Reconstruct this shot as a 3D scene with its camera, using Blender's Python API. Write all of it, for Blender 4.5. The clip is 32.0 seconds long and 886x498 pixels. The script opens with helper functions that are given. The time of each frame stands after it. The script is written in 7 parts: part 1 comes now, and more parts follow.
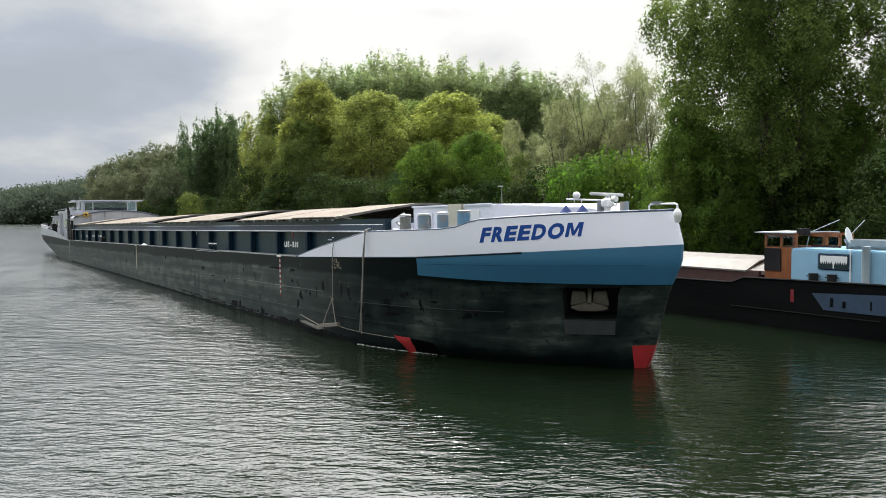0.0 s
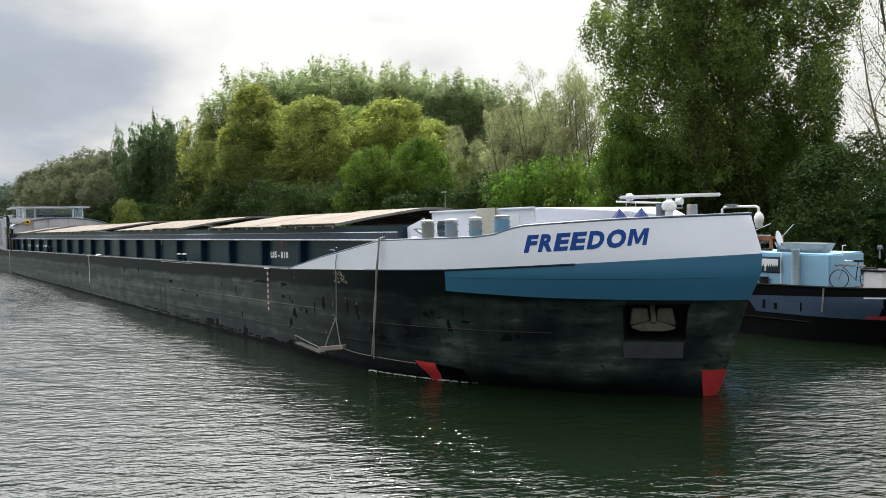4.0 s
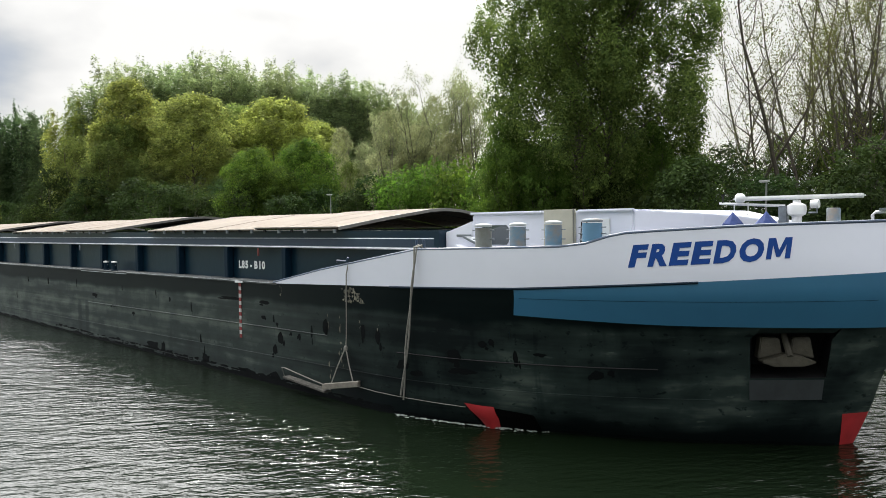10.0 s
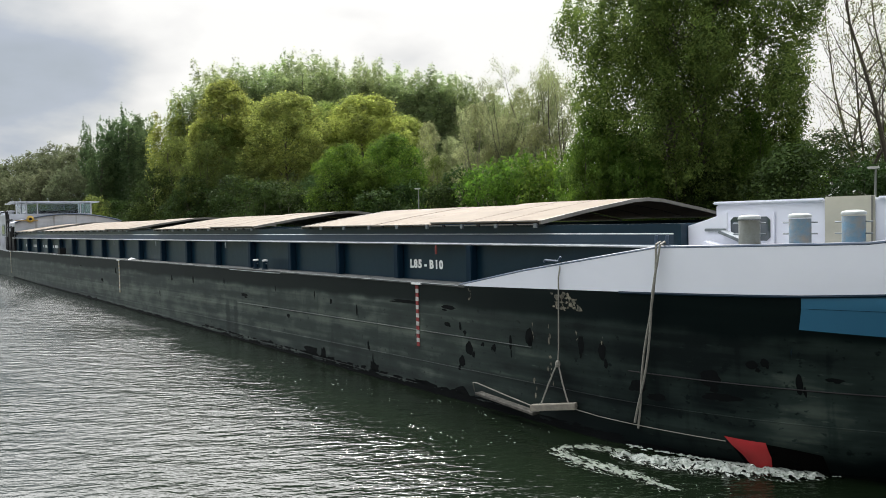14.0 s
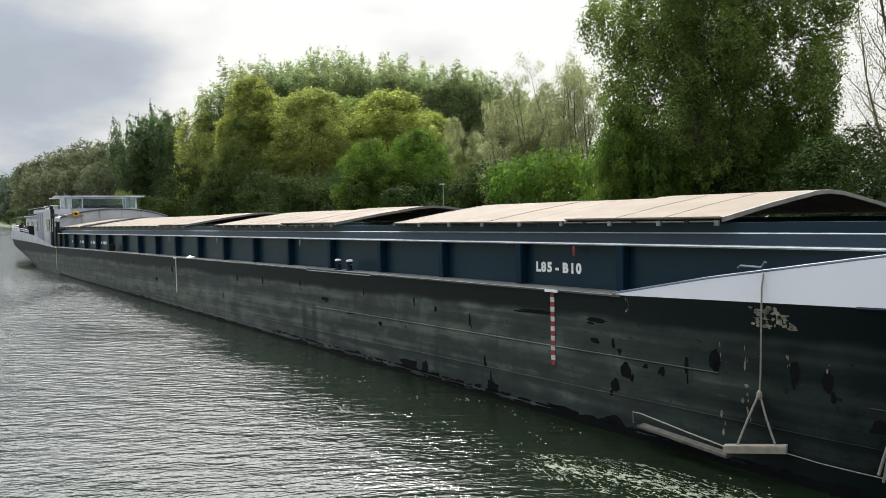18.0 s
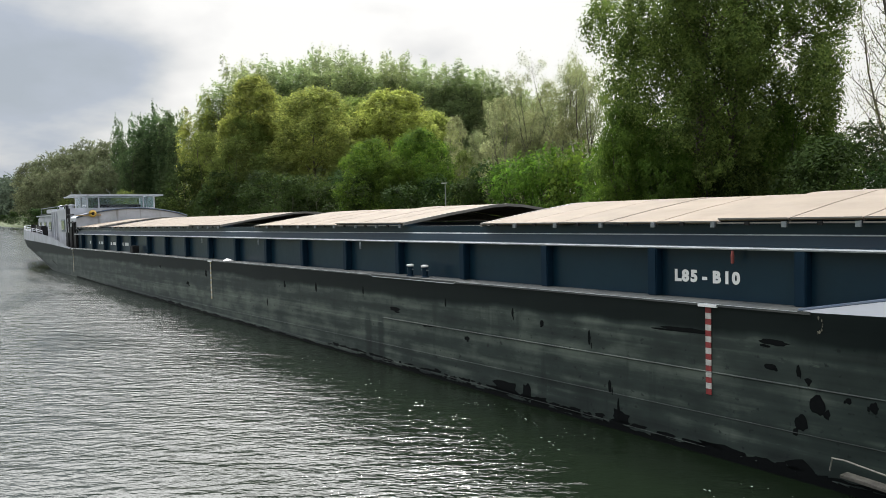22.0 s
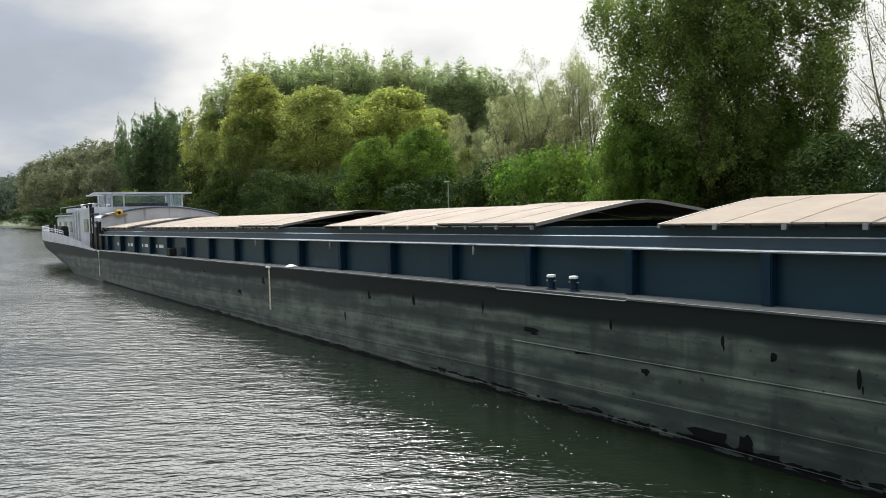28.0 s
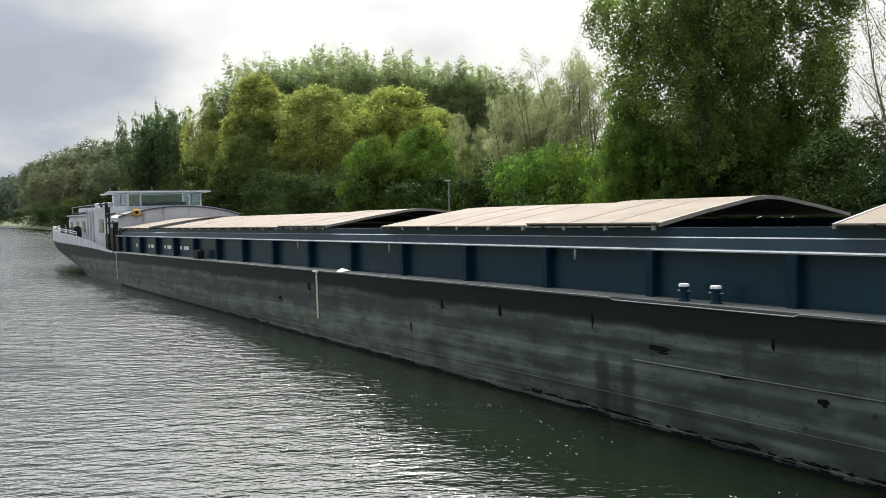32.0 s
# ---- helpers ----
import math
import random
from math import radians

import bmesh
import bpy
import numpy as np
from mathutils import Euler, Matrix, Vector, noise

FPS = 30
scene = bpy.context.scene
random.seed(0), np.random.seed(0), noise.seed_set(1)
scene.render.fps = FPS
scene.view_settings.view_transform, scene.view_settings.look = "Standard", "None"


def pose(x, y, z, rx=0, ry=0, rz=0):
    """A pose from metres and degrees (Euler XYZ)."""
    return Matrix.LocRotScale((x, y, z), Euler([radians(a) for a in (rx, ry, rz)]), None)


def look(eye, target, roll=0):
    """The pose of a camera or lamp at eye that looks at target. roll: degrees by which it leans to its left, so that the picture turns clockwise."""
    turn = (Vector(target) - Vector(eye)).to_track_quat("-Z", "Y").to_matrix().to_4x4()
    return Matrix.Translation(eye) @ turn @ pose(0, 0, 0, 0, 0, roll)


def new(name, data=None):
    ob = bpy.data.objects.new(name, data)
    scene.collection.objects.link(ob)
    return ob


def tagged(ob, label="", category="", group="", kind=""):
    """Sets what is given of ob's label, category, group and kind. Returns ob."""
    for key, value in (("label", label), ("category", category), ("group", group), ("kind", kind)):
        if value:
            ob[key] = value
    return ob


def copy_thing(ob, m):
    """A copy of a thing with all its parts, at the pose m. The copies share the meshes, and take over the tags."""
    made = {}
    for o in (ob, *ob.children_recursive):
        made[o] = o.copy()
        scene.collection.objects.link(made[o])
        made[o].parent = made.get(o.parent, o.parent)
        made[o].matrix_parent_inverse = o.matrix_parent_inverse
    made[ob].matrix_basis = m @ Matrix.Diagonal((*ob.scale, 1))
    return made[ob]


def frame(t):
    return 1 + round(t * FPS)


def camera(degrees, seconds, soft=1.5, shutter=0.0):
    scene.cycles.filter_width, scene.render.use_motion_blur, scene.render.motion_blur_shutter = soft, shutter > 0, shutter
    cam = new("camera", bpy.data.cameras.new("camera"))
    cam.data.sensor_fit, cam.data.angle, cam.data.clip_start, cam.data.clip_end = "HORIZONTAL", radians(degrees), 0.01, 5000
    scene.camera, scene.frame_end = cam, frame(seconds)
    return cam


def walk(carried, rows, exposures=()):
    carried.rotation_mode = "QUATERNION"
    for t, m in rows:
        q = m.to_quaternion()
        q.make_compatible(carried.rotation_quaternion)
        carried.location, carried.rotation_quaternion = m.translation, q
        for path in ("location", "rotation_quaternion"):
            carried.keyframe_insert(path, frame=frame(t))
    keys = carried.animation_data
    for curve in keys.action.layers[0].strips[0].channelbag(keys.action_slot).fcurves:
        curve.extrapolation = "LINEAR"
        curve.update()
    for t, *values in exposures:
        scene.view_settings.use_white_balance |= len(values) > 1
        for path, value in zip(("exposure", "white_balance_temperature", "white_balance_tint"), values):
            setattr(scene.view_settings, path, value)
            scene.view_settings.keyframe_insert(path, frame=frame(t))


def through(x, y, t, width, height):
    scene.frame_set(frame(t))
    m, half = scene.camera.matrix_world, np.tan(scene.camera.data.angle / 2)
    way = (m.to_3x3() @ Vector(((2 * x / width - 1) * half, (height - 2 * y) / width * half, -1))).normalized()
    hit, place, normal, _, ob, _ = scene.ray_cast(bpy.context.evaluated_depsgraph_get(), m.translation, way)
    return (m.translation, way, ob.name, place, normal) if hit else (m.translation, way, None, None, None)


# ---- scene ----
EYE = (0.0, 0.0, 4.35)
cam = camera(60.86, 32.0, soft=0.9)


def view(left, up, roll):
    """The camera's pose: degrees to the left of +y, upwards, and its lean."""
    a, e = radians(left), radians(up)
    aim = (-math.sin(a) * math.cos(e), math.cos(a) * math.cos(e), math.sin(e))
    return look(EYE, (EYE[0] + aim[0], EYE[1] + aim[1], EYE[2] + aim[2]), roll)


walk(cam, [
    (0, view(55.87, -3.03, -0.48)), (1, view(55.06, -3.02, -0.57)), (2, view(54.34, -2.91, -0.63)),
    (2.5, view(53.66, -2.78, -0.72)), (3, view(53.07, -2.71, -0.78)), (3.5, view(52.52, -2.65, -0.74)),
    (5.5, view(47.70, -2.78, -0.50)), (6, view(46.52, -2.80, -0.27)), (6.5, view(45.50, -2.74, -0.35)),
    (7, view(44.58, -2.69, -0.31)), (7.5, view(43.97, -2.62, -0.28)), (8, view(43.78, -2.60, -0.22)),
    (8.5, view(43.55, -2.55, -0.16)), (9, view(43.04, -2.45, -0.07)), (9.5, view(42.96, -2.43, -0.10)),
    (10, view(42.95, -2.44, -0.09)), (10.5, view(42.96, -2.45, -0.08)), (11, view(42.97, -2.46, -0.09)),
    (11.5, view(42.96, -2.48, -0.06)), (12, view(44.13, -2.59, -0.18)), (12.5, view(45.85, -2.74, -0.44)),
    (13, view(47.30, -2.85, -0.54)), (13.5, view(48.72, -2.90, -0.72)), (14, view(49.60, -2.92, -0.76)),
    (14.5, view(50.13, -2.96, -0.75)), (16.5, view(51.45, -3.19, -0.71)), (17, view(51.44, -3.20, -0.69)),
    (18, view(51.48, -3.24, -0.70)), (19, view(51.49, -3.24, -0.62)), (20, view(51.56, -3.28, -0.78)),
    (21, view(51.57, -3.30, -0.77)), (22, view(51.64, -3.31, -0.80)), (23, view(51.67, -3.30, -0.79)),
    (24, view(51.76, -3.33, -0.88)), (25, view(51.79, -3.35, -0.91)), (25.5, view(51.80, -3.37, -0.89)),
    (27.5, view(51.87, -3.42, -0.97)), (28, view(51.87, -3.43, -0.96)), (29, view(51.87, -3.47, -0.96)),
    (30, view(51.88, -3.48, -0.99)), (31, view(51.90, -3.50, -1.06)), (32, view(51.93, -3.51, -1.11)),
], exposures=[(0, -0.36), (32, -0.36)])

# ---- light ----
SUN_LEFT, SUN_UP = 55.0, 46.0   # degrees left of +y, and above the horizon
sky_world = bpy.data.worlds.new("sky")
scene.world = sky_world
sky_world.use_nodes = True


def build_sky():
    nt = sky_world.node_tree
    nt.nodes.clear()
    N, L = nt.nodes.new, nt.links.new
    out, bg = N("ShaderNodeOutputWorld"), N("ShaderNodeBackground")
    sky = N("ShaderNodeTexSky")
    sky.sky_type, sky.sun_disc = "NISHITA", False
    sky.sun_elevation, sky.sun_rotation = radians(SUN_UP), radians(-SUN_LEFT)
    sky.dust_density = 3.0
    dim = N("ShaderNodeMix")
    dim.data_type, dim.blend_type = "RGBA", "MULTIPLY"
    dim.inputs[0].default_value = 1.0
    L(sky.outputs[0], dim.inputs[6])
    dim.inputs[7].default_value = (0.10, 0.10, 0.10, 1)
    tc = N("ShaderNodeTexCoord")
    sep = N("ShaderNodeSeparateXYZ")
    L(tc.outputs["Generated"], sep.inputs[0])
    # flat cloud sheet: direction divided by height
    up = N("ShaderNodeMath"); up.operation = "MAXIMUM"; up.inputs[1].default_value = 0.0
    L(sep.outputs[2], up.inputs[0])
    off = N("ShaderNodeMath"); off.operation = "ADD"; off.inputs[1].default_value = 0.30
    L(up.outputs[0], off.inputs[0])
    dv = N("ShaderNodeVectorMath"); dv.operation = "DIVIDE"
    L(tc.outputs["Generated"], dv.inputs[0])
    L(off.outputs[0], dv.inputs[1])
    flat = N("ShaderNodeMapping")
    flat.inputs["Scale"].default_value = (1, 1, 0.3)
    flat.inputs["Location"].default_value = (0.35, 0.2, 0)
    L(dv.outputs[0], flat.inputs[0])
    n1 = N("ShaderNodeTexNoise")
    n1.inputs["Scale"].default_value, n1.inputs["Detail"].default_value, n1.inputs["Roughness"].default_value = 1.5, 6, 0.5
    L(flat.outputs[0], n1.inputs["Vector"])
    nrm = N("ShaderNodeVectorMath"); nrm.operation = "NORMALIZE"
    L(tc.outputs["Generated"], nrm.inputs[0])

    def towards(left, height, lo, hi, top, kind="SMOOTHSTEP"):
        """Rises from 0 to top as the direction comes near the one given, in degrees."""
        p, q = radians(left), radians(height)
        dot = N("ShaderNodeVectorMath"); dot.operation = "DOT_PRODUCT"
        L(nrm.outputs[0], dot.inputs[0])
        dot.inputs[1].default_value = (-math.sin(p) * math.cos(q), math.cos(p) * math.cos(q), math.sin(q))
        r = N("ShaderNodeMapRange"); r.interpolation_type = kind
        for k, v in zip((1, 2, 3, 4), (lo, hi, 0.0, top)):
            r.inputs[k].default_value = v
        L(dot.outputs["Value"], r.inputs[0])
        return r.outputs[0]

    def plus(x, y):
        s = N("ShaderNodeMath"); s.operation = "ADD"
        L(x, s.inputs[0]); L(y, s.inputs[1])
        return s.outputs[0]
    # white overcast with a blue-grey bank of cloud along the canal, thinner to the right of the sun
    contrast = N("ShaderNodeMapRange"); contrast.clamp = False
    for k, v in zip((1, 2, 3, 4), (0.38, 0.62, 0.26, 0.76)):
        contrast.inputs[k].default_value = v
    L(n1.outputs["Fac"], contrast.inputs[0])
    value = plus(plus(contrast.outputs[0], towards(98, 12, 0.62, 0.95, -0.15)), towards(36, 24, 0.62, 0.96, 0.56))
    ramp = N("ShaderNodeValToRGB")
    cr = ramp.color_ramp
    cr.elements[0].position, cr.elements[0].color = 0.20, (0.55, 0.62, 0.705, 1)
    cr.elements[1].position, cr.elements[1].color = 1.0, (1.34, 1.33, 1.30, 1)
    for p, c in ((0.40, (0.61, 0.68, 0.79, 1)), (0.60, (0.84, 0.875, 0.91, 1)), (0.80, (1.12, 1.12, 1.11, 1))):
        cr.elements.new(p).color = c
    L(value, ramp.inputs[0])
    mx = N("ShaderNodeMix"); mx.data_type = "RGBA"; mx.inputs[0].default_value = 0.9
    L(dim.outputs[2], mx.inputs[6])
    L(ramp.outputs[0], mx.inputs[7])
    # thin cloud before the sun glows far brighter than the rest
    lit = N("ShaderNodeMix"); lit.data_type, lit.blend_type = "RGBA", "ADD"
    lit.inputs[0].default_value = 1.0
    L(mx.outputs[2], lit.inputs[6])
    # an overcast sky is brighter overhead, and the bank of cloud low down hides the glow
    zed = N("ShaderNodeSeparateXYZ")
    L(nrm.outputs[0], zed.inputs[0])

    def height(lo, hi, top):
        r = N("ShaderNodeMapRange"); r.interpolation_type = "SMOOTHSTEP"
        for k, v in zip((1, 2, 3, 4), (lo, hi, 0.0, top)):
            r.inputs[k].default_value = v
        L(zed.outputs[2], r.inputs[0])
        return r.outputs[0]
    veil = N("ShaderNodeMath"); veil.operation = "MULTIPLY"
    L(towards(SUN_LEFT, SUN_UP, 0.36, 1.0, 7.5), veil.inputs[0]); L(height(0.245, 0.43, 1.0), veil.inputs[1])
    L(plus(height(0.25, 0.60, 0.75), veil.outputs[0]), lit.inputs[7])
    L(lit.outputs[2], bg.inputs[0])
    bg.inputs[1].default_value = 1.0
    L(bg.outputs[0], out.inputs[0])


build_sky()
sun = new("sun", bpy.data.lights.new("sun", "SUN"))
sun.data.energy, sun.data.angle, sun.data.color = 3.2, radians(4.0), (1.0, 0.95, 0.87)
_a, _e = radians(SUN_LEFT), radians(SUN_UP)
sun.matrix_world = look((-math.sin(_a) * math.cos(_e) * 200, math.cos(_a) * math.cos(_e) * 200, math.sin(_e) * 200), (0, 0, 0))

# ---- materials ----
def material(name, base, rough=0.6, metal=0.0, second=None, scale=2.0, amount=0.5, bump=0.0, bump_scale=30.0, spec=0.5,
             stretch=(1, 1, 1), coat=0.0, streak=None, random_value=0.0):
    """A painted or natural surface: a base and a second colour mixed by noise at two scales, fine relief, optional streaks."""
    m = bpy.data.materials.new(name)
    m.use_nodes = True
    nt = m.node_tree
    N, L = nt.nodes.new, nt.links.new
    b = nt.nodes["Principled BSDF"]
    tc = N("ShaderNodeTexCoord")
    mp = N("ShaderNodeMapping"); mp.inputs["Scale"].default_value = stretch
    L(tc.outputs["Object"], mp.inputs[0])
    n1 = N("ShaderNodeTexNoise")
    n1.inputs["Scale"].default_value, n1.inputs["Detail"].default_value, n1.inputs["Roughness"].default_value = scale, 8, 0.62
    L(mp.outputs[0], n1.inputs["Vector"])
    second = second or tuple(c * 0.72 for c in base)
    mr = N("ShaderNodeMapRange")
    for k, v in zip((1, 2, 3, 4), (0.38, 0.66, 0.0, amount)):
        mr.inputs[k].default_value = v
    L(n1.outputs["Fac"], mr.inputs[0])
    mix = N("ShaderNodeMix"); mix.data_type = "RGBA"
    mix.inputs[6].default_value, mix.inputs[7].default_value = (*base, 1), (*second, 1)
    L(mr.outputs[0], mix.inputs[0])
    colour = mix.outputs[2]
    if streak:
        tone, sscale, sstretch, lo, hi = streak
        mp2 = N("ShaderNodeMapping"); mp2.inputs["Scale"].default_value = sstretch
        L(tc.outputs["Object"], mp2.inputs[0])
        n3 = N("ShaderNodeTexNoise"); n3.inputs["Scale"].default_value, n3.inputs["Detail"].default_value = sscale, 5
        L(mp2.outputs[0], n3.inputs["Vector"])
        mr3 = N("ShaderNodeMapRange")
        for k, v in zip((1, 2, 3, 4), (lo, hi, 0.0, 1.0)):
            mr3.inputs[k].default_value = v
        L(n3.outputs["Fac"], mr3.inputs[0])
        mix3 = N("ShaderNodeMix"); mix3.data_type = "RGBA"
        L(mr3.outputs[0], mix3.inputs[0]); L(colour, mix3.inputs[6])
        mix3.inputs[7].default_value = (*tone, 1)
        colour = mix3.outputs[2]
    if random_value:
        oi = N("ShaderNodeObjectInfo")
        hsv = N("ShaderNodeHueSaturation")
        mr2 = N("ShaderNodeMapRange")
        mr2.inputs[3].default_value, mr2.inputs[4].default_value = 1 - random_value, 1 + random_value
        L(oi.outputs["Random"], mr2.inputs[0]); L(mr2.outputs[0], hsv.inputs["Value"])
        L(colour, hsv.inputs["Color"])
        colour = hsv.outputs[0]
    L(colour, b.inputs["Base Color"])
    b.inputs["Metallic"].default_value = metal
    b.inputs["Specular IOR Level"].default_value = spec
    b.inputs["Coat Weight"].default_value = coat
    rr = N("ShaderNodeMapRange")
    rr.inputs[3].default_value, rr.inputs[4].default_value = max(0.03, rough - 0.1), min(1, rough + 0.12)
    L(n1.outputs["Fac"], rr.inputs[0]); L(rr.outputs[0], b.inputs["Roughness"])
    if bump:
        n2 = N("ShaderNodeTexNoise")
        n2.inputs["Scale"].default_value, n2.inputs["Detail"].default_value = bump_scale, 4
        L(mp.outputs[0], n2.inputs["Vector"])
        bp = N("ShaderNodeBump"); bp.inputs["Strength"].default_value = bump; bp.inputs["Distance"].default_value = 0.05
        L(n2.outputs["Fac"], bp.inputs["Height"]); L(bp.outputs[0], b.inputs["Normal"])
    return m


def leaf_material(name, base, second, through=0.45):
    m = bpy.data.materials.new(name)
    m.use_nodes = True
    nt = m.node_tree
    N, L = nt.nodes.new, nt.links.new
    out, b = nt.nodes["Material Output"], nt.nodes["Principled BSDF"]
    ge = N("ShaderNodeNewGeometry")
    ra = N("ShaderNodeValToRGB")
    ra.color_ramp.elements[0].color, ra.color_ramp.elements[1].color = (*base, 1), (*second, 1)
    L(ge.outputs["Random Per Island"], ra.inputs[0])
    tc = N("ShaderNodeTexCoord")
    n = N("ShaderNodeTexNoise"); n.inputs["Scale"].default_value = 0.55
    L(tc.outputs["Object"], n.inputs["Vector"])
    oi = N("ShaderNodeObjectInfo")
    hsv = N("ShaderNodeHueSaturation")
    v = N("ShaderNodeMapRange")
    for k, x in zip((1, 2, 3, 4), (0.34, 0.66, 0.60, 1.40)):
        v.inputs[k].default_value = x
    L(n.outputs["Fac"], v.inputs[0]); L(v.outputs[0], hsv.inputs["Value"])
    h = N("ShaderNodeMapRange"); h.inputs[3].default_value, h.inputs[4].default_value = 0.485, 0.515
    L(oi.outputs["Random"], h.inputs[0]); L(h.outputs[0], hsv.inputs["Hue"])
    L(ra.outputs[0], hsv.inputs["Color"])
    L(hsv.outputs[0], b.inputs["Base Color"])
    b.inputs["Roughness"].default_value, b.inputs["Specular IOR Level"].default_value = 0.8, 0.08
    tr = N("ShaderNodeBsdfTranslucent")
    sun_through = N("ShaderNodeHueSaturation")      # light that has passed a young leaf is brighter and yellower
    sun_through.inputs["Hue"].default_value, sun_through.inputs["Value"].default_value = 0.497, 1.75
    sun_through.inputs["Saturation"].default_value = 1.1
    L(hsv.outputs[0], sun_through.inputs["Color"])
    L(sun_through.outputs[0], tr.inputs[0])
    ms = N("ShaderNodeMixShader"); ms.inputs[0].default_value = through
    L(b.outputs[0], ms.inputs[1]); L(tr.outputs[0], ms.inputs[2]); L(ms.outputs[0], out.inputs[0])
    return m


def water_material():
    m = bpy.data.materials.new("canal_water")
    m.use_nodes = True
    nt = m.node_tree
    N, L = nt.nodes.new, nt.links.new
    b = nt.nodes["Principled BSDF"]
    tc = N("ShaderNodeTexCoord")
    b.inputs["Base Color"].default_value = (0.0048, 0.0090, 0.0040, 1)
    b.inputs["Roughness"].default_value = 0.06
    b.inputs["IOR"].default_value = 1.33
    heights = []
    # wind ripples run along the reach; each octave: scale, heading, length of crest, weight
    for scale, rz, sy, w in ((0.85, -44, 2.6, 0.80), (2.2, -60, 2.8, 0.52), (5.2, -38, 2.4, 0.22), (12.0, -55, 2.0, 0.07), (0.10, 0, 1.0, 0.8)):
        turn, mp = N("ShaderNodeMapping"), N("ShaderNodeMapping")
        turn.inputs["Rotation"].default_value = (0, 0, radians(rz))
        mp.inputs["Scale"].default_value = (1, sy, 1)
        L(tc.outputs["Object"], turn.inputs[0])
        L(turn.outputs[0], mp.inputs[0])
        n = N("ShaderNodeTexNoise")
        n.inputs["Scale"].default_value, n.inputs["Detail"].default_value, n.inputs["Distortion"].default_value = scale, 2, 0.3
        L(mp.outputs[0], n.inputs["Vector"])
        k = N("ShaderNodeMath"); k.operation = "MULTIPLY"; k.inputs[1].default_value = w
        L(n.outputs["Fac"], k.inputs[0])
        heights.append(k.outputs[0])
    total = heights[0]
    for hgt in heights[1:]:
        s = N("ShaderNodeMath"); s.operation = "ADD"
        L(total, s.inputs[0]); L(hgt, s.inputs[1])
        total = s.outputs[0]
    sep = N("ShaderNodeSeparateXYZ")
    where = N("ShaderNodeNewGeometry")
    L(where.outputs["Position"], sep.inputs[0])
    calm = N("ShaderNodeMapRange"); calm.interpolation_type = "SMOOTHSTEP"     # the hull shelters the water along its side
    for k, v in zip((1, 2, 3, 4), (8.2, 10.8, 1.0, 0.62)):
        calm.inputs[k].default_value = v
    L(sep.outputs[1], calm.inputs[0])
    bp = N("ShaderNodeBump"); bp.inputs["Distance"].default_value = 0.072
    open_side = N("ShaderNodeMapRange"); open_side.interpolation_type = "SMOOTHSTEP"
    for k, v in zip((1, 2, 3, 4), (-8.0, -4.5, 0.0, 0.8)):
        open_side.inputs[k].default_value = v
    L(sep.outputs[0], open_side.inputs[0])
    astern = N("ShaderNodeMapRange"); astern.interpolation_type = "SMOOTHSTEP"
    for k, v in zip((1, 2, 3, 4), (-26.0, -15.0, 0.35, 0.0)):
        astern.inputs[k].default_value = v
    L(sep.outputs[0], astern.inputs[0])
    sides = N("ShaderNodeMath"); sides.operation = "ADD"
    L(open_side.outputs[0], sides.inputs[0]); L(astern.outputs[0], sides.inputs[1])
    # wind reaches the basin before the quay
    basin_x, basin_y = N("ShaderNodeMapRange"), N("ShaderNodeMapRange")
    for node, axis, lo, hi, top in ((basin_x, 0, -10.0, -7.0, 1.0), (basin_y, 1, 12.0, 17.0, 1.0)):
        node.interpolation_type = "SMOOTHSTEP"
        for k, v in zip((1, 2, 3, 4), (lo, hi, 0.0, top)):
            node.inputs[k].default_value = v
        L(sep.outputs[axis], node.inputs[0])
    basin = N("ShaderNodeMath"); basin.operation = "MULTIPLY"
    L(basin_x.outputs[0], basin.inputs[0]); L(basin_y.outputs[0], basin.inputs[1])
    windy = N("ShaderNodeMath"); windy.operation = "ADD"
    L(sides.outputs[0], windy.inputs[0]); L(basin.outputs[0], windy.inputs[1])
    rough = N("ShaderNodeMath"); rough.operation = "ADD"
    L(calm.outputs[0], rough.inputs[0]); L(windy.outputs[0], rough.inputs[1])
    # the reach beyond the stern lies smoother
    far = N("ShaderNodeMapRange"); far.interpolation_type = "SMOOTHSTEP"
    for k, v in zip((1, 2, 3, 4), (-60.0, -18.0, 0.66, 0.85)):
        far.inputs[k].default_value = v
    L(sep.outputs[0], far.inputs[0])
    total_rough = N("ShaderNodeMath"); total_rough.operation = "MULTIPLY"
    L(rough.outputs[0], total_rough.inputs[0]); L(far.outputs[0], total_rough.inputs[1])
    # gusts and eddies: calmer and rougher patches
    patch_map = N("ShaderNodeMapping"); patch_map.inputs["Scale"].default_value = (0.7, 1.6, 1)
    L(tc.outputs["Object"], patch_map.inputs[0])
    patches = N("ShaderNodeTexNoise"); patches.inputs["Scale"].default_value, patches.inputs["Detail"].default_value, patches.inputs["Distortion"].default_value = 0.16, 3, 1.2
    L(patch_map.outputs[0], patches.inputs["Vector"])
    gust = N("ShaderNodeMapRange")
    for k, v in zip((1, 2, 3, 4), (0.36, 0.64, 0.5, 1.32)):
        gust.inputs[k].default_value = v
    L(patches.outputs["Fac"], gust.inputs[0])
    uneven = N("ShaderNodeMath"); uneven.operation = "MULTIPLY"
    L(total_rough.outputs[0], uneven.inputs[0]); L(gust.outputs[0], uneven.inputs[1])
    L(uneven.outputs[0], bp.inputs["Strength"])
    # ripples too fine to tell apart far off spread the gloss
    fine = N("ShaderNodeMapRange")
    for k, v in zip((1, 2, 3, 4), (-60.0, -18.0, 0.17, 0.05)):
        fine.inputs[k].default_value = v
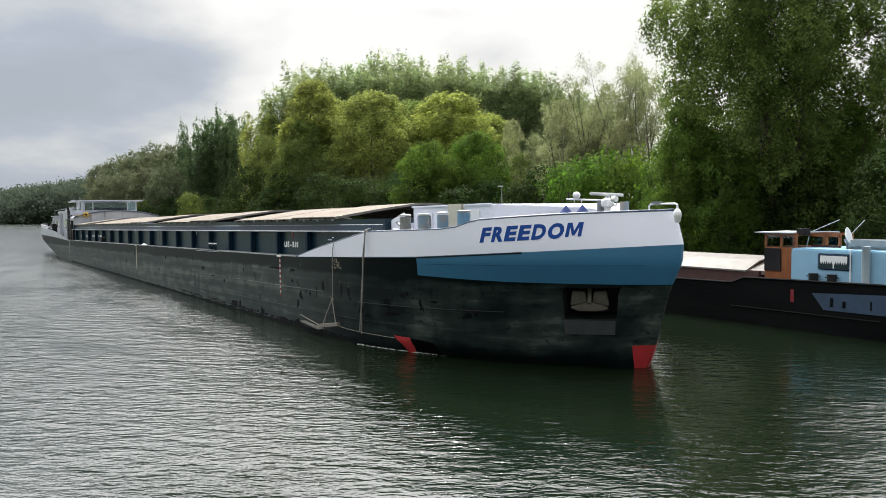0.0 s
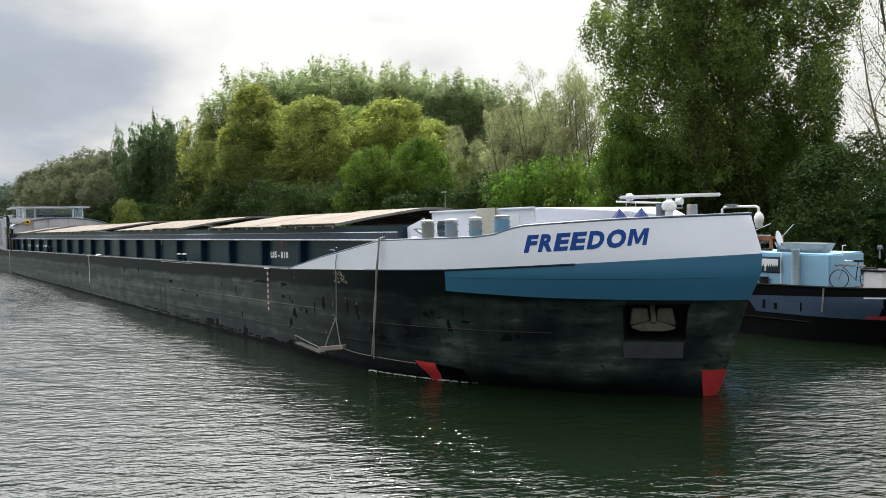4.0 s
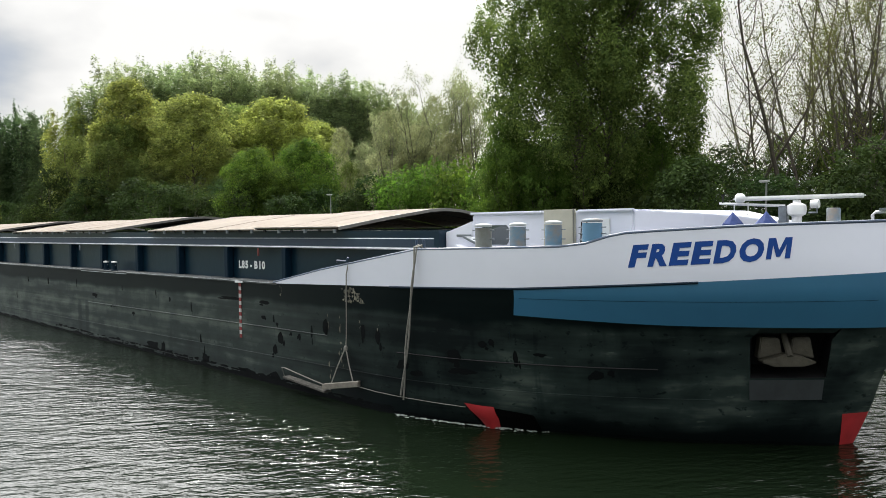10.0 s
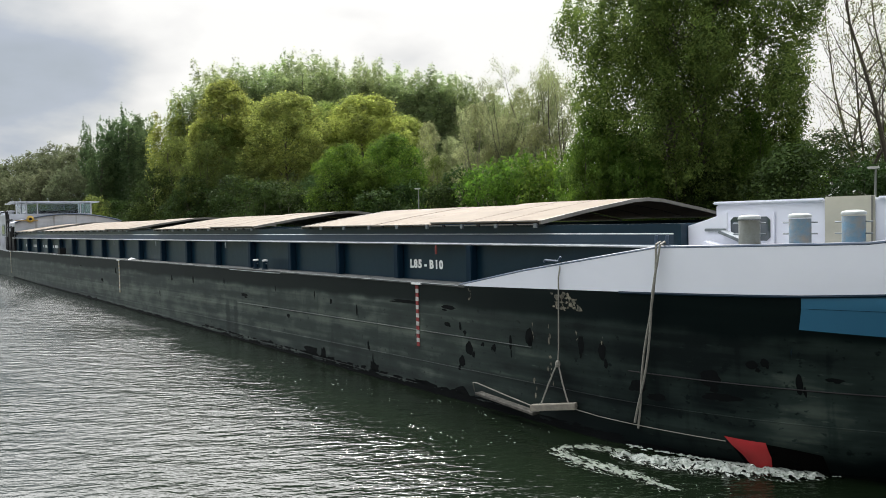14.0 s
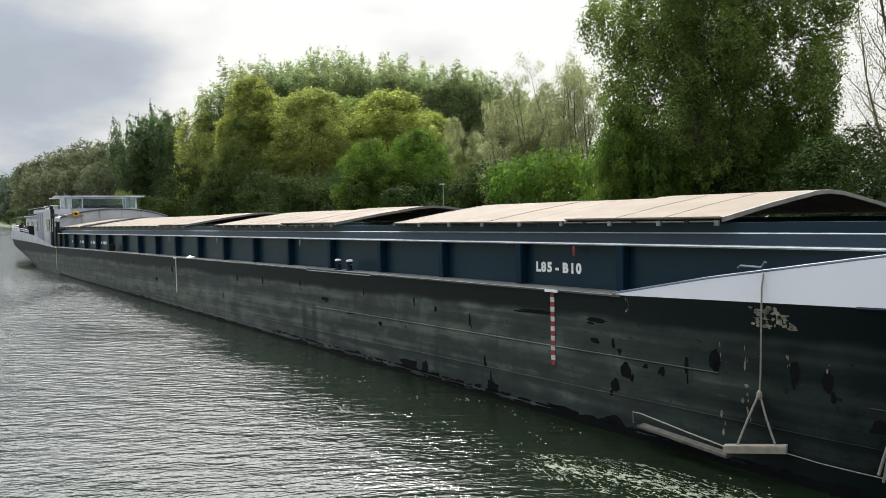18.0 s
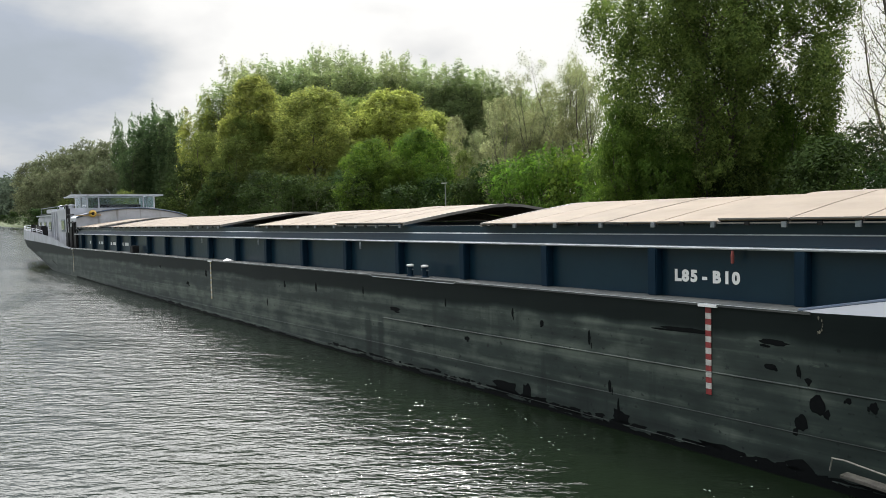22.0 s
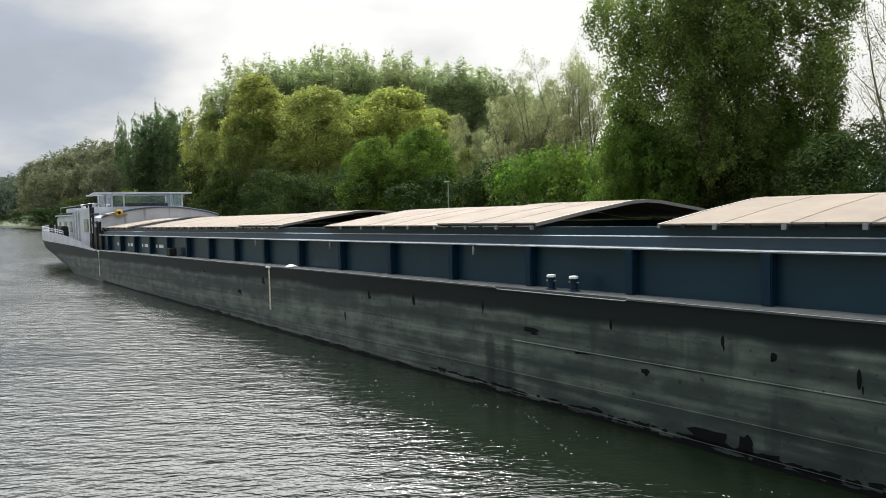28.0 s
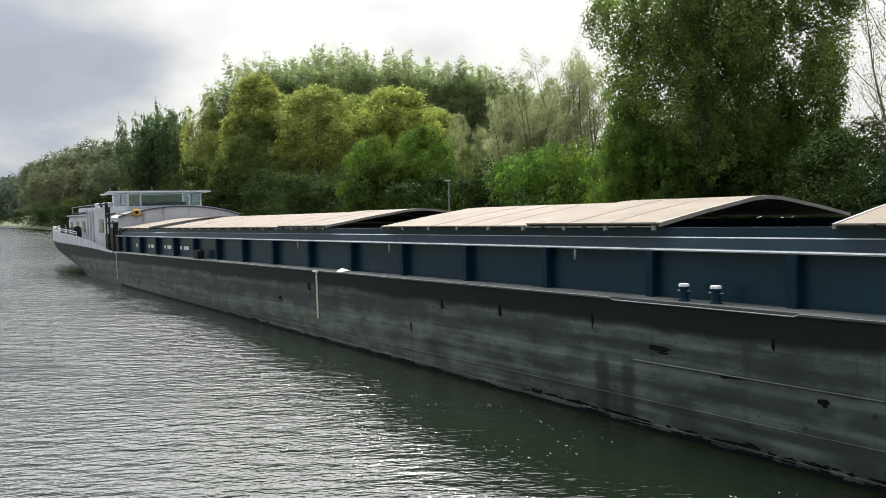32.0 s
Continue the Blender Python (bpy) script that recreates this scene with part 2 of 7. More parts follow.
    L(sep.outputs[0], fine.inputs[0]); L(fine.outputs[0], b.inputs["Roughness"])
    L(total, bp.inputs["Height"]); L(bp.outputs[0], b.inputs["Normal"])
    return m


WATER = water_material()


def hull_material():
    """Old tar paint: soft level bands of grey wear over black, runs and scuffs; blacker and duller towards the bow."""
    m = bpy.data.materials.new("hull_black")
    m.use_nodes = True
    nt = m.node_tree
    N, L = nt.nodes.new, nt.links.new
    b = nt.nodes["Principled BSDF"]
    tc = N("ShaderNodeTexCoord")

    def grain(stretch, scale, lo, hi, a, z, detail=5):
        mp = N("ShaderNodeMapping"); mp.inputs["Scale"].default_value = stretch
        L(tc.outputs["Object"], mp.inputs[0])
        n = N("ShaderNodeTexNoise")
        n.inputs["Scale"].default_value, n.inputs["Detail"].default_value, n.inputs["Roughness"].default_value = scale, detail, 0.55
        L(mp.outputs[0], n.inputs["Vector"])
        r = N("ShaderNodeMapRange")
        for k, v in zip((1, 2, 3, 4), (lo, hi, a, z)):
            r.inputs[k].default_value = v
        L(n.outputs["Fac"], r.inputs[0])
        return r.outputs[0]

    def both(x, y, op):
        k = N("ShaderNodeMath"); k.operation = op
        L(x, k.inputs[0])
        if isinstance(y, float):
            k.inputs[1].default_value = y
        else:
            L(y, k.inputs[1])
        return k.outputs[0]
    sep = N("ShaderNodeSeparateXYZ")
    L(tc.outputs["Object"], sep.inputs[0])
    fore = N("ShaderNodeMapRange"); fore.interpolation_type = "SMOOTHSTEP"
    for k, v in zip((1, 2, 3, 4), (69.5, 76.0, 0.0, 1.0)):
        fore.inputs[k].default_value = v
    L(sep.outputs[0], fore.inputs[0])
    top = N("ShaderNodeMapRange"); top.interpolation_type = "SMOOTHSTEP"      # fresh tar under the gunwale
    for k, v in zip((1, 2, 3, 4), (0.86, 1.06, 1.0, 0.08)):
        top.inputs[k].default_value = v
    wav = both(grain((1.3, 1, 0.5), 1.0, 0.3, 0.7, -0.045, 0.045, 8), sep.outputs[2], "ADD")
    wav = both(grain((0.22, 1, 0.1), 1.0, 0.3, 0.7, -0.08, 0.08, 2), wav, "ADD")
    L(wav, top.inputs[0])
    bands = grain((0.035, 1, 2.6), 1.0, 0.36, 0.64, 0.0, 1.0, 3)
    fine = grain((0.25, 1, 9.0), 1.0, 0.30, 0.70, -0.13, 0.13)
    blots = grain((0.45, 1, 1.6), 1.6, 0.56, 0.72, 0.0, 0.22, 8)
    runs = grain((3.2, 1, 0.35), 1.0, 0.58, 0.74, 0.0, 0.22)
    lift = N("ShaderNodeMapRange")
    lift.inputs[3].default_value, lift.inputs[4].default_value = 0.35, 0.10
    L(fore.outputs[0], lift.inputs[0])
    scale = N("ShaderNodeMapRange")
    scale.inputs[3].default_value, scale.inputs[4].default_value = 0.40, 0.40
    L(fore.outputs[0], scale.inputs[0])
    w = both(both(bands, scale.outputs[0], "MULTIPLY"), lift.outputs[0], "ADD")
    aft = N("ShaderNodeMapRange")           # the plates of the bow are worn less
    aft.inputs[3].default_value, aft.inputs[4].default_value = 1.0, 0.5
    L(fore.outputs[0], aft.inputs[0])
    w = both(w, both(fine, aft.outputs[0], "MULTIPLY"), "ADD")
    w = both(w, both(grain((1.1, 1, 2.0), 1.0, 0.32, 0.68, -0.22, 0.22, 8), aft.outputs[0], "MULTIPLY"), "ADD")
    w = both(both(w, blots, "SUBTRACT"), runs, "SUBTRACT")
    # the plates at the shoulder are smeared with tar, those of the bow show grey again
    bow = N("ShaderNodeMapRange"); bow.interpolation_type = "SMOOTHSTEP"
    for k, v in zip((1, 2, 3, 4), (75.5, 79.0, 0.0, 0.17)):
        bow.inputs[k].default_value = v
    L(sep.outputs[0], bow.inputs[0])
    w = both(w, bow.outputs[0], "ADD")
    w = both(w, both(grain((0.8, 1, 0.55), 1.0, 0.42, 0.62, 0.0, 0.22, 4), fore.outputs[0], "MULTIPLY"), "SUBTRACT")
    w = both(w, grain((3.5, 1, 11.0), 1.0, 0.65, 0.73, 0.0, 0.24, 4), "ADD")          # small pale chips
    w = both(w, grain((5.0, 1, 6.0), 1.3, 0.62, 0.70, 0.0, 0.45, 5), "SUBTRACT")      # small tar splashes
    # two dark smears left by a fender
    for xc, wide in ((58.62, 0.24), (59.27, 0.22)):
        off = both(both(sep.outputs[0], xc, "SUBTRACT"), 0.0, "ADD")
        dist = N("ShaderNodeMath"); dist.operation = "ABSOLUTE"
        L(off, dist.inputs[0])
        side, high = N("ShaderNodeMapRange"), N("ShaderNodeMapRange")
        for node, source, lo, hi, v0, v1 in ((side, dist.outputs[0], 0.05, wide, 0.34, 0.0), (high, sep.outputs[2], 0.10, 0.50, 1.0, 0.0)):
            node.interpolation_type = "SMOOTHSTEP"
            for k, v in zip((1, 2, 3, 4), (lo, hi, v0, v1)):
                node.inputs[k].default_value = v
            L(source, node.inputs[0])
        w = both(w, both(side.outputs[0], high.outputs[0], "MULTIPLY"), "SUBTRACT")
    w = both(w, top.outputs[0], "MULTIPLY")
    # shade under the tucked forefoot, put into the shell's colour as black
    tuck_shade, bare = N("ShaderNodeMapRange"), N("ShaderNodeMapRange")
    for node, lo, hi, v0, v1 in ((tuck_shade, -1.12, -0.92, 1.0, 0.0), (bare, 0.0, 1.0, 1.0, 0.05)):
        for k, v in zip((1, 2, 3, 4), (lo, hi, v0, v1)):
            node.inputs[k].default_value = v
    L(wav, tuck_shade.inputs[0])
    L(both(tuck_shade.outputs[0], fore.outputs[0], "MULTIPLY"), bare.inputs[0])
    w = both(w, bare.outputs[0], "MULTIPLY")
    ramp = N("ShaderNodeValToRGB")
    cr = ramp.color_ramp
    cr.elements[0].position, cr.elements[0].color = 0.0, (0.0022, 0.0052, 0.0056, 1)
    cr.elements[1].position, cr.elements[1].color = 1.0, (0.108, 0.132, 0.110, 1)
    cr.elements.new(0.45).color = (0.0190, 0.0300, 0.0265, 1)
    L(w, ramp.inputs[0])
    L(ramp.outputs[0], b.inputs["Base Color"])
    gloss = N("ShaderNodeMapRange")
    gloss.inputs[3].default_value, gloss.inputs[4].default_value = 0.50, 0.56
    L(w, gloss.inputs[0]); L(gloss.outputs[0], b.inputs["Roughness"])
    sheen = N("ShaderNodeMapRange")
    sheen.inputs[3].default_value, sheen.inputs[4].default_value = 0.45, 0.14
    L(fore.outputs[0], sheen.inputs[0])
    tarred = both(both(top.outputs[0], 0.6, "MULTIPLY"), 0.4, "ADD")
    L(both(sheen.outputs[0], tarred, "MULTIPLY"), b.inputs["Specular IOR Level"])
    relief = N("ShaderNodeTexNoise"); relief.inputs["Scale"].default_value = 1.0
    mp = N("ShaderNodeMapping"); mp.inputs["Scale"].default_value = (0.5, 1, 2.2)
    L(tc.outputs["Object"], mp.inputs[0]); L(mp.outputs[0], relief.inputs["Vector"])
    bp = N("ShaderNodeBump"); bp.inputs["Strength"].default_value = 0.3; bp.inputs["Distance"].default_value = 0.05
    L(relief.outputs["Fac"], bp.inputs["Height"]); L(bp.outputs[0], b.inputs["Normal"])
    return m


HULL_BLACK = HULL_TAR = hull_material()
HULL_WHITE = material("bulwark_white", (0.70, 0.72, 0.80), 0.4, 0.0, (0.64, 0.662, 0.745), 0.8, 0.5, 0.05, 4.0)
HULL_BLUE = material("band_blue", (0.035, 0.15, 0.26), 0.36, 0.0, (0.03, 0.125, 0.225), 0.9, 0.6, 0.05, 4.0)
COAMING = material("coaming_navy", (0.003, 0.016, 0.031), 0.34, 0.0, (0.006, 0.026, 0.041), 0.4, 0.8, 0.12, 3.0, spec=0.30, streak=((0.005, 0.022, 0.037), 1.0, (1.1, 1, 0.12), 0.50, 0.78))
STIFF_NAVY = material("stiffener_navy", (0.003, 0.016, 0.032), 0.5, 0.0, (0.006, 0.018, 0.030), 1.0, 0.8, spec=0.16)
EDGE_BLUE = material("edge_blue", (0.030, 0.055, 0.10), 0.4, 0.0, (0.06, 0.08, 0.11), 3, 0.8)
PALE_EDGE = material("pale_worn_edge", (0.46, 0.49, 0.51), 0.45, 0.0, (0.24, 0.26, 0.28), 2.5, 0.7)
DECK_GREY = material("deck_grey", (0.034, 0.041, 0.042), 0.75, 0.0, (0.075, 0.078, 0.072), 1.6, 0.8, 0.15, 20)
HATCH_TAN = material("hatch_tan", (0.136, 0.101, 0.065), 0.75, 0.0, (0.110, 0.083, 0.056), 1.2, 0.8, 0.05, 6, random_value=0.05)
HATCH_SEAM = material("hatch_seam", (0.05, 0.036, 0.028), 0.8)
HATCH_EDGE = material("hatch_edge", (0.20, 0.19, 0.17), 0.55, 0.2, (0.12, 0.115, 0.105), 2.0, 0.7)
DARK_HOLD = material("hold_dark", (0.03, 0.028, 0.026), 0.8, 0.0, (0.05, 0.045, 0.04), 1.5, 0.8)
# white greyed for dirt, and for the shade on the backlit stern
STERN_SHADED_WHITE = material("stern_shaded_white", (0.46, 0.48, 0.53), 0.5, 0.0, (0.33, 0.345, 0.37), 0.9, 0.8, 0.05, 4.0, streak=((0.16, 0.15, 0.13), 1.0, (2.5, 2.5, 0.25), 0.60, 0.80))
RED = material("antifouling_red", (0.42, 0.025, 0.03), 0.5, 0.0, (0.30, 0.02, 0.02), 3, 0.7)
WHITE = material("white_paint", (0.75, 0.76, 0.76), 0.4, 0.0, (0.62, 0.63, 0.62), 2, 0.6)
NAME_BLUE = material("lettering_blue", (0.006, 0.052, 0.25), 0.5, spec=0.2)
BOAT_BLACK = material("boat_black", (0.0022, 0.0026, 0.003), 0.5, 0.0, (0.006, 0.0065, 0.0065), 0.8, 0.8, 0.2, 3.0, spec=0.10, stretch=(0.3, 1, 1.5))
GREY_METAL = material("grey_metal", (0.22, 0.25, 0.27), 0.45, 0.4, (0.12, 0.13, 0.14), 6, 0.8)
BLUE_GREY = material("vent_blue_grey", (0.10, 0.19, 0.27), 0.5, 0.0, (0.23, 0.19, 0.15), 2.6, 1.0, 0.15, 20)
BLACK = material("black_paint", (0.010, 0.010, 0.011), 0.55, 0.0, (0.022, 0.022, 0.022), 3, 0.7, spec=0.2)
ROPE = material("rope_grey", (0.23, 0.225, 0.195), 0.9, 0.0, (0.12, 0.115, 0.10), 30, 0.8)
TIMBER = material("timber_grey", (0.25, 0.23, 0.19), 0.8, 0.0, (0.15, 0.14, 0.12), 6, 0.8, 0.2, 40)
BARK = material("bark", (0.085, 0.07, 0.055), 0.9, 0.0, (0.045, 0.038, 0.03), 3, 0.9, 0.4, 12)
BARK_PALE = material("bark_pale", (0.17, 0.15, 0.125), 0.9, 0.0, (0.09, 0.08, 0.065), 3, 0.9, 0.3, 12)
GRASS = material("grass_bank", (0.070, 0.095, 0.028), 0.95, 0.0, (0.04, 0.058, 0.018), 0.3, 0.9, 0.5, 4)
QUAY_MAT = material("quay_concrete", (0.19, 0.175, 0.15), 0.85, 0.0, (0.12, 0.11, 0.095), 0.8, 0.9, 0.15, 12)
STONE = material("stone_rubble", (0.10, 0.092, 0.082), 0.9, 0.0, (0.045, 0.042, 0.04), 4, 0.9, 0.4, 10, random_value=0.3)


def glass_material(name, tint):
    m = bpy.data.materials.new(name)
    m.use_nodes = True
    b = m.node_tree.nodes["Principled BSDF"]
    b.inputs["Base Color"].default_value = (*tint, 1)
    b.inputs["Roughness"].default_value, b.inputs["Specular IOR Level"].default_value = 0.05, 0.8
    return m


GLASS = glass_material("dark_glass", (0.03, 0.045, 0.05))


# ---- mesh building ----
class Geo:
    """Gathers vertices and faces of one mesh."""

    def __init__(self):
        self.v, self.f = [], []

    def add(self, verts, faces):
        n = len(self.v)
        self.v += [tuple(p) for p in verts]
        self.f += [tuple(i + n for i in q) for q in faces]
        return self

    def box(self, x0, x1, y0, y1, z0, z1):
        return self.add([(x0, y0, z0), (x1, y0, z0), (x1, y1, z0), (x0, y1, z0), (x0, y0, z1), (x1, y0, z1), (x1, y1, z1), (x0, y1, z1)],
                        [(0, 3, 2, 1), (4, 5, 6, 7), (0, 1, 5, 4), (1, 2, 6, 5), (2, 3, 7, 6), (3, 0, 4, 7)])

    def prism(self, outline, axis, a, b):
        """An outline of 2D points drawn out along an axis from a to b."""
        put = {"x": lambda p, s: (s, p[0], p[1]), "y": lambda p, s: (p[0], s, p[1]), "z": lambda p, s: (p[0], p[1], s)}[axis]
        n = len(outline)
        return self.add([put(p, a) for p in outline] + [put(p, b) for p in outline],
                        [tuple(range(n))[::-1], tuple(range(n, 2 * n))] + [(i, (i + 1) % n, n + (i + 1) % n, n + i) for i in range(n)])

    def tube(self, path, r, sides=8, closed=True):
        """A round bar along a path; r may be a list."""
        path = [Vector(p) for p in path]
        rs = r if isinstance(r, (list, tuple)) else [r] * len(path)
        rings = []
        for i, p in enumerate(path):
            d = (path[min(i + 1, len(path) - 1)] - path[max(i - 1, 0)]).normalized()
            u = d.cross(Vector((0, 0, 1)))
            u = u.normalized() if u.length > 1e-3 else Vector((1, 0, 0))
            w = d.cross(u)
            rings.append([p + (u * math.cos(6.28318 * k / sides) + w * math.sin(6.28318 * k / sides)) * rs[i] for k in range(sides)])
        n = len(self.v)
        for ring in rings:
            self.v += [tuple(p) for p in ring]
        for i in range(len(path) - 1):
            for k in range(sides):
                a, b = n + i * sides + k, n + i * sides + (k + 1) % sides
                self.f.append((a, b, b + sides, a + sides))
        if closed:
            self.f.append(tuple(n + k for k in range(sides))[::-1])
            self.f.append(tuple(n + (len(path) - 1) * sides + k for k in range(sides)))
        return self

    def lathe(self, profile, cx, cy, sides=16):
        """Turned round a vertical axis: (radius, z) from bottom to top."""
        n = len(self.v)
        for r, z in profile:
            self.v += [(cx + r * math.cos(6.28318 * k / sides), cy + r * math.sin(6.28318 * k / sides), z) for k in range(sides)]
        for i in range(len(profile) - 1):
            for k in range(sides):
                a, b = n + i * sides + k, n + i * sides + (k + 1) % sides
                self.f.append((a, b, b + sides, a + sides))
        self.f.append(tuple(n + k for k in range(sides))[::-1])
        self.f.append(tuple(n + (len(profile) - 1) * sides + k for k in range(sides)))
        return self

    def grid(self, rows):
        """A sheet of rows of points."""
        n, w = len(self.v), len(rows[0])
        for row in rows:
            self.v += [tuple(p) for p in row]
        for i in range(len(rows) - 1):
            for k in range(w - 1):
                a = n + i * w + k
                self.f.append((a, a + 1, a + w + 1, a + w))
        return self

    def mesh(self, name, mat, smooth=False, bevel=0.0, weld=False):
        me = bpy.data.meshes.new(name)
        me.from_pydata(self.v, [], self.f)
        if bevel or weld or smooth:
            bm = bmesh.new()
            bm.from_mesh(me)
            if weld:
                bmesh.ops.remove_doubles(bm, verts=bm.verts, dist=0.0005)
            if bevel:
                bmesh.ops.bevel(bm, geom=[e for e in bm.edges if e.is_manifold and e.calc_face_angle(0) > 0.6], offset=bevel, segments=2,
                                affect="EDGES", clamp_overlap=True)
            if smooth:
                for q in bm.faces:
                    q.smooth = True
                for e in bm.edges:
                    e.smooth = e.calc_face_angle(0) < 0.7
            bm.to_mesh(me)
            bm.free()
        me.materials.append(mat)
        return me


def part(name, geo, mat, parent=None, label="", smooth=False, bevel=0.0, weld=False):
    """Links a mesh as one object, under a thing or part if given."""
    ob = new(name, geo.mesh(name, mat, smooth, bevel, weld) if isinstance(geo, Geo) else geo)
    if parent is not None:
        ob.parent = parent
    return tagged(ob, label)


def lerp(table, x):
    return float(np.interp(x, [p[0] for p in table], [p[1] for p in table]))


def ring_pose(left, reach, z=0.0, turn=0.0):
    """A place at an angle to the left of +y and a distance on the ground from the camera's foot."""
    a = radians(left)
    return pose(-math.sin(a) * reach, math.cos(a) * reach, z, 0, 0, turn)


# ---- the setting: water, banks, quay ----
BANK = [(-2500, -400), (-1000, -60), (-880, 20), (-780, 58), (-520, 57), (-400, 46), (-261, 36), (-200, 35.5), (-100, 31.5), (-45, 30.2), (-24, 29.8), (80, 29.8), (400, 30), (2500, 30)]


def build_setting():
    g = Geo()
    g.grid([[(-2500, -2500, 0), (2500, -2500, 0)], [(-2500, 2500, 0), (2500, 2500, 0)]])
    water = tagged(part("water", g, WATER), "rippled dark green canal water", "water", kind="structure")
    # the far bank, one sheet to the horizon
    xs = [-2500, -1600, -1000, -940, -880, -830, -780, -700, -620, -520, -450, -400, -330, -261, -230, -200, -170, -140] + \
         [-120 + 4 * k for k in range(24)] + [-24.5, -24.4, -10, 10, 40, 80, 160, 400, 1000, 2500]
    rnd = random.Random(5)
    rows = []
    for d, z in ((-0.6, -0.8), (0.0, 0.05), (0.7, 0.45), (2.0, 0.62), (6.0, 0.95), (10, 1.3), (25, 1.6), (60, 2.0), (250, 3.0), (2600, 6.0)):
        row = []
        for x in xs:
            y = lerp(BANK, x)
            jit = rnd.uniform(-0.3, 0.3) if 0 <= d < 3 and x < -25 else 0
            zz = z if x < -24.45 else (-0.8 if d < 0.65 else max(z - 0.15, 0.42))
            if -900 < x < -150 and d >= 6:      # a grassy rise past the trees
                zz += min(1.0, (-150 - x) / 90) * min(7.0, 0.17 * (d - 6))
            if x < -900 and d > 0:
                zz = min(zz, 1.5)
            row.append((x, y + d + jit + (0.5 if x > -24.45 else 0), zz))
        rows.append(row)
    g = Geo()
    g.grid(rows)
    tagged(part("ground", g, GRASS, smooth=True), "rough grass bank rising gently from the canal", "ground", kind="structure")
    # unseen bank added behind the camera, low so the coaming reflects sky
    g = Geo()
    g.grid([[(-2500, -1.6, -1), (2500, -1.6, -1)], [(-2500, -1.6, 0.5), (2500, -1.6, 0.5)], [(-2500, -14, 2.0), (2500, -14, 2.0)], [(-2500, -2500, 3), (2500, -2500, 3)]])
    tagged(part("ground_near", g, GRASS), "low grass bank added unseen behind the camera", "ground", kind="structure")
    return water


CANAL = build_setting()


# ---- the cargo barge: x forward from the stern, y to port from the side seen, z up ----
BARGE = tagged(new("cargo_barge"), "long black cargo barge with navy coaming and white bow", "barge")
BEAM = 9.1
TIP_BOW = [(-2.3, 83.0), (-1.6, 83.38), (-1.1, 83.60), (-0.55, 83.81), (-0.2, 83.91), (0.9, 84.29), (1.5, 84.60), (2.0, 84.63), (2.9, 84.36)]
TIP_STERN = [(-2.3, 8.5), (-0.6, 7.2), (0.0, 6.2), (0.5, 4.6), (0.9, 2.7), (1.3, 0.4), (1.7, -1.7), (2.0, -2.45), (2.9, -2.6)]
EDGE_TOP = [(71.0, 1.49), (73.0, 1.88), (76.2, 2.40), (79.4, 2.47), (79.9, 2.53), (80.3, 2.66), (80.6, 2.72), (81.2, 2.76), (82.5, 2.83), (84.5, 2.89)]
WHITE_LOW = [(71.0, 1.47), (78.5, 1.67), (81.0, 1.80), (84.5, 2.0)]
BLUE_LOW = [(78.5, 1.13), (81.0, 1.02), (84.5, 0.94)]
STERN_TOP = [(-2.4, 2.78), (3.8, 2.68), (10, 2.46), (14.6, 2.22), (17.4, 1.98), (19.4, 1.68), (21.5, 1.5)]
STERN_LOW = [(-2.4, 2.06), (3, 1.93), (6, 1.86), (10, 1.78), (15.3, 1.66), (18.4, 1.55), (21.5, 1.44)]
XB, XS = 75.0, 6.6
PK0, PK1 = 82.62, 83.72   # anchor pocket


def hull_at(xn, z, side=0):
    """A point of the shell at the nominal station and height; side 0 is starboard, 1 is port."""
    if xn > XB:
        u = min(1.0, (xn - XB) / 9.5)
        low = max(0.0, min(1.0, (0.96 - z) / 0.12))        # below the band the frames stand upright and only the stem rakes
        tuck = min(1.0, u / 0.45) * max(0.0, 0.36 - 0.0164 * xn - z)      # the forefoot turns in under the shell near the water
        tuck += 0.30 * min(1.0, u / 0.5) * max(0.0, min(0.6, 1.62 - z))            # knuckle under the bulwark
        x, half = XB + (84.0 - XB) * u + (lerp(TIP_BOW, z) - 84.0) * (u * (1 - low) + u ** 8 * low), max(0.0, BEAM / 2 * max(0.0, 1 - u ** (2.4 - 0.55 * max(0.0, min(1.0, (0.9 - z) / 2.0)))) ** 0.85 - 0.85 * tuck * min(1.0, (1 - u) * 6))
    elif xn < XS:
        v = min(1.0, (XS - xn) / 9.0)
        low = max(0.0, min(1.0, (1.3 - z) / 1.5))
        xs = XS + 10.0 * low          # the run of the stern starts further forward low down
        x, half = xs - (xs - lerp(TIP_STERN, z)) * v, BEAM / 2 * (1 - v * v) ** (0.3 + 0.28 * low)
    else:
        low = max(0.0, min(1.0, (1.3 - z) / 1.5))
        x, half = (xn if xn > 30 else XS + 10.0 * low + (30 - XS - 10.0 * low) * (xn - XS) / (30 - XS)), BEAM / 2
    return (x, BEAM / 2 - half if side == 0 else BEAM / 2 + half, z)


def stations(a, b):
    s = [a]
    s += [XS - 9 * math.sin(math.pi / 2 * k / 14) for k in range(14, -1, -1) if a < XS - 9 * math.sin(math.pi / 2 * k / 14) < b]
    s += [x for x in np.arange(8, 74.1, 2.0) if a < x < b]
    s += [71, 73, 76.2, 78.5, 79.4, 79.9, 80.3, 80.6]
    s += [XB + 9.5 * math.sin(math.pi / 2 * k / 22) for k in range(23)]
    return sorted({round(float(x), 4) for x in s if a <= x <= b} | {a, b})


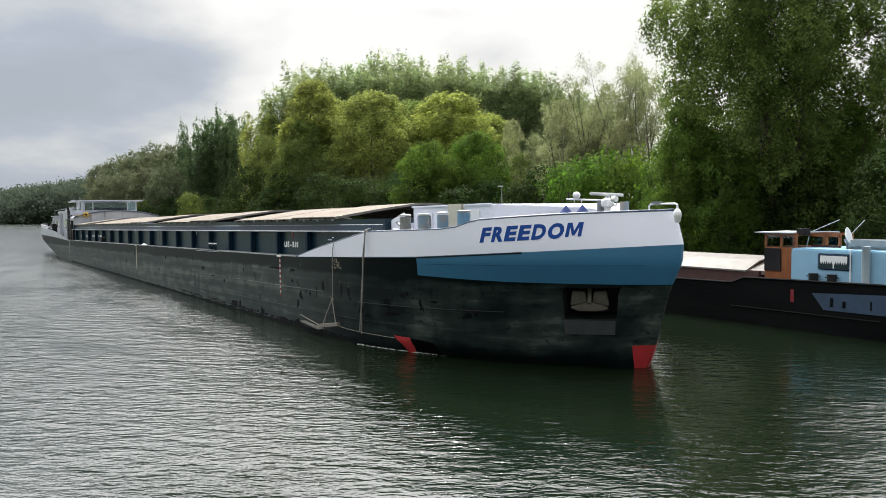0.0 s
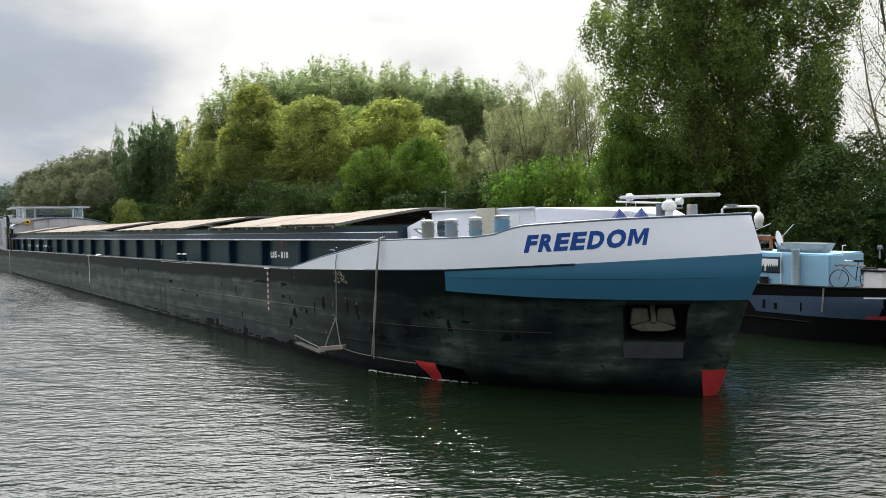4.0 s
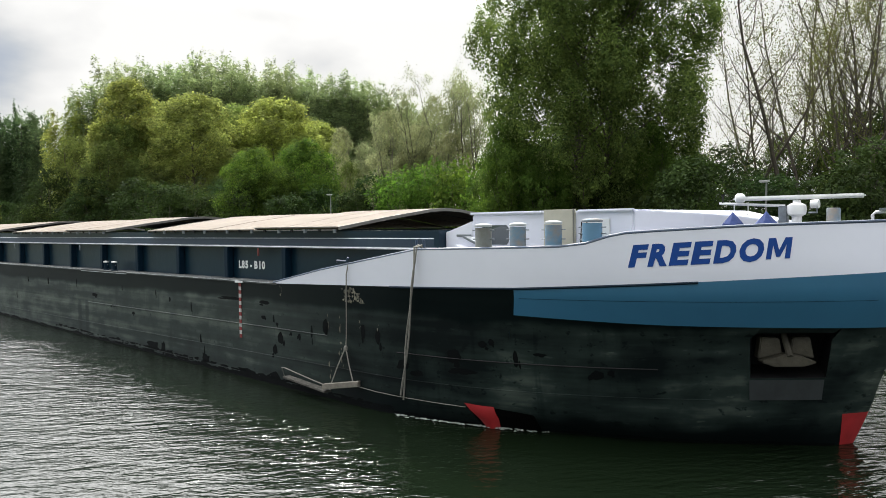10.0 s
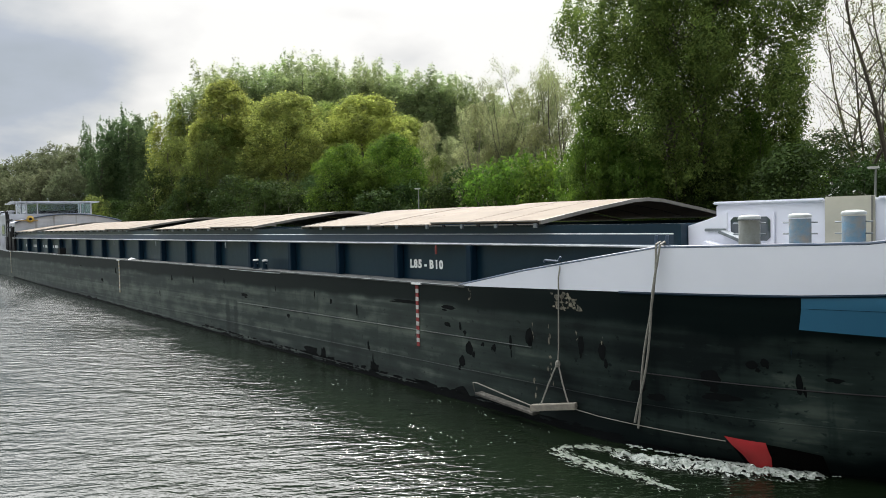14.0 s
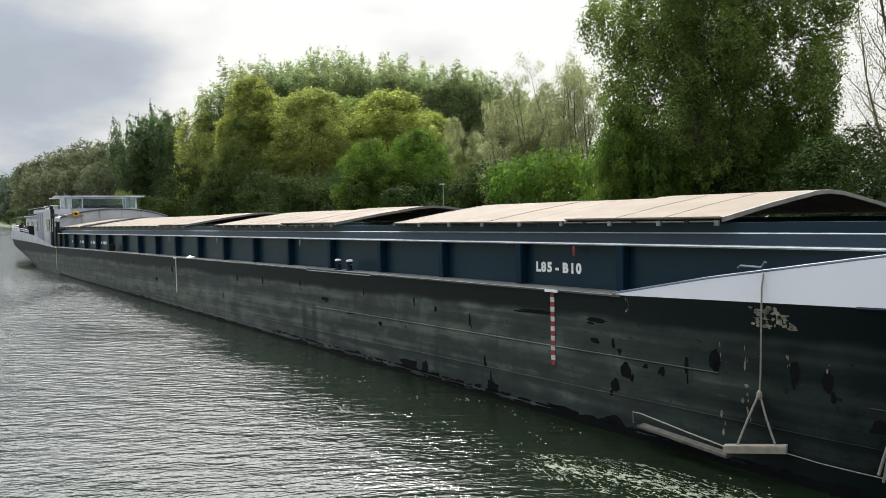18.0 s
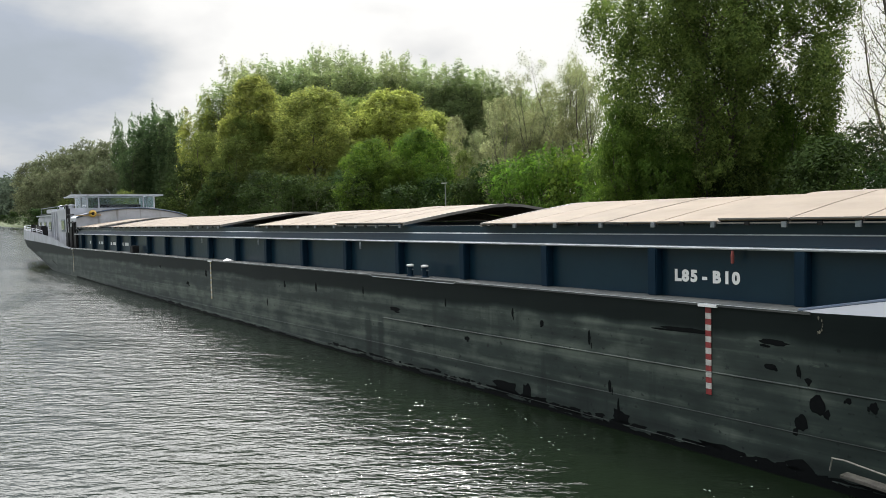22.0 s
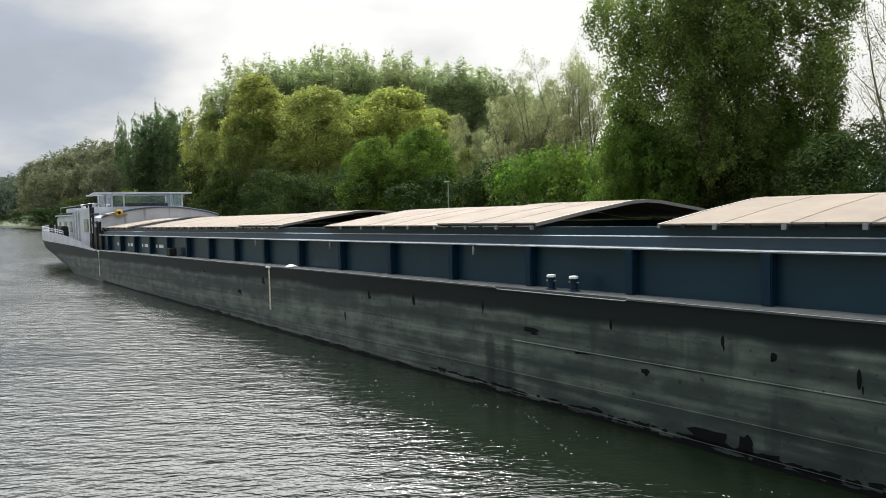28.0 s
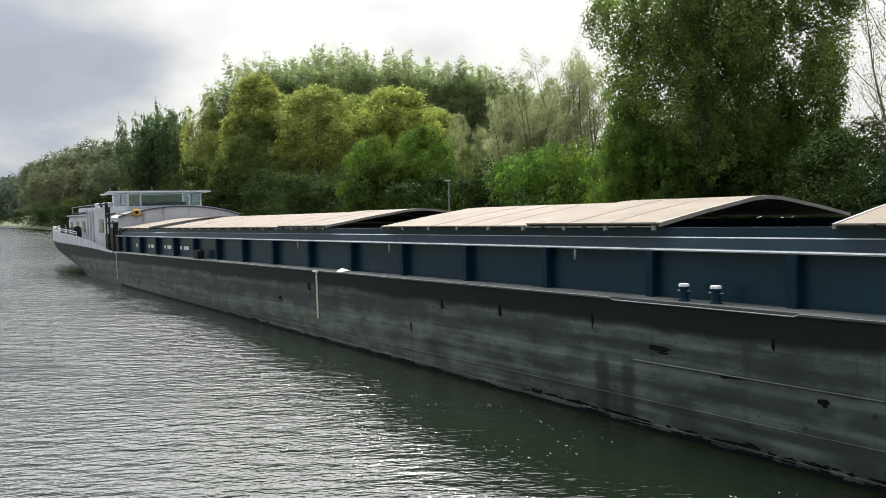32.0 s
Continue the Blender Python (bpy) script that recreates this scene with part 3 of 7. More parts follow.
def strip(g, a, b, low, high, side, rows=6, out=0.0):
    pts = []
    for k in range(rows + 1):
        row = []
        for xn in stations(a, b):
            z = low(xn) + (high(xn) - low(xn)) * k / rows
            p = hull_at(xn, z, side)
            if out:
                q0, q1 = hull_at(xn - 0.02, z, side), hull_at(min(xn + 0.02, 84.499), z, side)
                n = Vector((q1[0] - q0[0], q1[1] - q0[1], 0)).normalized()
                n = Vector((n.y, -n.x, 0)) * (1 if side == 0 else -1)
                p = (p[0] + n.x * out, p[1] + n.y * out, p[2])
            row.append(p)
        pts.append(row if side == 0 else row[::-1])
    g.grid(pts)


def top_edge(xn):
    return lerp(EDGE_TOP, xn) if xn > 71 else 1.49


def skin_low(x):
    p = hull_at(x, -0.0164 * x + 0.13, 0)
    return (p[0], p[1] - 0.004, p[2])


def build_hull():
    def black_high(xn):
        if xn < 71:
            return lerp(STERN_LOW, xn) if xn < 21.5 else 1.44
        return lerp(WHITE_LOW, xn) if xn < 78.5 - 1e-6 else lerp(BLUE_LOW, xn)
    g = Geo()
    for side in (0, 1):
        strip(g, -2.4, 78.4999, lambda x: -2.3, lambda x: 0.98, side, 16)
        for a, b, lo, hi, n in ((78.5, PK0, None, None, 14), (PK0, PK1, None, 0.0, 10), (PK0, PK1, 0.86, None, 1), (PK1, 84.5, None, None, 14)) if side == 0 else ((78.5, 84.5, None, None, 14),):
            strip(g, a, b, lambda x: -2.3 if lo is None else lo, lambda x: lerp(BLUE_LOW, x) if hi is None else hi, side, n)
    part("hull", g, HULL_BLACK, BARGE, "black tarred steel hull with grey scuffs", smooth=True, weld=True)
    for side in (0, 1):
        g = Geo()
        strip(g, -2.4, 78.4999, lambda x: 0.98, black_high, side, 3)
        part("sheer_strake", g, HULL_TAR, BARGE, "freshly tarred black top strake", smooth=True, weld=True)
    g = Geo()
    for side in (0, 1):
        strip(g, 78.5, 84.5, lambda x: lerp(BLUE_LOW, x), lambda x: lerp(WHITE_LOW, x), side, 5)
    part("bow_band", g, HULL_BLUE, BARGE, "slate blue painted band round the bow", smooth=True, weld=True)
    for side, name in ((0, "bulwark"), (1, "bulwark")):
        g = Geo()
        strip(g, 71.0, 84.5, lambda x: lerp(WHITE_LOW, x), top_edge, side, 5)
        strip(g, 71.0, 84.4, lambda x: lerp(WHITE_LOW, x), top_edge, side, 2, out=-0.08)
        b = part(name, g, HULL_WHITE, BARGE, "white bow bulwark", smooth=True, weld=True)
        g = Geo()
        pts = []
        for xn in stations(71.0, 84.5):
            p = hull_at(xn, top_edge(xn), side)
            pts.append((p[0], p[1] + (0.03 if side == 0 else -0.03), p[2]))
        g.tube(pts, 0.034, 8)
        part("capping_rail", g, EDGE_BLUE, b, "dark blue rail along the edge", smooth=True)
    # gunwale plate of the flat side, with its worn pale edge
    for side in (0, 1):
        g = Geo()
        strip(g, 21.5, 71.2, lambda x: 1.44, lambda x: 1.49, side, 1, out=0.03)
        pts0 = [hull_at(x, 1.49, side) for x in stations(21.5, 71.2)]
        inner = [(p[0], 0.72 if side == 0 else BEAM - 0.72, 1.47) for p in pts0]
        outer = [(p[0], p[1] + (-0.03 if side == 0 else 0.03), 1.49) for p in pts0]
        g.grid([outer, inner] if side == 0 else [inner, outer])
        part("side_deck", g, DECK_GREY, BARGE, "narrow worn grey steel side deck")
        g = Geo()
        g.tube([(x, -0.02 if side == 0 else BEAM + 0.02, 1.43 if 58.9 < x < 62.6 else 1.478) for x in sorted([*np.arange(21.5, 71.3, 1.5), 58.85, 58.95, 62.55, 62.65])], 0.013, 6)
        part("gunwale_edge", g, PALE_EDGE, BARGE, "pale worn gunwale edge")
    # stern bulwark
    for side in (0, 1):
        g = Geo()
        strip(g, -2.4, 21.5, lambda x: lerp(STERN_LOW, x) - 0.01, lambda x: lerp(STERN_TOP, x), side, 4, out=0.015)
        strip(g, -2.39, 21.5, lambda x: lerp(STERN_LOW, x) - 0.01, lambda x: lerp(STERN_TOP, x), side, 2, out=-0.05)
        part("stern_bulwark", g, STERN_SHADED_WHITE, BARGE, "white stern bulwark", smooth=True)
    # decks
    for zz, a, b in ((1.9, 75.9, 84.4), (1.45, -2.3, 20.6)):
        g = Geo()
        s0 = [hull_at(x, zz, 0) for x in stations(a, b)]
        s1 = [hull_at(x, zz, 1) for x in stations(a, b)]
        g.grid([[(p[0], p[1] + 0.06, zz) for p in s0], [(p[0], p[1] - 0.06, zz) for p in s1]])
        part("deck", g, DECK_GREY, BARGE, "grey steel deck")
    # welded strakes along the shell
    for z, r, a, b in ((0.31, 0.016, 59.4, 73.2), (0.18, 0.004, 30, 59.4), (0.15, 0.014, 75.6, 81.2), (-0.42, 0.007, 40, 82.0), (1.47, 0.003, 78.6, 84.0)):
        g = Geo()
        pts = [hull_at(x, z, 0) for x in stations(a, b)]
        g.tube([(p[0], p[1] - 0.003, p[2]) for p in pts], r, 6)
        part("strake", g, BLACK if r == 0.014 else HULL_BLACK, BARGE, smooth=True)
    g = Geo()
    ledge = list(stations(24.0, 72.0))
    g.tube([skin_low(x) for x in ledge], [0.003 + 0.003 * min(1.0, (x - 24.0) / 14.0) for x in ledge], 6)
    part("chine", g, HULL_BLACK, BARGE, "worn ledge just above the waterline", smooth=True)
    g = Geo()
    g.tube([(lambda p: (p[0], p[1] - 0.004, p[2]))(hull_at(x, lerp(WHITE_LOW, x) - 0.012, 0)) for x in stations(75.4, 81.6)], 0.026, 6)
    part("rubbing_strake", g, STIFF_NAVY, BARGE, "dark strake under the white bulwark", smooth=True)
    # red stem foot
    g = Geo()
    for side in (0, 1):
        rows = []
        for k in range(5):
            z = -2.0 + 1.28 * k / 4
            x0 = 84.5 - 0.42 * max(0.25, (lerp(TIP_BOW, z) - 82.9) / 0.85)
            rows.append([(lambda p: (p[0], p[1] + (-0.012 if side == 0 else 0.012), p[2]))(hull_at(x0 + (84.5 - x0) * i / 4, z, side)) for i in range(5)])
        g.grid(rows if side == 0 else [r[::-1] for r in rows])
    part("stem_foot", g, RED, BARGE, "red stem foot at the waterline", smooth=True)


build_hull()
HATCHES = [(20.75, 26.7), (29.0, 46.3), (49.75, 59.55), (62.9, 72.9)]
COAM = 2.81


def build_hold():
    g = Geo()
    for s in (0, 1):
        def w(y):
            return y if s == 0 else BEAM - y
        for x0, x1, prof in ((20.4, 76.2, [(0.70, 1.40), (0.70, 2.37), (0.55, 2.37), (0.55, 2.42), (0.70, 2.43), (0.75, 2.61), (0.78, 2.62), (0.78, COAM), (0.90, COAM), (0.90, -1.0), (0.82, -1.0), (0.82, 1.40)]),):
            out = [(w(a), b) for a, b in prof]
            g.prism(out if s == 0 else out[::-1], "x", x0, x1)
    g.box(76.1, 76.25, 0.7, BEAM - 0.7, 1.4, COAM)
    g.box(20.35, 20.5, 0.7, BEAM - 0.7, 1.4, COAM)
    part("coaming", g, COAMING, BARGE, "navy blue steel hatch coaming", weld=True)
    g = Geo()
    g.box(20.5, 76.1, 0.95, BEAM - 0.95, -1.2, -1.0)
    part("hold_floor", g, DARK_HOLD, BARGE, "dark empty cargo hold")
    for y in (0.545, BEAM - 0.545):
        g = Geo()
        g.tube([(x, y, 2.395) for x in np.arange(20.4, 76.4, 3.1)], 0.028, 6)
        part("coaming_rail", g, PALE_EDGE, BARGE, "pale worn rail along the coaming")
    for y in (0.775, BEAM - 0.775):
        g = Geo()
        g.tube([(x, y, 2.615) for x in np.arange(20.4, 76.4, 3.1)], 0.02, 5)
        part("coaming_seam", g, PALE_EDGE, BARGE)
    g = Geo()
    g.box(-0.10, 0.10, 0.50, 0.70, 1.47, 2.37)
    me = g.mesh("stiffener", STIFF_NAVY, bevel=0.02)
    for k in range(18):
        x = 70.77 - 2.842 * k
        for y in (0, 1):
            o = part("stiffener", me, None, BARGE)
            o.matrix_basis = pose(x, 0, 0) if y == 0 else pose(x, BEAM, 0, 0, 0, 180)


build_hold()


def build_hatch(x0, x1):
    """A row of shallow gabled panels; the last few are slid over their neighbours and lie a little higher."""
    prof = [(0.62, 2.84), (2.2, 3.075), (3.95, 3.30), (4.55, 3.33), (5.15, 3.30), (6.9, 3.075), (BEAM - 0.62, 2.84)]
    split = x1 - 3.65 if x1 - x0 > 8 else x1
    n = round((split - x0) / 1.17)
    cuts = [x0 + (split - x0) * k / n for k in range(n + 1)] + ([split + 1.30, split + 2.45, x1] if split < x1 else [])
    rnd = random.Random(int(x0 * 10))
    for k, (a, b) in enumerate(zip(cuts, cuts[1:])):
        up = (0.045 if a >= split else 0.0) + rnd.uniform(0, 0.008)
        top = [(y, z + up + 0.022) for y, z in prof]
        low = [(y, z + up - 0.018) for y, z in prof]
        g = Geo()
        g.prism(top + low[::-1], "x", a + 0.012, b - 0.012)
        m = part("hatch_panel", g, HATCH_TAN, BARGE, "tan metal hatch cover panel" if k == 0 else "", bevel=0.008)
        # standing seam between two panels
        g = Geo()
        g.prism([(y, z + up + 0.016) for y, z in prof] + [(y, z + up - 0.03) for y, z in prof[::-1]], "x", b - 0.014, b + 0.014)
        part("panel_seam", g, HATCH_SEAM, m)
        g = Geo()
        g.box(a + 0.02, b - 0.02, 0.585, 0.617, 2.845 + up, 2.872 + up)
        part("panel_lip", g, HATCH_EDGE, m)
        if a >= split:
            g = Geo()
            g.box(a, b - 0.03, 0.583, 0.617, 2.822, 2.846)
            part("panel_lip", g, HATCH_EDGE, m)
        for q, hgt in ((0.05, 0.07), (0.55, 0.035)):
            x = b - q * (b - a)
            g = Geo()
            g.box(x - 0.045, x + 0.035, 0.55, 0.60, COAM - hgt + 0.02, COAM + 0.045)
            part("clip", g, GREY_METAL if q < 0.5 else BLACK, m)
    for x in (x0 - 0.02, x1 + 0.03):
        up = 0.045 if x > split else 0.0
        g = Geo()
        top = [(y, z + up + 0.030) for y, z in prof]
        low = [(y, z + up - 0.055) for y, z in prof]
        g.prism(top + low[::-1], "x", x - 0.03, x + 0.03)
        part("hatch_end", g, HATCH_EDGE, BARGE, "grey metal end frame of the hatch cover")


for a, b in HATCHES:
    build_hatch(a, b)


def skin(xn, z, out=0.0, side=0):
    """A point on the shell, moved out of it."""
    p = hull_at(xn, z, side)
    if not out:
        return p
    q0, q1 = hull_at(xn - 0.03, z, side), hull_at(min(xn + 0.03, 84.499), z, side)
    n = Vector((q1[0] - q0[0], q1[1] - q0[1], 0)).normalized()
    n = Vector((n.y, -n.x, 0)) * (1 if side == 0 else -1)
    return (p[0] + n.x * out, p[1] + n.y * out, z)


def patch(g, xn0, xn1, z0, z1, out=0.012, cols=4, rows=1):
    g.grid([[skin(xn0 + (xn1 - xn0) * i / cols, z0 + (z1 - z0) * k / rows, out) for i in range(cols + 1)] for k in range(rows + 1)])


def lettering(word, size, shear=0.0, bold=0.0, spacing=1.0):
    """The mesh of a word in the built-in font, lying in x and y from the origin."""
    c = bpy.data.curves.new("lettering", "FONT")
    c.body, c.size, c.shear, c.offset, c.space_character, c.resolution_u = word, size, shear, bold, spacing, 3
    tmp = bpy.data.objects.new("lettering", c)
    me = bpy.data.meshes.new_from_object(tmp)
    bpy.data.objects.remove(tmp)
    bpy.data.curves.remove(c)
    return me


def letter_m(height, width):
    """A bold M."""
    out = [(0, 0), (0, 1), (0.30, 1), (0.5, 0.42), (0.70, 1), (1, 1), (1, 0), (0.78, 0), (0.78, 0.66), (0.58, 0.10), (0.42, 0.10), (0.22, 0.66), (0.22, 0)]
    me = bpy.data.meshes.new("letter_m")
    me.from_pydata([(x * width, y * height, 0) for x, y in out], [], [tuple(range(13))[::-1]])
    return me


def build_names():
    # bow name: wrapped letter by letter round the flare
    steps = np.linspace(79.0, 84.4, 109)
    pts = [Vector(hull_at(x, 2.35)[:2]) for x in steps]
    arc = np.concatenate([[0], np.cumsum([(b - a).length for a, b in zip(pts, pts[1:])])])
    start = float(np.interp(80.56, steps, arc))
    unit_x = 0.963 * (float(np.interp(82.97, steps, arc)) - start) / 370
    rise = 0.37
    for ch, x, wide in zip("FREEDOM", (0, 45, 94, 144, 195, 250, 314), (37, 45, 43, 43, 48, 57, 56)):
        me = letter_m(rise, 0.5) if ch == "M" else lettering(ch, 0.52, 0.0, 0.026)
        bm = bmesh.new()
        bm.from_mesh(me)
        bmesh.ops.triangulate(bm, faces=bm.faces)
        bmesh.ops.subdivide_edges(bm, edges=[e for e in bm.edges if e.calc_length() > 0.15], cuts=1)
        left, right = min(v.co.x for v in bm.verts), max(v.co.x for v in bm.verts)
        for v in bm.verts:
            s = start + (x + wide * (v.co.x - left) / (right - left)) * unit_x + 0.40 * v.co.y
            xn = float(np.interp(s, arc, steps))
            z = 2.12 + 0.055 * (xn - 80.6) + v.co.y
            v.co = skin(xn, z, 0.006)
        bm.to_mesh(me)
        bm.free()
        me.materials.append(NAME_BLUE)
        part("letter", me, None, BARGE, "blue slanted capital letter of the name")
    pen = 0.0
    for ch, wide in (("L", 0.135), ("8", 0.15), ("5", 0.205), ("-", 0.17), ("B", 0.175), ("1", 0.145), ("0", 0.15)):
        me = lettering(ch, 0.285, 0.0, 0.016)
        me.materials.append(WHITE)
        part("letter", me, None, BARGE, "white stencilled character").matrix_basis = pose(68.3 + pen, 0.694, 1.77, 90, 0, 0)
        pen += wide * 1.2
    # small worn writing further aft, too faint to read
    for x, w in ((24.0, 0.35), (24.6, 0.5), (26.3, 0.30), (26.8, 0.55), (29.0, 0.35), (29.5, 0.6), (31.5, 0.3), (32.0, 0.8)):
        for k in range(int(w / 0.12)):
            g = Geo()
            g.box(x + 0.12 * k, x + 0.12 * k + 0.085, 0.688, 0.698, 1.80, 1.97)
            part("faded_writing", g, WHITE, BARGE)


build_names()


def build_marks():
    FADED = material("faded_mark", (0.42, 0.36, 0.22), 0.6)
    MARK_RED, MARK_WHITE = material("mark_red", (0.26, 0.03, 0.03), 0.6, 0, (0.10, 0.02, 0.02), 9, 0.8), material("mark_white", (0.50, 0.50, 0.48), 0.6, 0, (0.25, 0.25, 0.23), 9, 0.8)
    for x in (69.45, 46.75, 22.35):
        scale = tagged(new("draught_scale"), "red and white draught scale" if x > 60 else "faded ochre and white draught scale")
        scale.parent = BARGE
        for k in range(15):
            g = Geo()
            z1 = 1.42 - 0.1 * k
            g.box(x - 0.052, x + 0.052, -0.016, 0.0, z1 - 0.1, z1)
            part("mark", g, (MARK_RED if x > 60 else FADED) if k % 2 == 0 else MARK_WHITE, scale)
        g = Geo()
        g.box(x - 0.17, x + 0.17, -0.06, 0.02, 1.425, 1.47)
        part("mark_plate", g, WHITE, scale)


build_marks()


def build_bow_gear():
    # anchor pocket
    g = Geo()
    n = 6
    xs = [PK0 + (PK1 - PK0) * i / n for i in range(n + 1)]
    lo, hi = [skin(x, 0.0) for x in xs], [skin(x, 0.86) for x in xs]
    lo2 = [(p[0] - 0.35, p[1] + 0.75, 0.12) for p in lo]
    hi2 = [(p[0] - 0.35, p[1] + 0.75, 0.80) for p in hi]
    g.grid([lo, lo2]); g.grid([hi2, hi]); g.grid([lo2, hi2])
    g.grid([[lo[0], lo2[0]], [hi[0], hi2[0]]]); g.grid([[lo2[-1], lo[-1]], [hi2[-1], hi[-1]]])
    part("anchor_pocket", g, BLACK, BARGE, "dark recessed anchor pocket")
    anchor = tagged(new("anchor"), "rusty beige stockless anchor in its pocket")
    anchor.parent = BARGE
    mid = Vector(skin((PK0 + PK1) / 2, 0.4))
    t = (Vector(skin(PK1, 0.4)) - Vector(skin(PK0, 0.4))).normalized()
    nrm = Vector((t.y, -t.x, 0))
    RUST = material("anchor_rust", (0.066, 0.060, 0.042), 0.75, 0.1, (0.034, 0.031, 0.022), 5, 0.8, 0.2, 25)

    def place(pts, depth0, depth1):
        q = Geo()
        front = [mid + t * a + Vector((0, 0, b)) + nrm * depth0 for a, b in pts]
        back = [mid + t * a + Vector((0, 0, b)) + nrm * depth1 for a, b in pts]
        m = len(pts)
        q.add([tuple(p) for p in back + front], [tuple(range(m))[::-1], tuple(range(m, 2 * m))] + [(i, (i + 1) % m, m + (i + 1) % m, m + i) for i in range(m)])
        return q
    part("crown", place([(-0.50, -0.06), (-0.47, -0.10), (-0.27, -0.17), (0.25, -0.17), (0.44, -0.12), (0.50, -0.08), (0.30, 0.0), (0.06, 0.06), (-0.06, 0.06), (-0.28, 0.0)], 0.04, -0.24), RUST, anchor, bevel=0.015)
    part("fluke", place([(-0.46, 0.36), (-0.52, -0.04), (-0.30, 0.0), (-0.07, 0.06), (-0.12, 0.34)], -0.12, -0.34), RUST, anchor, bevel=0.02)
    part("fluke", place([(0.12, 0.34), (0.07, 0.06), (0.30, 0.0), (0.52, -0.05), (0.44, 0.36)], -0.12, -0.34), RUST, anchor, bevel=0.02)
    g = Geo()
    g.tube([mid + Vector((0, 0, 0.02)) + nrm * 0.04, mid + Vector((0, 0, 0.4)) - nrm * 0.25], 0.06, 8)
    part("shank", g, RUST, anchor)
    g = Geo()
    patch(g, PK0 - 0.02, PK1 - 0.02, -0.42, -0.03, 0.014, 6)
    part("chafe_plate", g, material("chafe_grey", (0.032, 0.038, 0.040), 0.5, 0, (0.02, 0.024, 0.025), 2, 0.8), BARGE, "grey chafe plate under the anchor")
    # bow thruster: opening's shade painted as a black patch, with a pointed red fairing
    g = Geo()
    rows = []
    for k in range(6):
        q = k / 5
        rows.append([skin(77.46 + 0.30 * (1 - q) + (1.40 - 0.30 * (1 - q)) * i / 8, -1.6 + (0.80 - 0.10 * (i / 8) ** 2) * q, 0.014) for i in range(9)])
    g.grid(rows)
    part("thruster_mouth", g, material("mouth_black", (0.002, 0.002, 0.002), 0.9, spec=0.05), BARGE, "flat black patch for the shade in the thruster opening")
    g = Geo()
    left = [(77.38, -0.76), (77.50, -0.90), (77.62, -1.06), (77.70, -1.24), (77.77, -1.42), (77.80, -1.6)]
    right = [(78.04, -0.79), (78.07, -0.92), (78.07, -1.06), (78.03, -1.24), (77.94, -1.42), (77.86, -1.6)]
    g.grid([[skin(x0 + (x1 - x0) * k / 3, z0 + (z1 - z0) * k / 3, 0.02 + (0.14 if k in (1, 2) else 0.0) * (0.2 + 0.8 * i / 5)) for k in range(4)] for i, ((x0, z0), (x1, z1)) in enumerate(zip(left, right))][::-1])
    part("thruster_fairing", g, RED, BARGE, "red painted thruster fairing", smooth=True)
    # ventilators
    VENT_GREEN = material("vent_grey_green", (0.15, 0.165, 0.155), 0.6, 0.0, (0.10, 0.095, 0.075), 2.2, 1.0, 0.15, 20)
    VENT_BLUE = material("vent_blue", (0.085, 0.20, 0.31), 0.45, 0.0, (0.07, 0.165, 0.26), 1.4, 0.7, 0.1, 10)
    CAP_GREY = material("cap_grey", (0.42, 0.45, 0.46), 0.5, 0.1, (0.25, 0.26, 0.26), 4, 0.8)
    for i, (x, y, r, z1, mat) in enumerate(((77.58, 0.62, 0.17, 2.94, VENT_GREEN), (78.34, 0.78, 0.165, 2.95, BLUE_GREY), (79.08, 0.95, 0.165, 2.98, BLUE_GREY), (79.83, 1.15, 0.19, 3.01, VENT_BLUE))):
        g = Geo()
        g.lathe([(r, 1.9), (r, z1 - 0.10), (r * 0.98, z1 - 0.09)], x, y, 18)
        v = part("ventilator", g, mat, BARGE, "weathered ventilator drum" if i < 3 else "blue ventilator drum", smooth=True)
        g = Geo()
        g.lathe([(r * 1.05, z1 - 0.075), (r * 1.07, z1 - 0.05), (r * 1.0, z1 - 0.025), (r * 0.6, z1 - 0.005), (0.01, z1)], x, y, 18)
        part("ventilator_cap", g, CAP_GREY if i < 3 else BLUE_GREY, v, smooth=True)
        for zz in ((2.62, 2.80) if i < 3 else (2.60, 2.72, 2.84)):
            g = Geo()
            g.tube([(x - r - 0.1, y - 0.02, zz), (x + r + 0.1, y + 0.02, zz)], 0.012, 5)
            part("rung", g, GREY_METAL, v)
    # fore deckhouse
    house = part("fore_deckhouse", Geo().prism([(76.36, 1.9), (76.36, 3.13), (76.42, 3.17), (80.4, 3.17), (80.4, 1.9)], "y", 1.7, 7.4),
                 HULL_WHITE, BARGE, "low white fore deckhouse", bevel=0.03)
    g = Geo()
    plan_low = [(80.4, 1.72), (80.95, 3.6), (81.3, 4.35), (82.1, 4.75), (82.1, 5.5), (80.4, 7.38)]
    g.add([(x, y, 1.9) for x, y in plan_low] + [(x, y, 3.165 - 0.15 * (x - 80.4)) for x, y in plan_low], [(5, 4, 3, 2, 1, 0), (6, 7, 8, 9, 10, 11)] + [(k, (k + 1) % 6, 6 + (k + 1) % 6, 6 + k) for k in range(6)])
    part("house_front", g, HULL_WHITE, house, "tapered front of the deckhouse", bevel=0.02)
    for x0, x1 in ((76.33, 78.33), (79.16, 80.42)):
        g = Geo(); g.box(x0, x1, 1.64, 1.74, 3.13, 3.19); part("roof_lip", g, HULL_WHITE, house, bevel=0.02)
    g = Geo(); g.box(79.075, 79.10, 1.635, 1.66, 1.95, 3.20); part("door_post", g, material("post_grey", (0.16, 0.16, 0.14), 0.6), house)
    g = Geo(); g.box(78.35, 79.12, 1.655, 1.7, 1.95, 3.205)
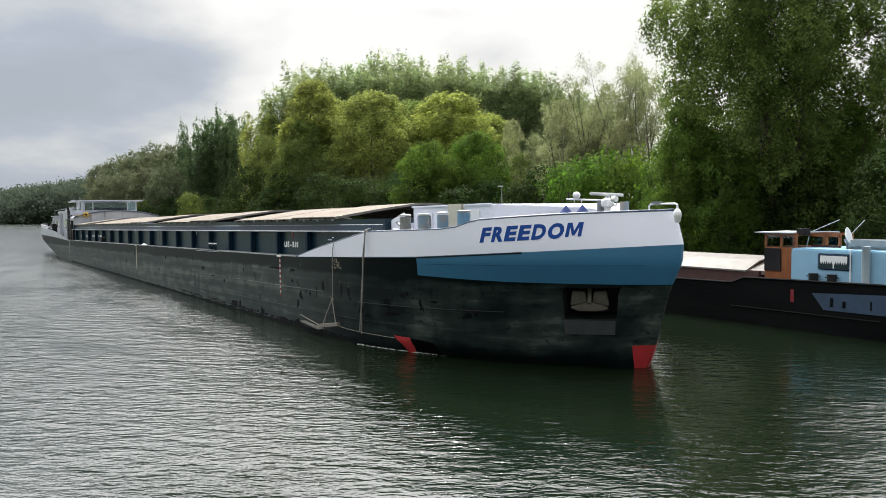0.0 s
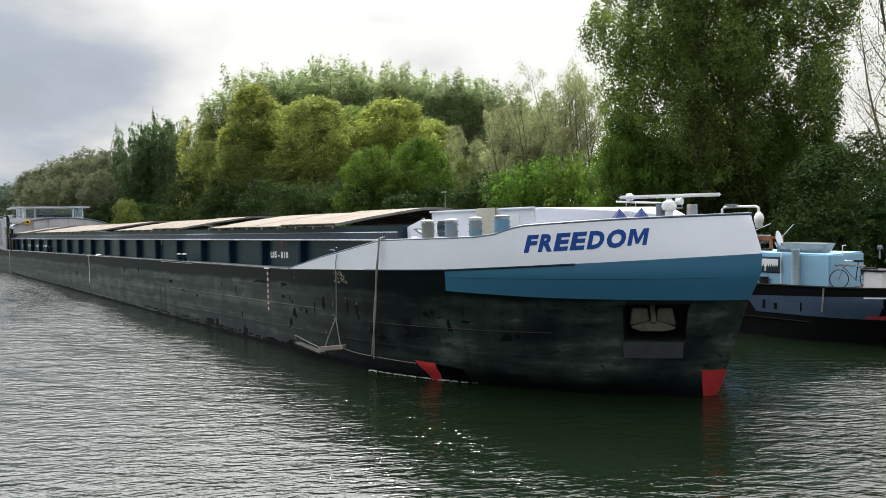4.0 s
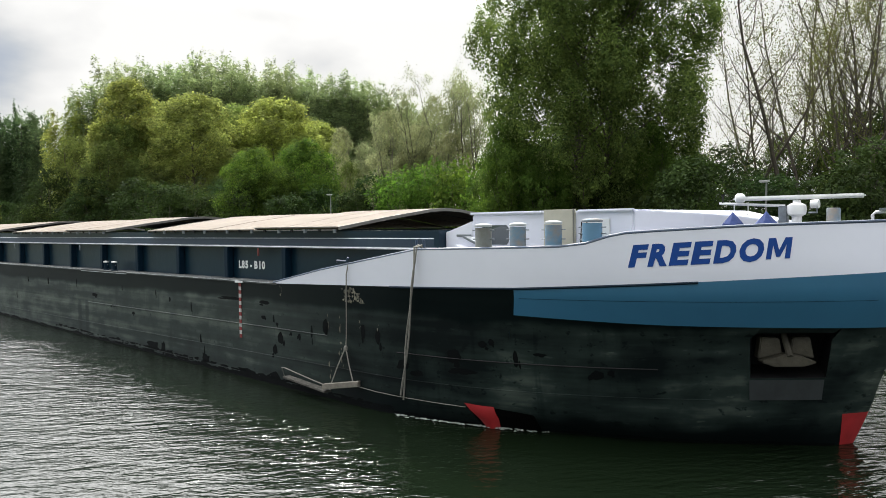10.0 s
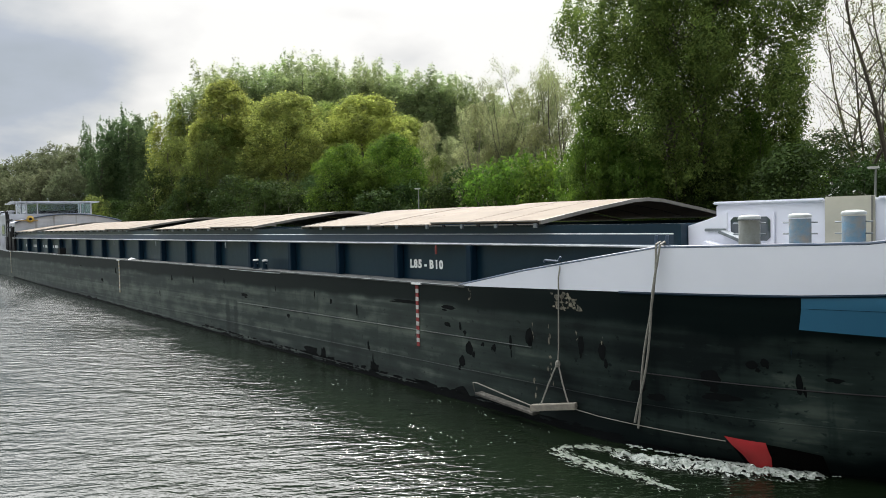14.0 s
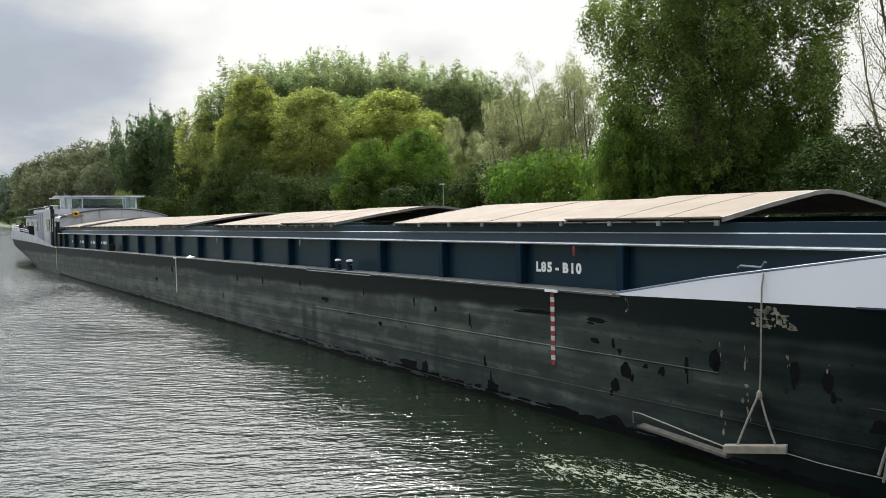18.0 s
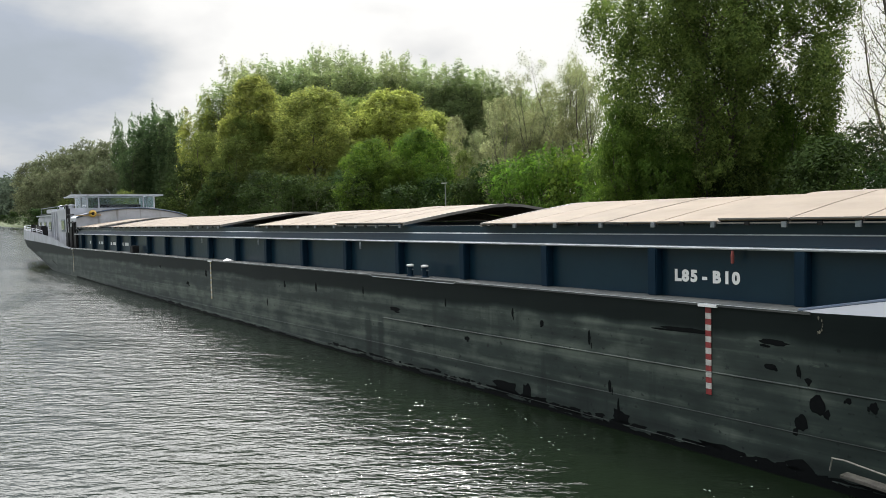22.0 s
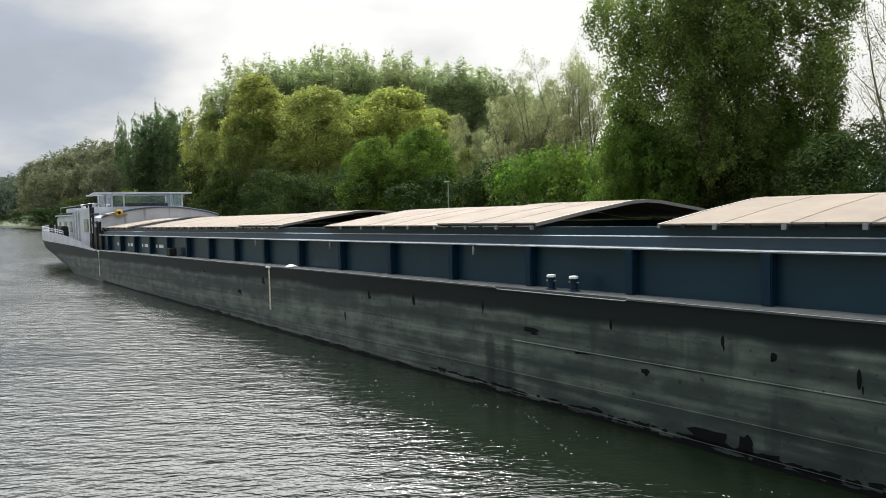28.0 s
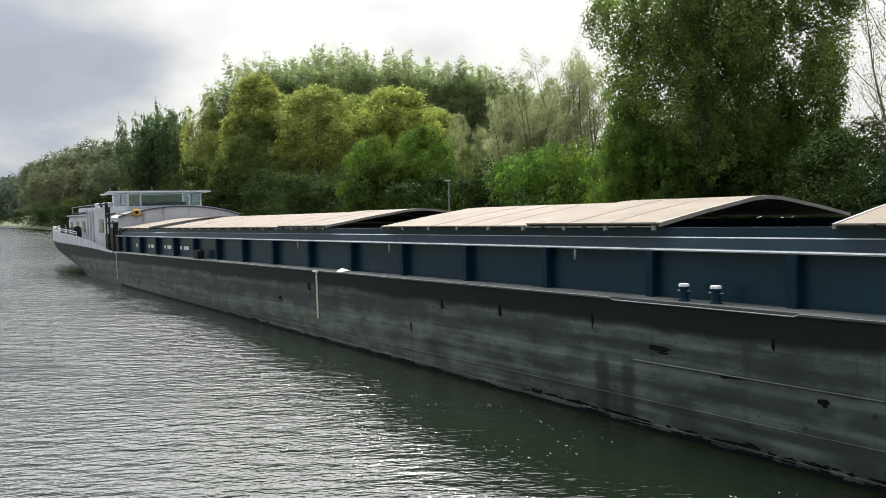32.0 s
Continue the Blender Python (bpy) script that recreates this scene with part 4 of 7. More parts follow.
    part("house_door", g, material("beige_door", (0.46, 0.445, 0.37), 0.5), house, "beige steel door", bevel=0.01)
    g = Geo(); g.box(76.58, 77.50, 1.67, 1.70, 2.40, 2.97)
    frame_part = part("window_frame", g, HULL_WHITE, house, bevel=0.012)
    g = Geo(); g.prism([(76.74, 2.47), (77.36, 2.47), (77.42, 2.53), (77.42, 2.84), (77.36, 2.90), (76.74, 2.90), (76.68, 2.84), (76.68, 2.53)], "y", 1.655, 1.68)
    part("pane", g, GLASS, frame_part)
    g = Geo(); g.box(79.3, 79.9, 1.67, 1.71, 1.95, 3.0)
    part("locker_door", g, WHITE, house, bevel=0.015)
    # forward deckhouse line and hold bulkhead in white
    g = Geo(); g.prism([(76.26, 1.45), (76.26, 2.76), (76.58, 2.85), (77.02, 2.99), (77.02, 2.62), (77.45, 2.42), (77.95, 2.24), (77.95, 1.9)], "y", 0.92, 0.97)
    part("break_plate", g, HULL_WHITE, BARGE, "white plated break of the fore deck", bevel=0.008)
    g = Geo(); g.box(76.62, 77.0, 0.86, 0.92, 2.66, 2.71); part("break_step", g, GREY_METAL, BARGE, bevel=0.008)
    g = Geo(); g.prism([(76.98, 2.64), (77.02, 2.68), (77.62, 2.44), (77.62, 2.38)], "y", 0.66, 0.92); part("hatch_flap", g, GREY_METAL, BARGE, "tilted steel flap", bevel=0.006)
    g = Geo(); g.prism([(76.62, 2.36), (76.70, 2.50), (77.30, 2.34), (77.42, 2.24)], "y", 0.70, 0.92); part("deck_locker", g, HULL_WHITE, BARGE, "white sloping locker on the fore deck", bevel=0.012)
    # ladder behind the blue ventilator
    ladder = tagged(new("vent_ladder"), "dark steel ladder beside the ventilator"); ladder.parent = BARGE
    for x in (79.50, 79.62):
        g = Geo(); g.tube([(x, 1.25, 2.3), (x + 0.03, 1.25, 2.95)], 0.012, 6); part("stile", g, BLACK, ladder)
    for zz in (2.42, 2.56, 2.70, 2.84):
        g = Geo(); g.tube([(79.50, 1.25, zz), (79.64, 1.25, zz)], 0.009, 5); part("rung", g, BLACK, ladder)
    g = Geo(); g.box(76.26, 76.29, 0.98, BEAM - 0.74, 1.9, 2.66)
    part("fore_bulkhead", g, HULL_WHITE, BARGE, "white bulkhead at the fore end of the hold")
    # mast gear
    gear = tagged(new("mast_gear"), "white navigation gear on the foredeck")
    gear.parent = BARGE
    g = Geo(); g.box(82.30, 82.46, 3.92, 4.08, 1.9, 3.2); part("mast_post", g, GREY_METAL, gear, bevel=0.01)
    g = Geo(); g.tube([(81.15, 3.9, 3.28), (82.4, 4.0, 3.20)], 0.03, 6); part("yard", g, WHITE, gear)
    g = Geo(); g.tube([(81.22, 3.9, 3.27), (81.22, 3.9, 3.40), (81.22, 3.9, 3.46)], [0.018, 0.018, 0.05], 8); part("anchor_light", g, BLACK, gear)
    g = Geo(); g.tube([(81.45, 3.9, 3.27), (81.45, 3.9, 3.04), (81.72, 3.92, 3.04), (81.72, 3.92, 3.25)], 0.016, 6); part("lamp_bracket", g, WHITE, gear)
    g = Geo(); g.tube([(81.50, 3.86, 3.37), (81.505, 3.86, 3.37), (81.53, 3.86, 3.37), (81.63, 3.86, 3.37), (81.67, 3.86, 3.37), (81.69, 3.86, 3.37)], [0.03, 0.075, 0.098, 0.098, 0.07, 0.02], 16)
    part("searchlight", g, WHITE, gear, "white round searchlight", smooth=True)
    g = Geo(); g.lathe([(0.09, 1.9), (0.09, 2.99), (0.16, 3.03), (0.18, 3.12), (0.165, 3.21), (0.07, 3.26), (0.07, 3.30)], 82.62, 4.0, 18)
    part("scanner_base", g, WHITE, gear, smooth=True)
    scanner = part("radar_scanner", Geo().box(-1.17, 1.17, -0.055, 0.055, -0.042, 0.042), WHITE, BARGE, "white rotating radar scanner bar", bevel=0.03)
    g = Geo(); g.tube([(82.85, 3.95, 3.06), (83.0, 3.95, 3.06), (83.0, 3.95, 3.14)], 0.02, 6); part("lamp_bracket", g, GREY_METAL, gear)
    g = Geo(); g.tube([(82.92, 3.86, 3.22), (83.06, 3.86, 3.22)], [0.075, 0.085], 12); part("floodlight", g, WHITE, gear, smooth=True)
    g = Geo(); g.lathe([(0.12, 1.9), (0.12, 3.12), (0.105, 3.14)], 83.3, 3.9, 18); part("vent_post", g, BLUE_GREY, gear, smooth=True)
    g = Geo(); g.tube([(83.88, 4.2, 1.95), (83.88, 4.2, 3.0), (83.93, 4.2, 3.05), (84.62, 4.3, 3.05), (84.69, 4.3, 3.02), (84.70, 4.3, 2.93)], 0.028, 8)
    part("camera_arm", g, WHITE, gear, smooth=True)
    g = Geo(); g.lathe([(0.045, 2.56), (0.075, 2.60), (0.082, 2.68), (0.100, 2.70), (0.105, 2.80), (0.08, 2.87), (0.03, 2.93)], 84.70, 4.3, 16)
    part("dome_camera", g, WHITE, gear, "white dome camera on an arm", smooth=True)
    g = Geo(); g.box(84.0, 84.22, 4.12, 4.3, 3.07, 3.12); part("arm_plate", g, GREY_METAL, gear)
    COVER = material("cover_blue", (0.016, 0.040, 0.16), 0.8, 0, (0.010, 0.025, 0.10), 5, 0.8, 0.3, 15)
    for x, y in ((81.62, 3.40), (82.26, 3.40)):
        g = Geo()
        ring = [(x + 0.27 * math.cos(a), y + 0.27 * math.sin(a) * 0.9, 2.72 + 0.02 * math.sin(3 * a)) for a in np.linspace(0, 6.283, 9)[:-1]]
        mid_ring = [(x + 0.20 * math.cos(a + 0.1), y + 0.2 * math.sin(a + 0.1) * 0.9, 2.87) for a in np.linspace(0, 6.283, 9)[:-1]]
        g.add(ring + mid_ring + [(x, y, 3.10)], [(i, (i + 1) % 8, 8 + (i + 1) % 8, 8 + i) for i in range(8)] + [(8 + i, 8 + (i + 1) % 8, 16) for i in range(8)])
        part("winch_cover", g, COVER, BARGE, "peaked blue canvas winch cover")
        g = Geo(); g.tube([(x + 0.26 * math.cos(a), y + 0.25 * math.sin(a), 2.78 + 0.02 * math.sin(2 * a)) for a in np.linspace(0, 6.283, 17)], 0.014, 5)
        part("lashing", g, ROPE, BARGE)
    for x, y in ((81.62, 3.40), (82.26, 3.40)):
        g = Geo(); g.lathe([(0.16, 1.9), (0.16, 2.80)], x, y, 10)
        part("winch_post", g, GREY_METAL, BARGE)
    return scanner


SCANNER = build_bow_gear()


def build_side_gear():
    # mooring rope looped over the rail
    for dx, dy, e in ((0.0, 0.0, 0.0), (0.09, 0.03, 0.10)):
        g = Geo()
        pts = []
        for k in range(13):
            q = k / 12
            z = 2.46 - (3.33 - e) * q
            pts.append((76.22 + dx * (1 - q * 0.8) - 0.50 * q ** 1.4 + 0.035 * math.sin(8 * q + dx * 30), hull_at(76.0, z)[1] - 0.05 - dy - 0.05 * math.sin(3.1 * q), z))
        g.tube([(76.2 + dx, 0.35, 2.36), (76.2 + dx, 0.12, 2.50)] + pts, 0.021, 7)
        part("mooring_rope", g, ROPE, BARGE, "worn grey mooring rope hanging down the side", smooth=True)
    for x in (76.1, 76.32):
        g = Geo(); g.tube([(x, 0.16, 2.40), (x, 0.16, 2.61)], 0.03, 8)
        part("rope_post", g, EDGE_BLUE, BARGE)
    # hanging stage
    stage = tagged(new("hanging_stage"), "grey timber work stage hung on a rope"); stage.parent = BARGE
    g = Geo(); g.tube([(74.0, 0.02, 2.05), (74.0, -0.05, 1.8), (73.98, -0.06, 0.4), (73.97, -0.08, 0.08)], 0.014, 6); part("hoist_rope", g, ROPE, stage)
    g = Geo(); g.tube([(73.97, -0.08, 0.12), (73.85, -0.22, -0.3), (73.74, -0.34, -0.72)], 0.017, 6); part("bridle", g, ROPE, stage)
    g = Geo(); g.tube([(73.97, -0.08, 0.12), (74.1, -0.10, -0.28), (74.25, -0.12, -0.64)], 0.017, 6); part("bridle", g, ROPE, stage)
    g = Geo(); g.lathe([(0.03, 0.02), (0.05, 0.06), (0.045, 0.12), (0.02, 0.16)], 73.97, -0.08, 8); part("knot", g, ROPE, stage)

    def plank(a, b, w, h):
        a, b = Vector(a), Vector(b)
        d = (b - a).normalized(); s = d.cross(Vector((0, 0, 1))).normalized() * w / 2; u = Vector((0, 0, h))
        v = [a - s, a + s, b + s, b - s]
        return Geo().add([tuple(p) for p in v] + [tuple(p + u) for p in v], [(0, 3, 2, 1), (4, 5, 6, 7), (0, 1, 5, 4), (1, 2, 6, 5), (2, 3, 7, 6), (3, 0, 4, 7)])
    part("cross_plank", plank((73.55, -0.42, -0.86), (74.42, -0.08, -0.74), 0.16, 0.12), TIMBER, stage, bevel=0.01)
    part("long_plank", plank((71.75, -0.18, -0.86), (73.62, -0.34, -0.95), 0.20, 0.05), material("dark_timber", (0.10, 0.095, 0.08), 0.8, 0, (0.04, 0.038, 0.033), 6, 0.9, 0.2, 40), stage, bevel=0.008)
    g = Geo(); g.tube([(71.5, -0.06, -0.86), (71.6, -0.2, -0.62), (71.8, -0.25, -0.60), (72.8, -0.3, -0.72), (73.6, -0.35, -0.80)], 0.013, 6); part("stage_line", g, ROPE, stage)
    g = Geo(); g.tube([(74.4, -0.1, -0.74)] + [skin(74.9 + 0.5 * k, -0.80 - 0.01 * k, 0.02) for k in range(6)], 0.009, 5); part("hull_wire", g, ROPE, BARGE)
    # bulwark cleat with pipe at the stage
    g = Geo(); g.tube([(73.55, 0.05, 2.08), (73.62, 0.0, 2.12), (74.0, -0.04, 2.11), (74.06, -0.04, 2.2)], 0.025, 6); part("cleat", g, EDGE_BLUE, BARGE)
    # pairs of bollards on the side deck
    for x in (60.35, 61.0):
        g = Geo(); g.lathe([(0.11, 1.48), (0.11, 1.51), (0.078, 1.52), (0.078, 1.74), (0.08, 1.75)], x, 0.28, 14)
        b = part("bollard", g, STIFF_NAVY, BARGE, "steel bollard with a white cap on the side deck", smooth=True)
        g = Geo(); g.lathe([(0.095, 1.75), (0.10, 1.77), (0.095, 1.80), (0.03, 1.81)], x, 0.28, 14); part("bollard_cap", g, WHITE, b, smooth=True)
        g = Geo(); g.tube([(x - 0.14, 0.28, 1.67), (x + 0.14, 0.28, 1.67)], 0.014, 6); part("bollard_pin", g, GREY_METAL, b)
    for x, w in ((34.75, 0.5),):
        g = Geo(); g.box(x, x + w, 0.18, 0.52, 1.48, 1.86); part("deck_box", g, BLACK, BARGE, "black steel box on the side deck", bevel=0.02)
    HOSE_RED = material("hose_red", (0.17, 0.035, 0.03), 0.6)
    for x, z in ((69.6, 2.36), (57.5, 2.36), (50.3, 2.36), (44.5, 2.36)):
        g = Geo(); g.tube([(x, 0.50, z), (x, 0.50, z - 0.08), (x, 0.50, z - 0.22)], [0.018, 0.032, 0.026], 8); part("hose_stub", g, HOSE_RED if x > 69 else GREY_METAL, BARGE)
    g = Geo()
    g.add([(48.0, 0.02, 1.50), (48.25, -0.03, 1.50), (48.5, 0.03, 1.52), (48.4, 0.3, 1.52), (48.05, 0.28, 1.51), (48.2, 0.1, 1.60), (48.35, 0.15, 1.58)],
          [(0, 1, 5), (1, 2, 6, 5), (2, 3, 6), (3, 4, 5, 6), (4, 0, 5)])
    part("rag", g, WHITE, BARGE, "white rag on the gunwale")
    # dark fender scars, tar spots and pale chafe on the shell
    rnd = random.Random(21)
    TAR = material("tar", (0.002, 0.003, 0.0035), 0.6, spec=0.12)
    BEIGE = material("bare_primer", (0.22, 0.205, 0.155), 0.8, 0, (0.02, 0.02, 0.018), 7, 1.0)

    def blot(x, z, w, h, mat, jag=0.35, n=11, name="tar_spot"):
        q = Geo()
        ring = []
        for k in range(n):
            a = 2 * math.pi * k / n
            s = 1 + rnd.uniform(-jag, jag)
            ring.append(skin(x + w / 2 * math.cos(a) * s, z + h / 2 * math.sin(a) * s, 0.006))
        q.add(ring + [skin(x, z, 0.006)], [(k, (k + 1) % n, n) for k in range(n)])
        part(name, q, mat, BARGE)
    for x, z, w, h in ((70.55, 0.55, 0.3, 0.16), (71.0, 0.55, 0.1, 0.3), (71.15, 0.42, 0.16, 0.14), (71.3, 0.08, 0.36, 0.42), (71.75, 0.22, 0.12, 0.15), (72.1, 0.18, 0.18, 0.24), (71.05, -0.25, 0.3, 0.4),
                       (70.6, 0.95, 0.7, 0.14), (72.6, 0.36, 0.12, 0.5), (73.15, 0.5, 0.3, 0.6), (74.5, 0.52, 0.22, 0.5), (75.0, 0.45, 0.3, 0.5), (75.8, -0.1, 0.55, 0.28), (76.2, -0.25, 0.5, 0.2),
                       (77.2, 0.2, 0.5, 0.4), (77.4, -0.1, 0.9, 0.2), (78.6, 0.25, 0.16, 0.5), (77.9, 0.5, 0.3, 0.2), (78.1, 0.55, 0.2, 0.22), (79.1, 0.35, 0.4, 0.1), (80.15, 0.0, 0.34, 0.3), (80.4, 0.05, 0.2, 0.16),
                       (65.5, 0.75, 0.16, 0.22), (64.6, 0.9, 0.1, 0.3), (66.8, 0.6, 0.1, 0.42), (67.3, -0.3, 0.12, 0.4), (62.2, 0.95, 0.1, 0.32), (60.0, 0.6, 0.7, 0.16), (58.4, 1.0, 0.12, 0.36), (55.6, 0.95, 0.2, 0.4), (53.4, 0.9, 0.16, 0.35),
                       (63.0, 0.15, 0.3, 0.14), (69.0, 0.98, 1.5, 0.12), (46.2, 0.95, 0.35, 0.4), (44.0, 0.4, 0.5, 0.2), (61.5, 0.3, 0.5, 0.1), (52.0, 0.2, 0.12, 0.3), (40.3, 1.0, 0.3, 0.12),
                       (64.35, -0.82, 0.8, 0.30), (65.0, -0.80, 0.3, 0.34), (65.35, -0.93, 0.6, 0.2), (67.55, -0.86, 0.4, 0.3), (67.5, -0.70, 0.06, 0.4), (71.0, -0.97, 0.45, 0.26), (63.0, -0.9, 0.2, 0.16), (66.2, -0.98, 0.7, 0.12), (69.6, -0.98, 0.9, 0.14)):
        small = 1.0 if z < -0.6 else 0.68
        blot(x, z, w * small, h * small, TAR, 0.35 if z < -0.6 else 0.18, 14)
        if small < 1:
            blot(x + rnd.uniform(-0.5, 0.5) * w, z - rnd.uniform(0.1, 0.5) * h, w * 0.3, h * 0.35, TAR, 0.3, 10)
    for x, z, w, h in ((71.3, 1.30, 0.08, 0.26), (71.36, 1.30, 0.05, 0.2), (73.25, 0.65, 0.05, 0.32), (73.7, 0.65, 0.06, 0.5), (74.4, 0.7, 0.07, 0.25), (75.0, 0.6, 0.06, 0.25),
                       (73.3, -0.55, 0.10, 0.5), (73.75, -0.2, 0.08, 0.4), (73.7, 0.05, 0.14, 0.3)):
        for _ in range(4):
            q = rnd.uniform(0.18, 0.42)
            blot(x + rnd.uniform(-0.4, 0.4) * w, z + rnd.uniform(-0.45, 0.45) * h, w * q, h * q * 0.7, BEIGE, 0.55, 9, "bare_patch")
    for k in range(58):
        x = 56.5 + 0.33 * k + rnd.uniform(-0.12, 0.12)
        blot(x, -0.0164 * x + 0.14 + rnd.uniform(-0.01, 0.05), rnd.uniform(0.15, 0.5), rnd.uniform(0.03, 0.11), TAR, 0.45, 16, "scum_edge")
    for _ in range(32):
        x, z = 74.12 + max(-0.34, min(0.34, rnd.gauss(0, 0.17))), rnd.uniform(1.14, 1.46)
        blot(x, z, rnd.uniform(0.03, 0.15), rnd.uniform(0.03, 0.11), BEIGE, 0.55, 9, "bare_patch")
    # ragged weed along the waterline
    q = Geo()
    for x in np.arange(18, 84.0, 0.16):
        zw = -0.0164 * x
        h = 0.05 + 0.14 * abs(noise.noise(Vector((x * 0.9, 3.1, 0)))) + 0.10 * max(0.0, 1 - abs(x - 71.0) / 4.5)
        h *= min(1.0, 0.15 + (x - 18) / 22)
        q.grid([[skin(x, zw - 0.3, 0.011), skin(x + 0.17, zw - 0.3, 0.011)], [skin(x, zw + h, 0.011), skin(x + 0.17, zw + h * rnd.uniform(0.6, 1.25), 0.011)]])
    tagged(part("weed_line", q, TAR, BARGE, "black weed along the waterline"), kind="stuff")


build_side_gear()


def build_stern():
    # aft deckhouse with windows, and the taller ribbed side house before it
    house = part("aft_deckhouse", Geo().prism([(3.2, 1.45), (3.2, 3.60), (3.6, 3.75), (11.4, 3.85), (11.4, 1.45)], "y", 1.35, BEAM - 1.25), STERN_SHADED_WHITE, BARGE, "white aft deckhouse", bevel=0.05)
    g = Geo(); g.box(3.1, 11.4, 1.22, 1.42, 3.76, 3.86); part("eaves", g, STERN_SHADED_WHITE, house, bevel=0.02)
    for x, w in ((3.9, 0.8), (5.8, 0.9), (7.8, 0.9), (9.6, 1.0)):
        g = Geo(); g.box(x, x + w, 1.315, 1.35, 2.55, 3.35); f = part("window_frame", g, GREY_METAL, house, bevel=0.02)
        g = Geo(); g.box(x + 0.07, x + w - 0.07, 1.30, 1.32, 2.62, 3.28); part("pane", g, GLASS, f)
    tower = part("side_house", Geo().prism([(11.45, 1.45), (11.45, 4.02), (12.2, 4.16), (17.2, 4.24), (17.2, 1.45)], "y", 0.85, 2.2), STERN_SHADED_WHITE, BARGE, "tall white side house", bevel=0.06)
    for x in (11.9, 12.7, 13.5):
        g = Geo(); g.box(x, x + 0.09, 0.76, 0.85, 1.5, 4.05); part("rib", g, STERN_SHADED_WHITE, tower, bevel=0.01)
    g = Geo(); g.box(15.0, 16.2, 0.815, 0.85, 2.55, 3.45); f = part("window_frame", g, GREY_METAL, tower, bevel=0.02)
    g = Geo(); g.box(15.1, 16.1, 0.80, 0.82, 2.65, 3.35); part("pane", g, GLASS, f)
    for x, r in ((12.4, 0.16), (14.3, 0.12), (15.8, 0.18)):
        g = Geo(); g.lathe([(r, 4.1), (r, 4.42), (r * 1.5, 4.44), (r * 1.4, 4.52), (0.02, 4.56)], x, 1.4, 12); part("roof_vent", g, STERN_SHADED_WHITE, tower, smooth=True)
    # arched bulkhead behind the hold
    arch = [(0.72, 1.45), (0.72, 3.5)] + [(0.72 + 7.66 * k / 16, 3.50 + 0.62 * math.sin(math.pi * k / 16) ** 0.8) for k in range(17)] + [(8.38, 1.45)]
    part("arched_bulkhead", Geo().prism(arch, "x", 17.3, 20.3), STERN_SHADED_WHITE, BARGE, "white arched bulkhead", smooth=True)
    g = Geo(); g.tube([(20.34, 0.72 + 7.66 * k / 24, 3.52 + 0.62 * math.sin(math.pi * k / 24) ** 0.8) for k in range(25)], 0.06, 6)
    part("arch_trim", g, EDGE_BLUE, BARGE, "dark blue trim on the arch", smooth=True)
    HOSE = material("hose_yellow", (0.50, 0.33, 0.06), 0.5)
    g = Geo()
    for q in range(3):
        g.tube([(20.45 + 0.05 * q, 1.75 + (0.23 - 0.045 * q) * math.cos(v), 3.78 + (0.23 - 0.045 * q) * math.sin(v)) for v in np.linspace(0, 6.283, 19)], 0.035, 6)
    reel = part("hose_reel", g, HOSE, BARGE, "yellow hose coiled on a reel", smooth=True)
    g = Geo(); g.tube([(20.3, 1.75, 3.78), (20.5, 1.75, 3.78)], 0.11, 12); part("hub", g, BLACK, reel)
    g = Geo(); g.box(19.5, 20.4, 0.9, 2.3, 3.64, 3.72); part("reel_shelf", g, material("shelf_ochre", (0.35, 0.25, 0.12), 0.6), BARGE, bevel=0.01)
    # wheelhouse
    wh = part("wheelhouse", Geo().box(13.2, 16.9, 2.2, 7.1, 3.9, 4.25), STERN_SHADED_WHITE, BARGE, "glazed white wheelhouse", bevel=0.02)
    part("wheelhouse_roof", Geo().prism([(14.3, 5.08), (14.3, 5.16), (15.5, 5.28), (17.5, 5.22), (17.5, 5.12)], "y", 1.35, 7.6), STERN_SHADED_WHITE, wh, bevel=0.03)
    for x0, x1, y0, y1 in ((16.82, 16.92, 2.2, 2.3), (16.82, 16.92, 3.0, 3.08), (16.82, 16.92, 6.2, 6.28), (16.82, 16.92, 7.0, 7.1), (13.2, 13.3, 2.2, 2.3), (13.2, 13.3, 7.0, 7.1), (15.0, 15.1, 2.2, 2.3), (15.0, 15.1, 7.0, 7.1)):
        g = Geo(); g.box(x0, x1, y0, y1, 4.25, 5.10); part("mullion", g, STERN_SHADED_WHITE, wh)
    for x0, x1, y0, y1 in ((16.86, 16.88, 2.3, 3.0), (16.86, 16.88, 3.08, 6.2), (16.86, 16.88, 6.28, 7.0), (15.1, 16.82, 2.24, 2.26), (13.3, 15.0, 2.24, 2.26), (15.1, 16.82, 7.04, 7.06), (13.3, 15.0, 7.04, 7.06), (13.24, 13.26, 2.3, 7.0)):
        g = Geo(); g.box(x0, x1, y0, y1, 4.25, 5.08)
        part("wheelhouse_pane", g, CLEAR, wh).visible_shadow = False
    g = Geo(); g.box(14.5, 16.3, 3.2, 6.2, 4.25, 4.5); part("helm_desk", g, BLACK, wh)
    for x, y, h in ((14.6, 1.8, 0.35), (15.4, 2.2, 0.35), (16.5, 4.0, 0.3)):
        g = Geo(); g.tube([(x, y, 5.2), (x - 0.15, y - 0.1, 5.2 + h)], 0.02, 5); part("antenna", g, GREY_METAL, wh)
    g = Geo(); g.tube([(14.3, 1.6, 5.1), (13.5, 1.4, 5.12)], 0.05, 8); part("horn", g, STERN_SHADED_WHITE, wh)
    g = Geo(); g.box(17.6, 19.2, 6.9, 8.2, 3.4, 3.72); part("vent_box", g, STERN_SHADED_WHITE, BARGE, bevel=0.03)
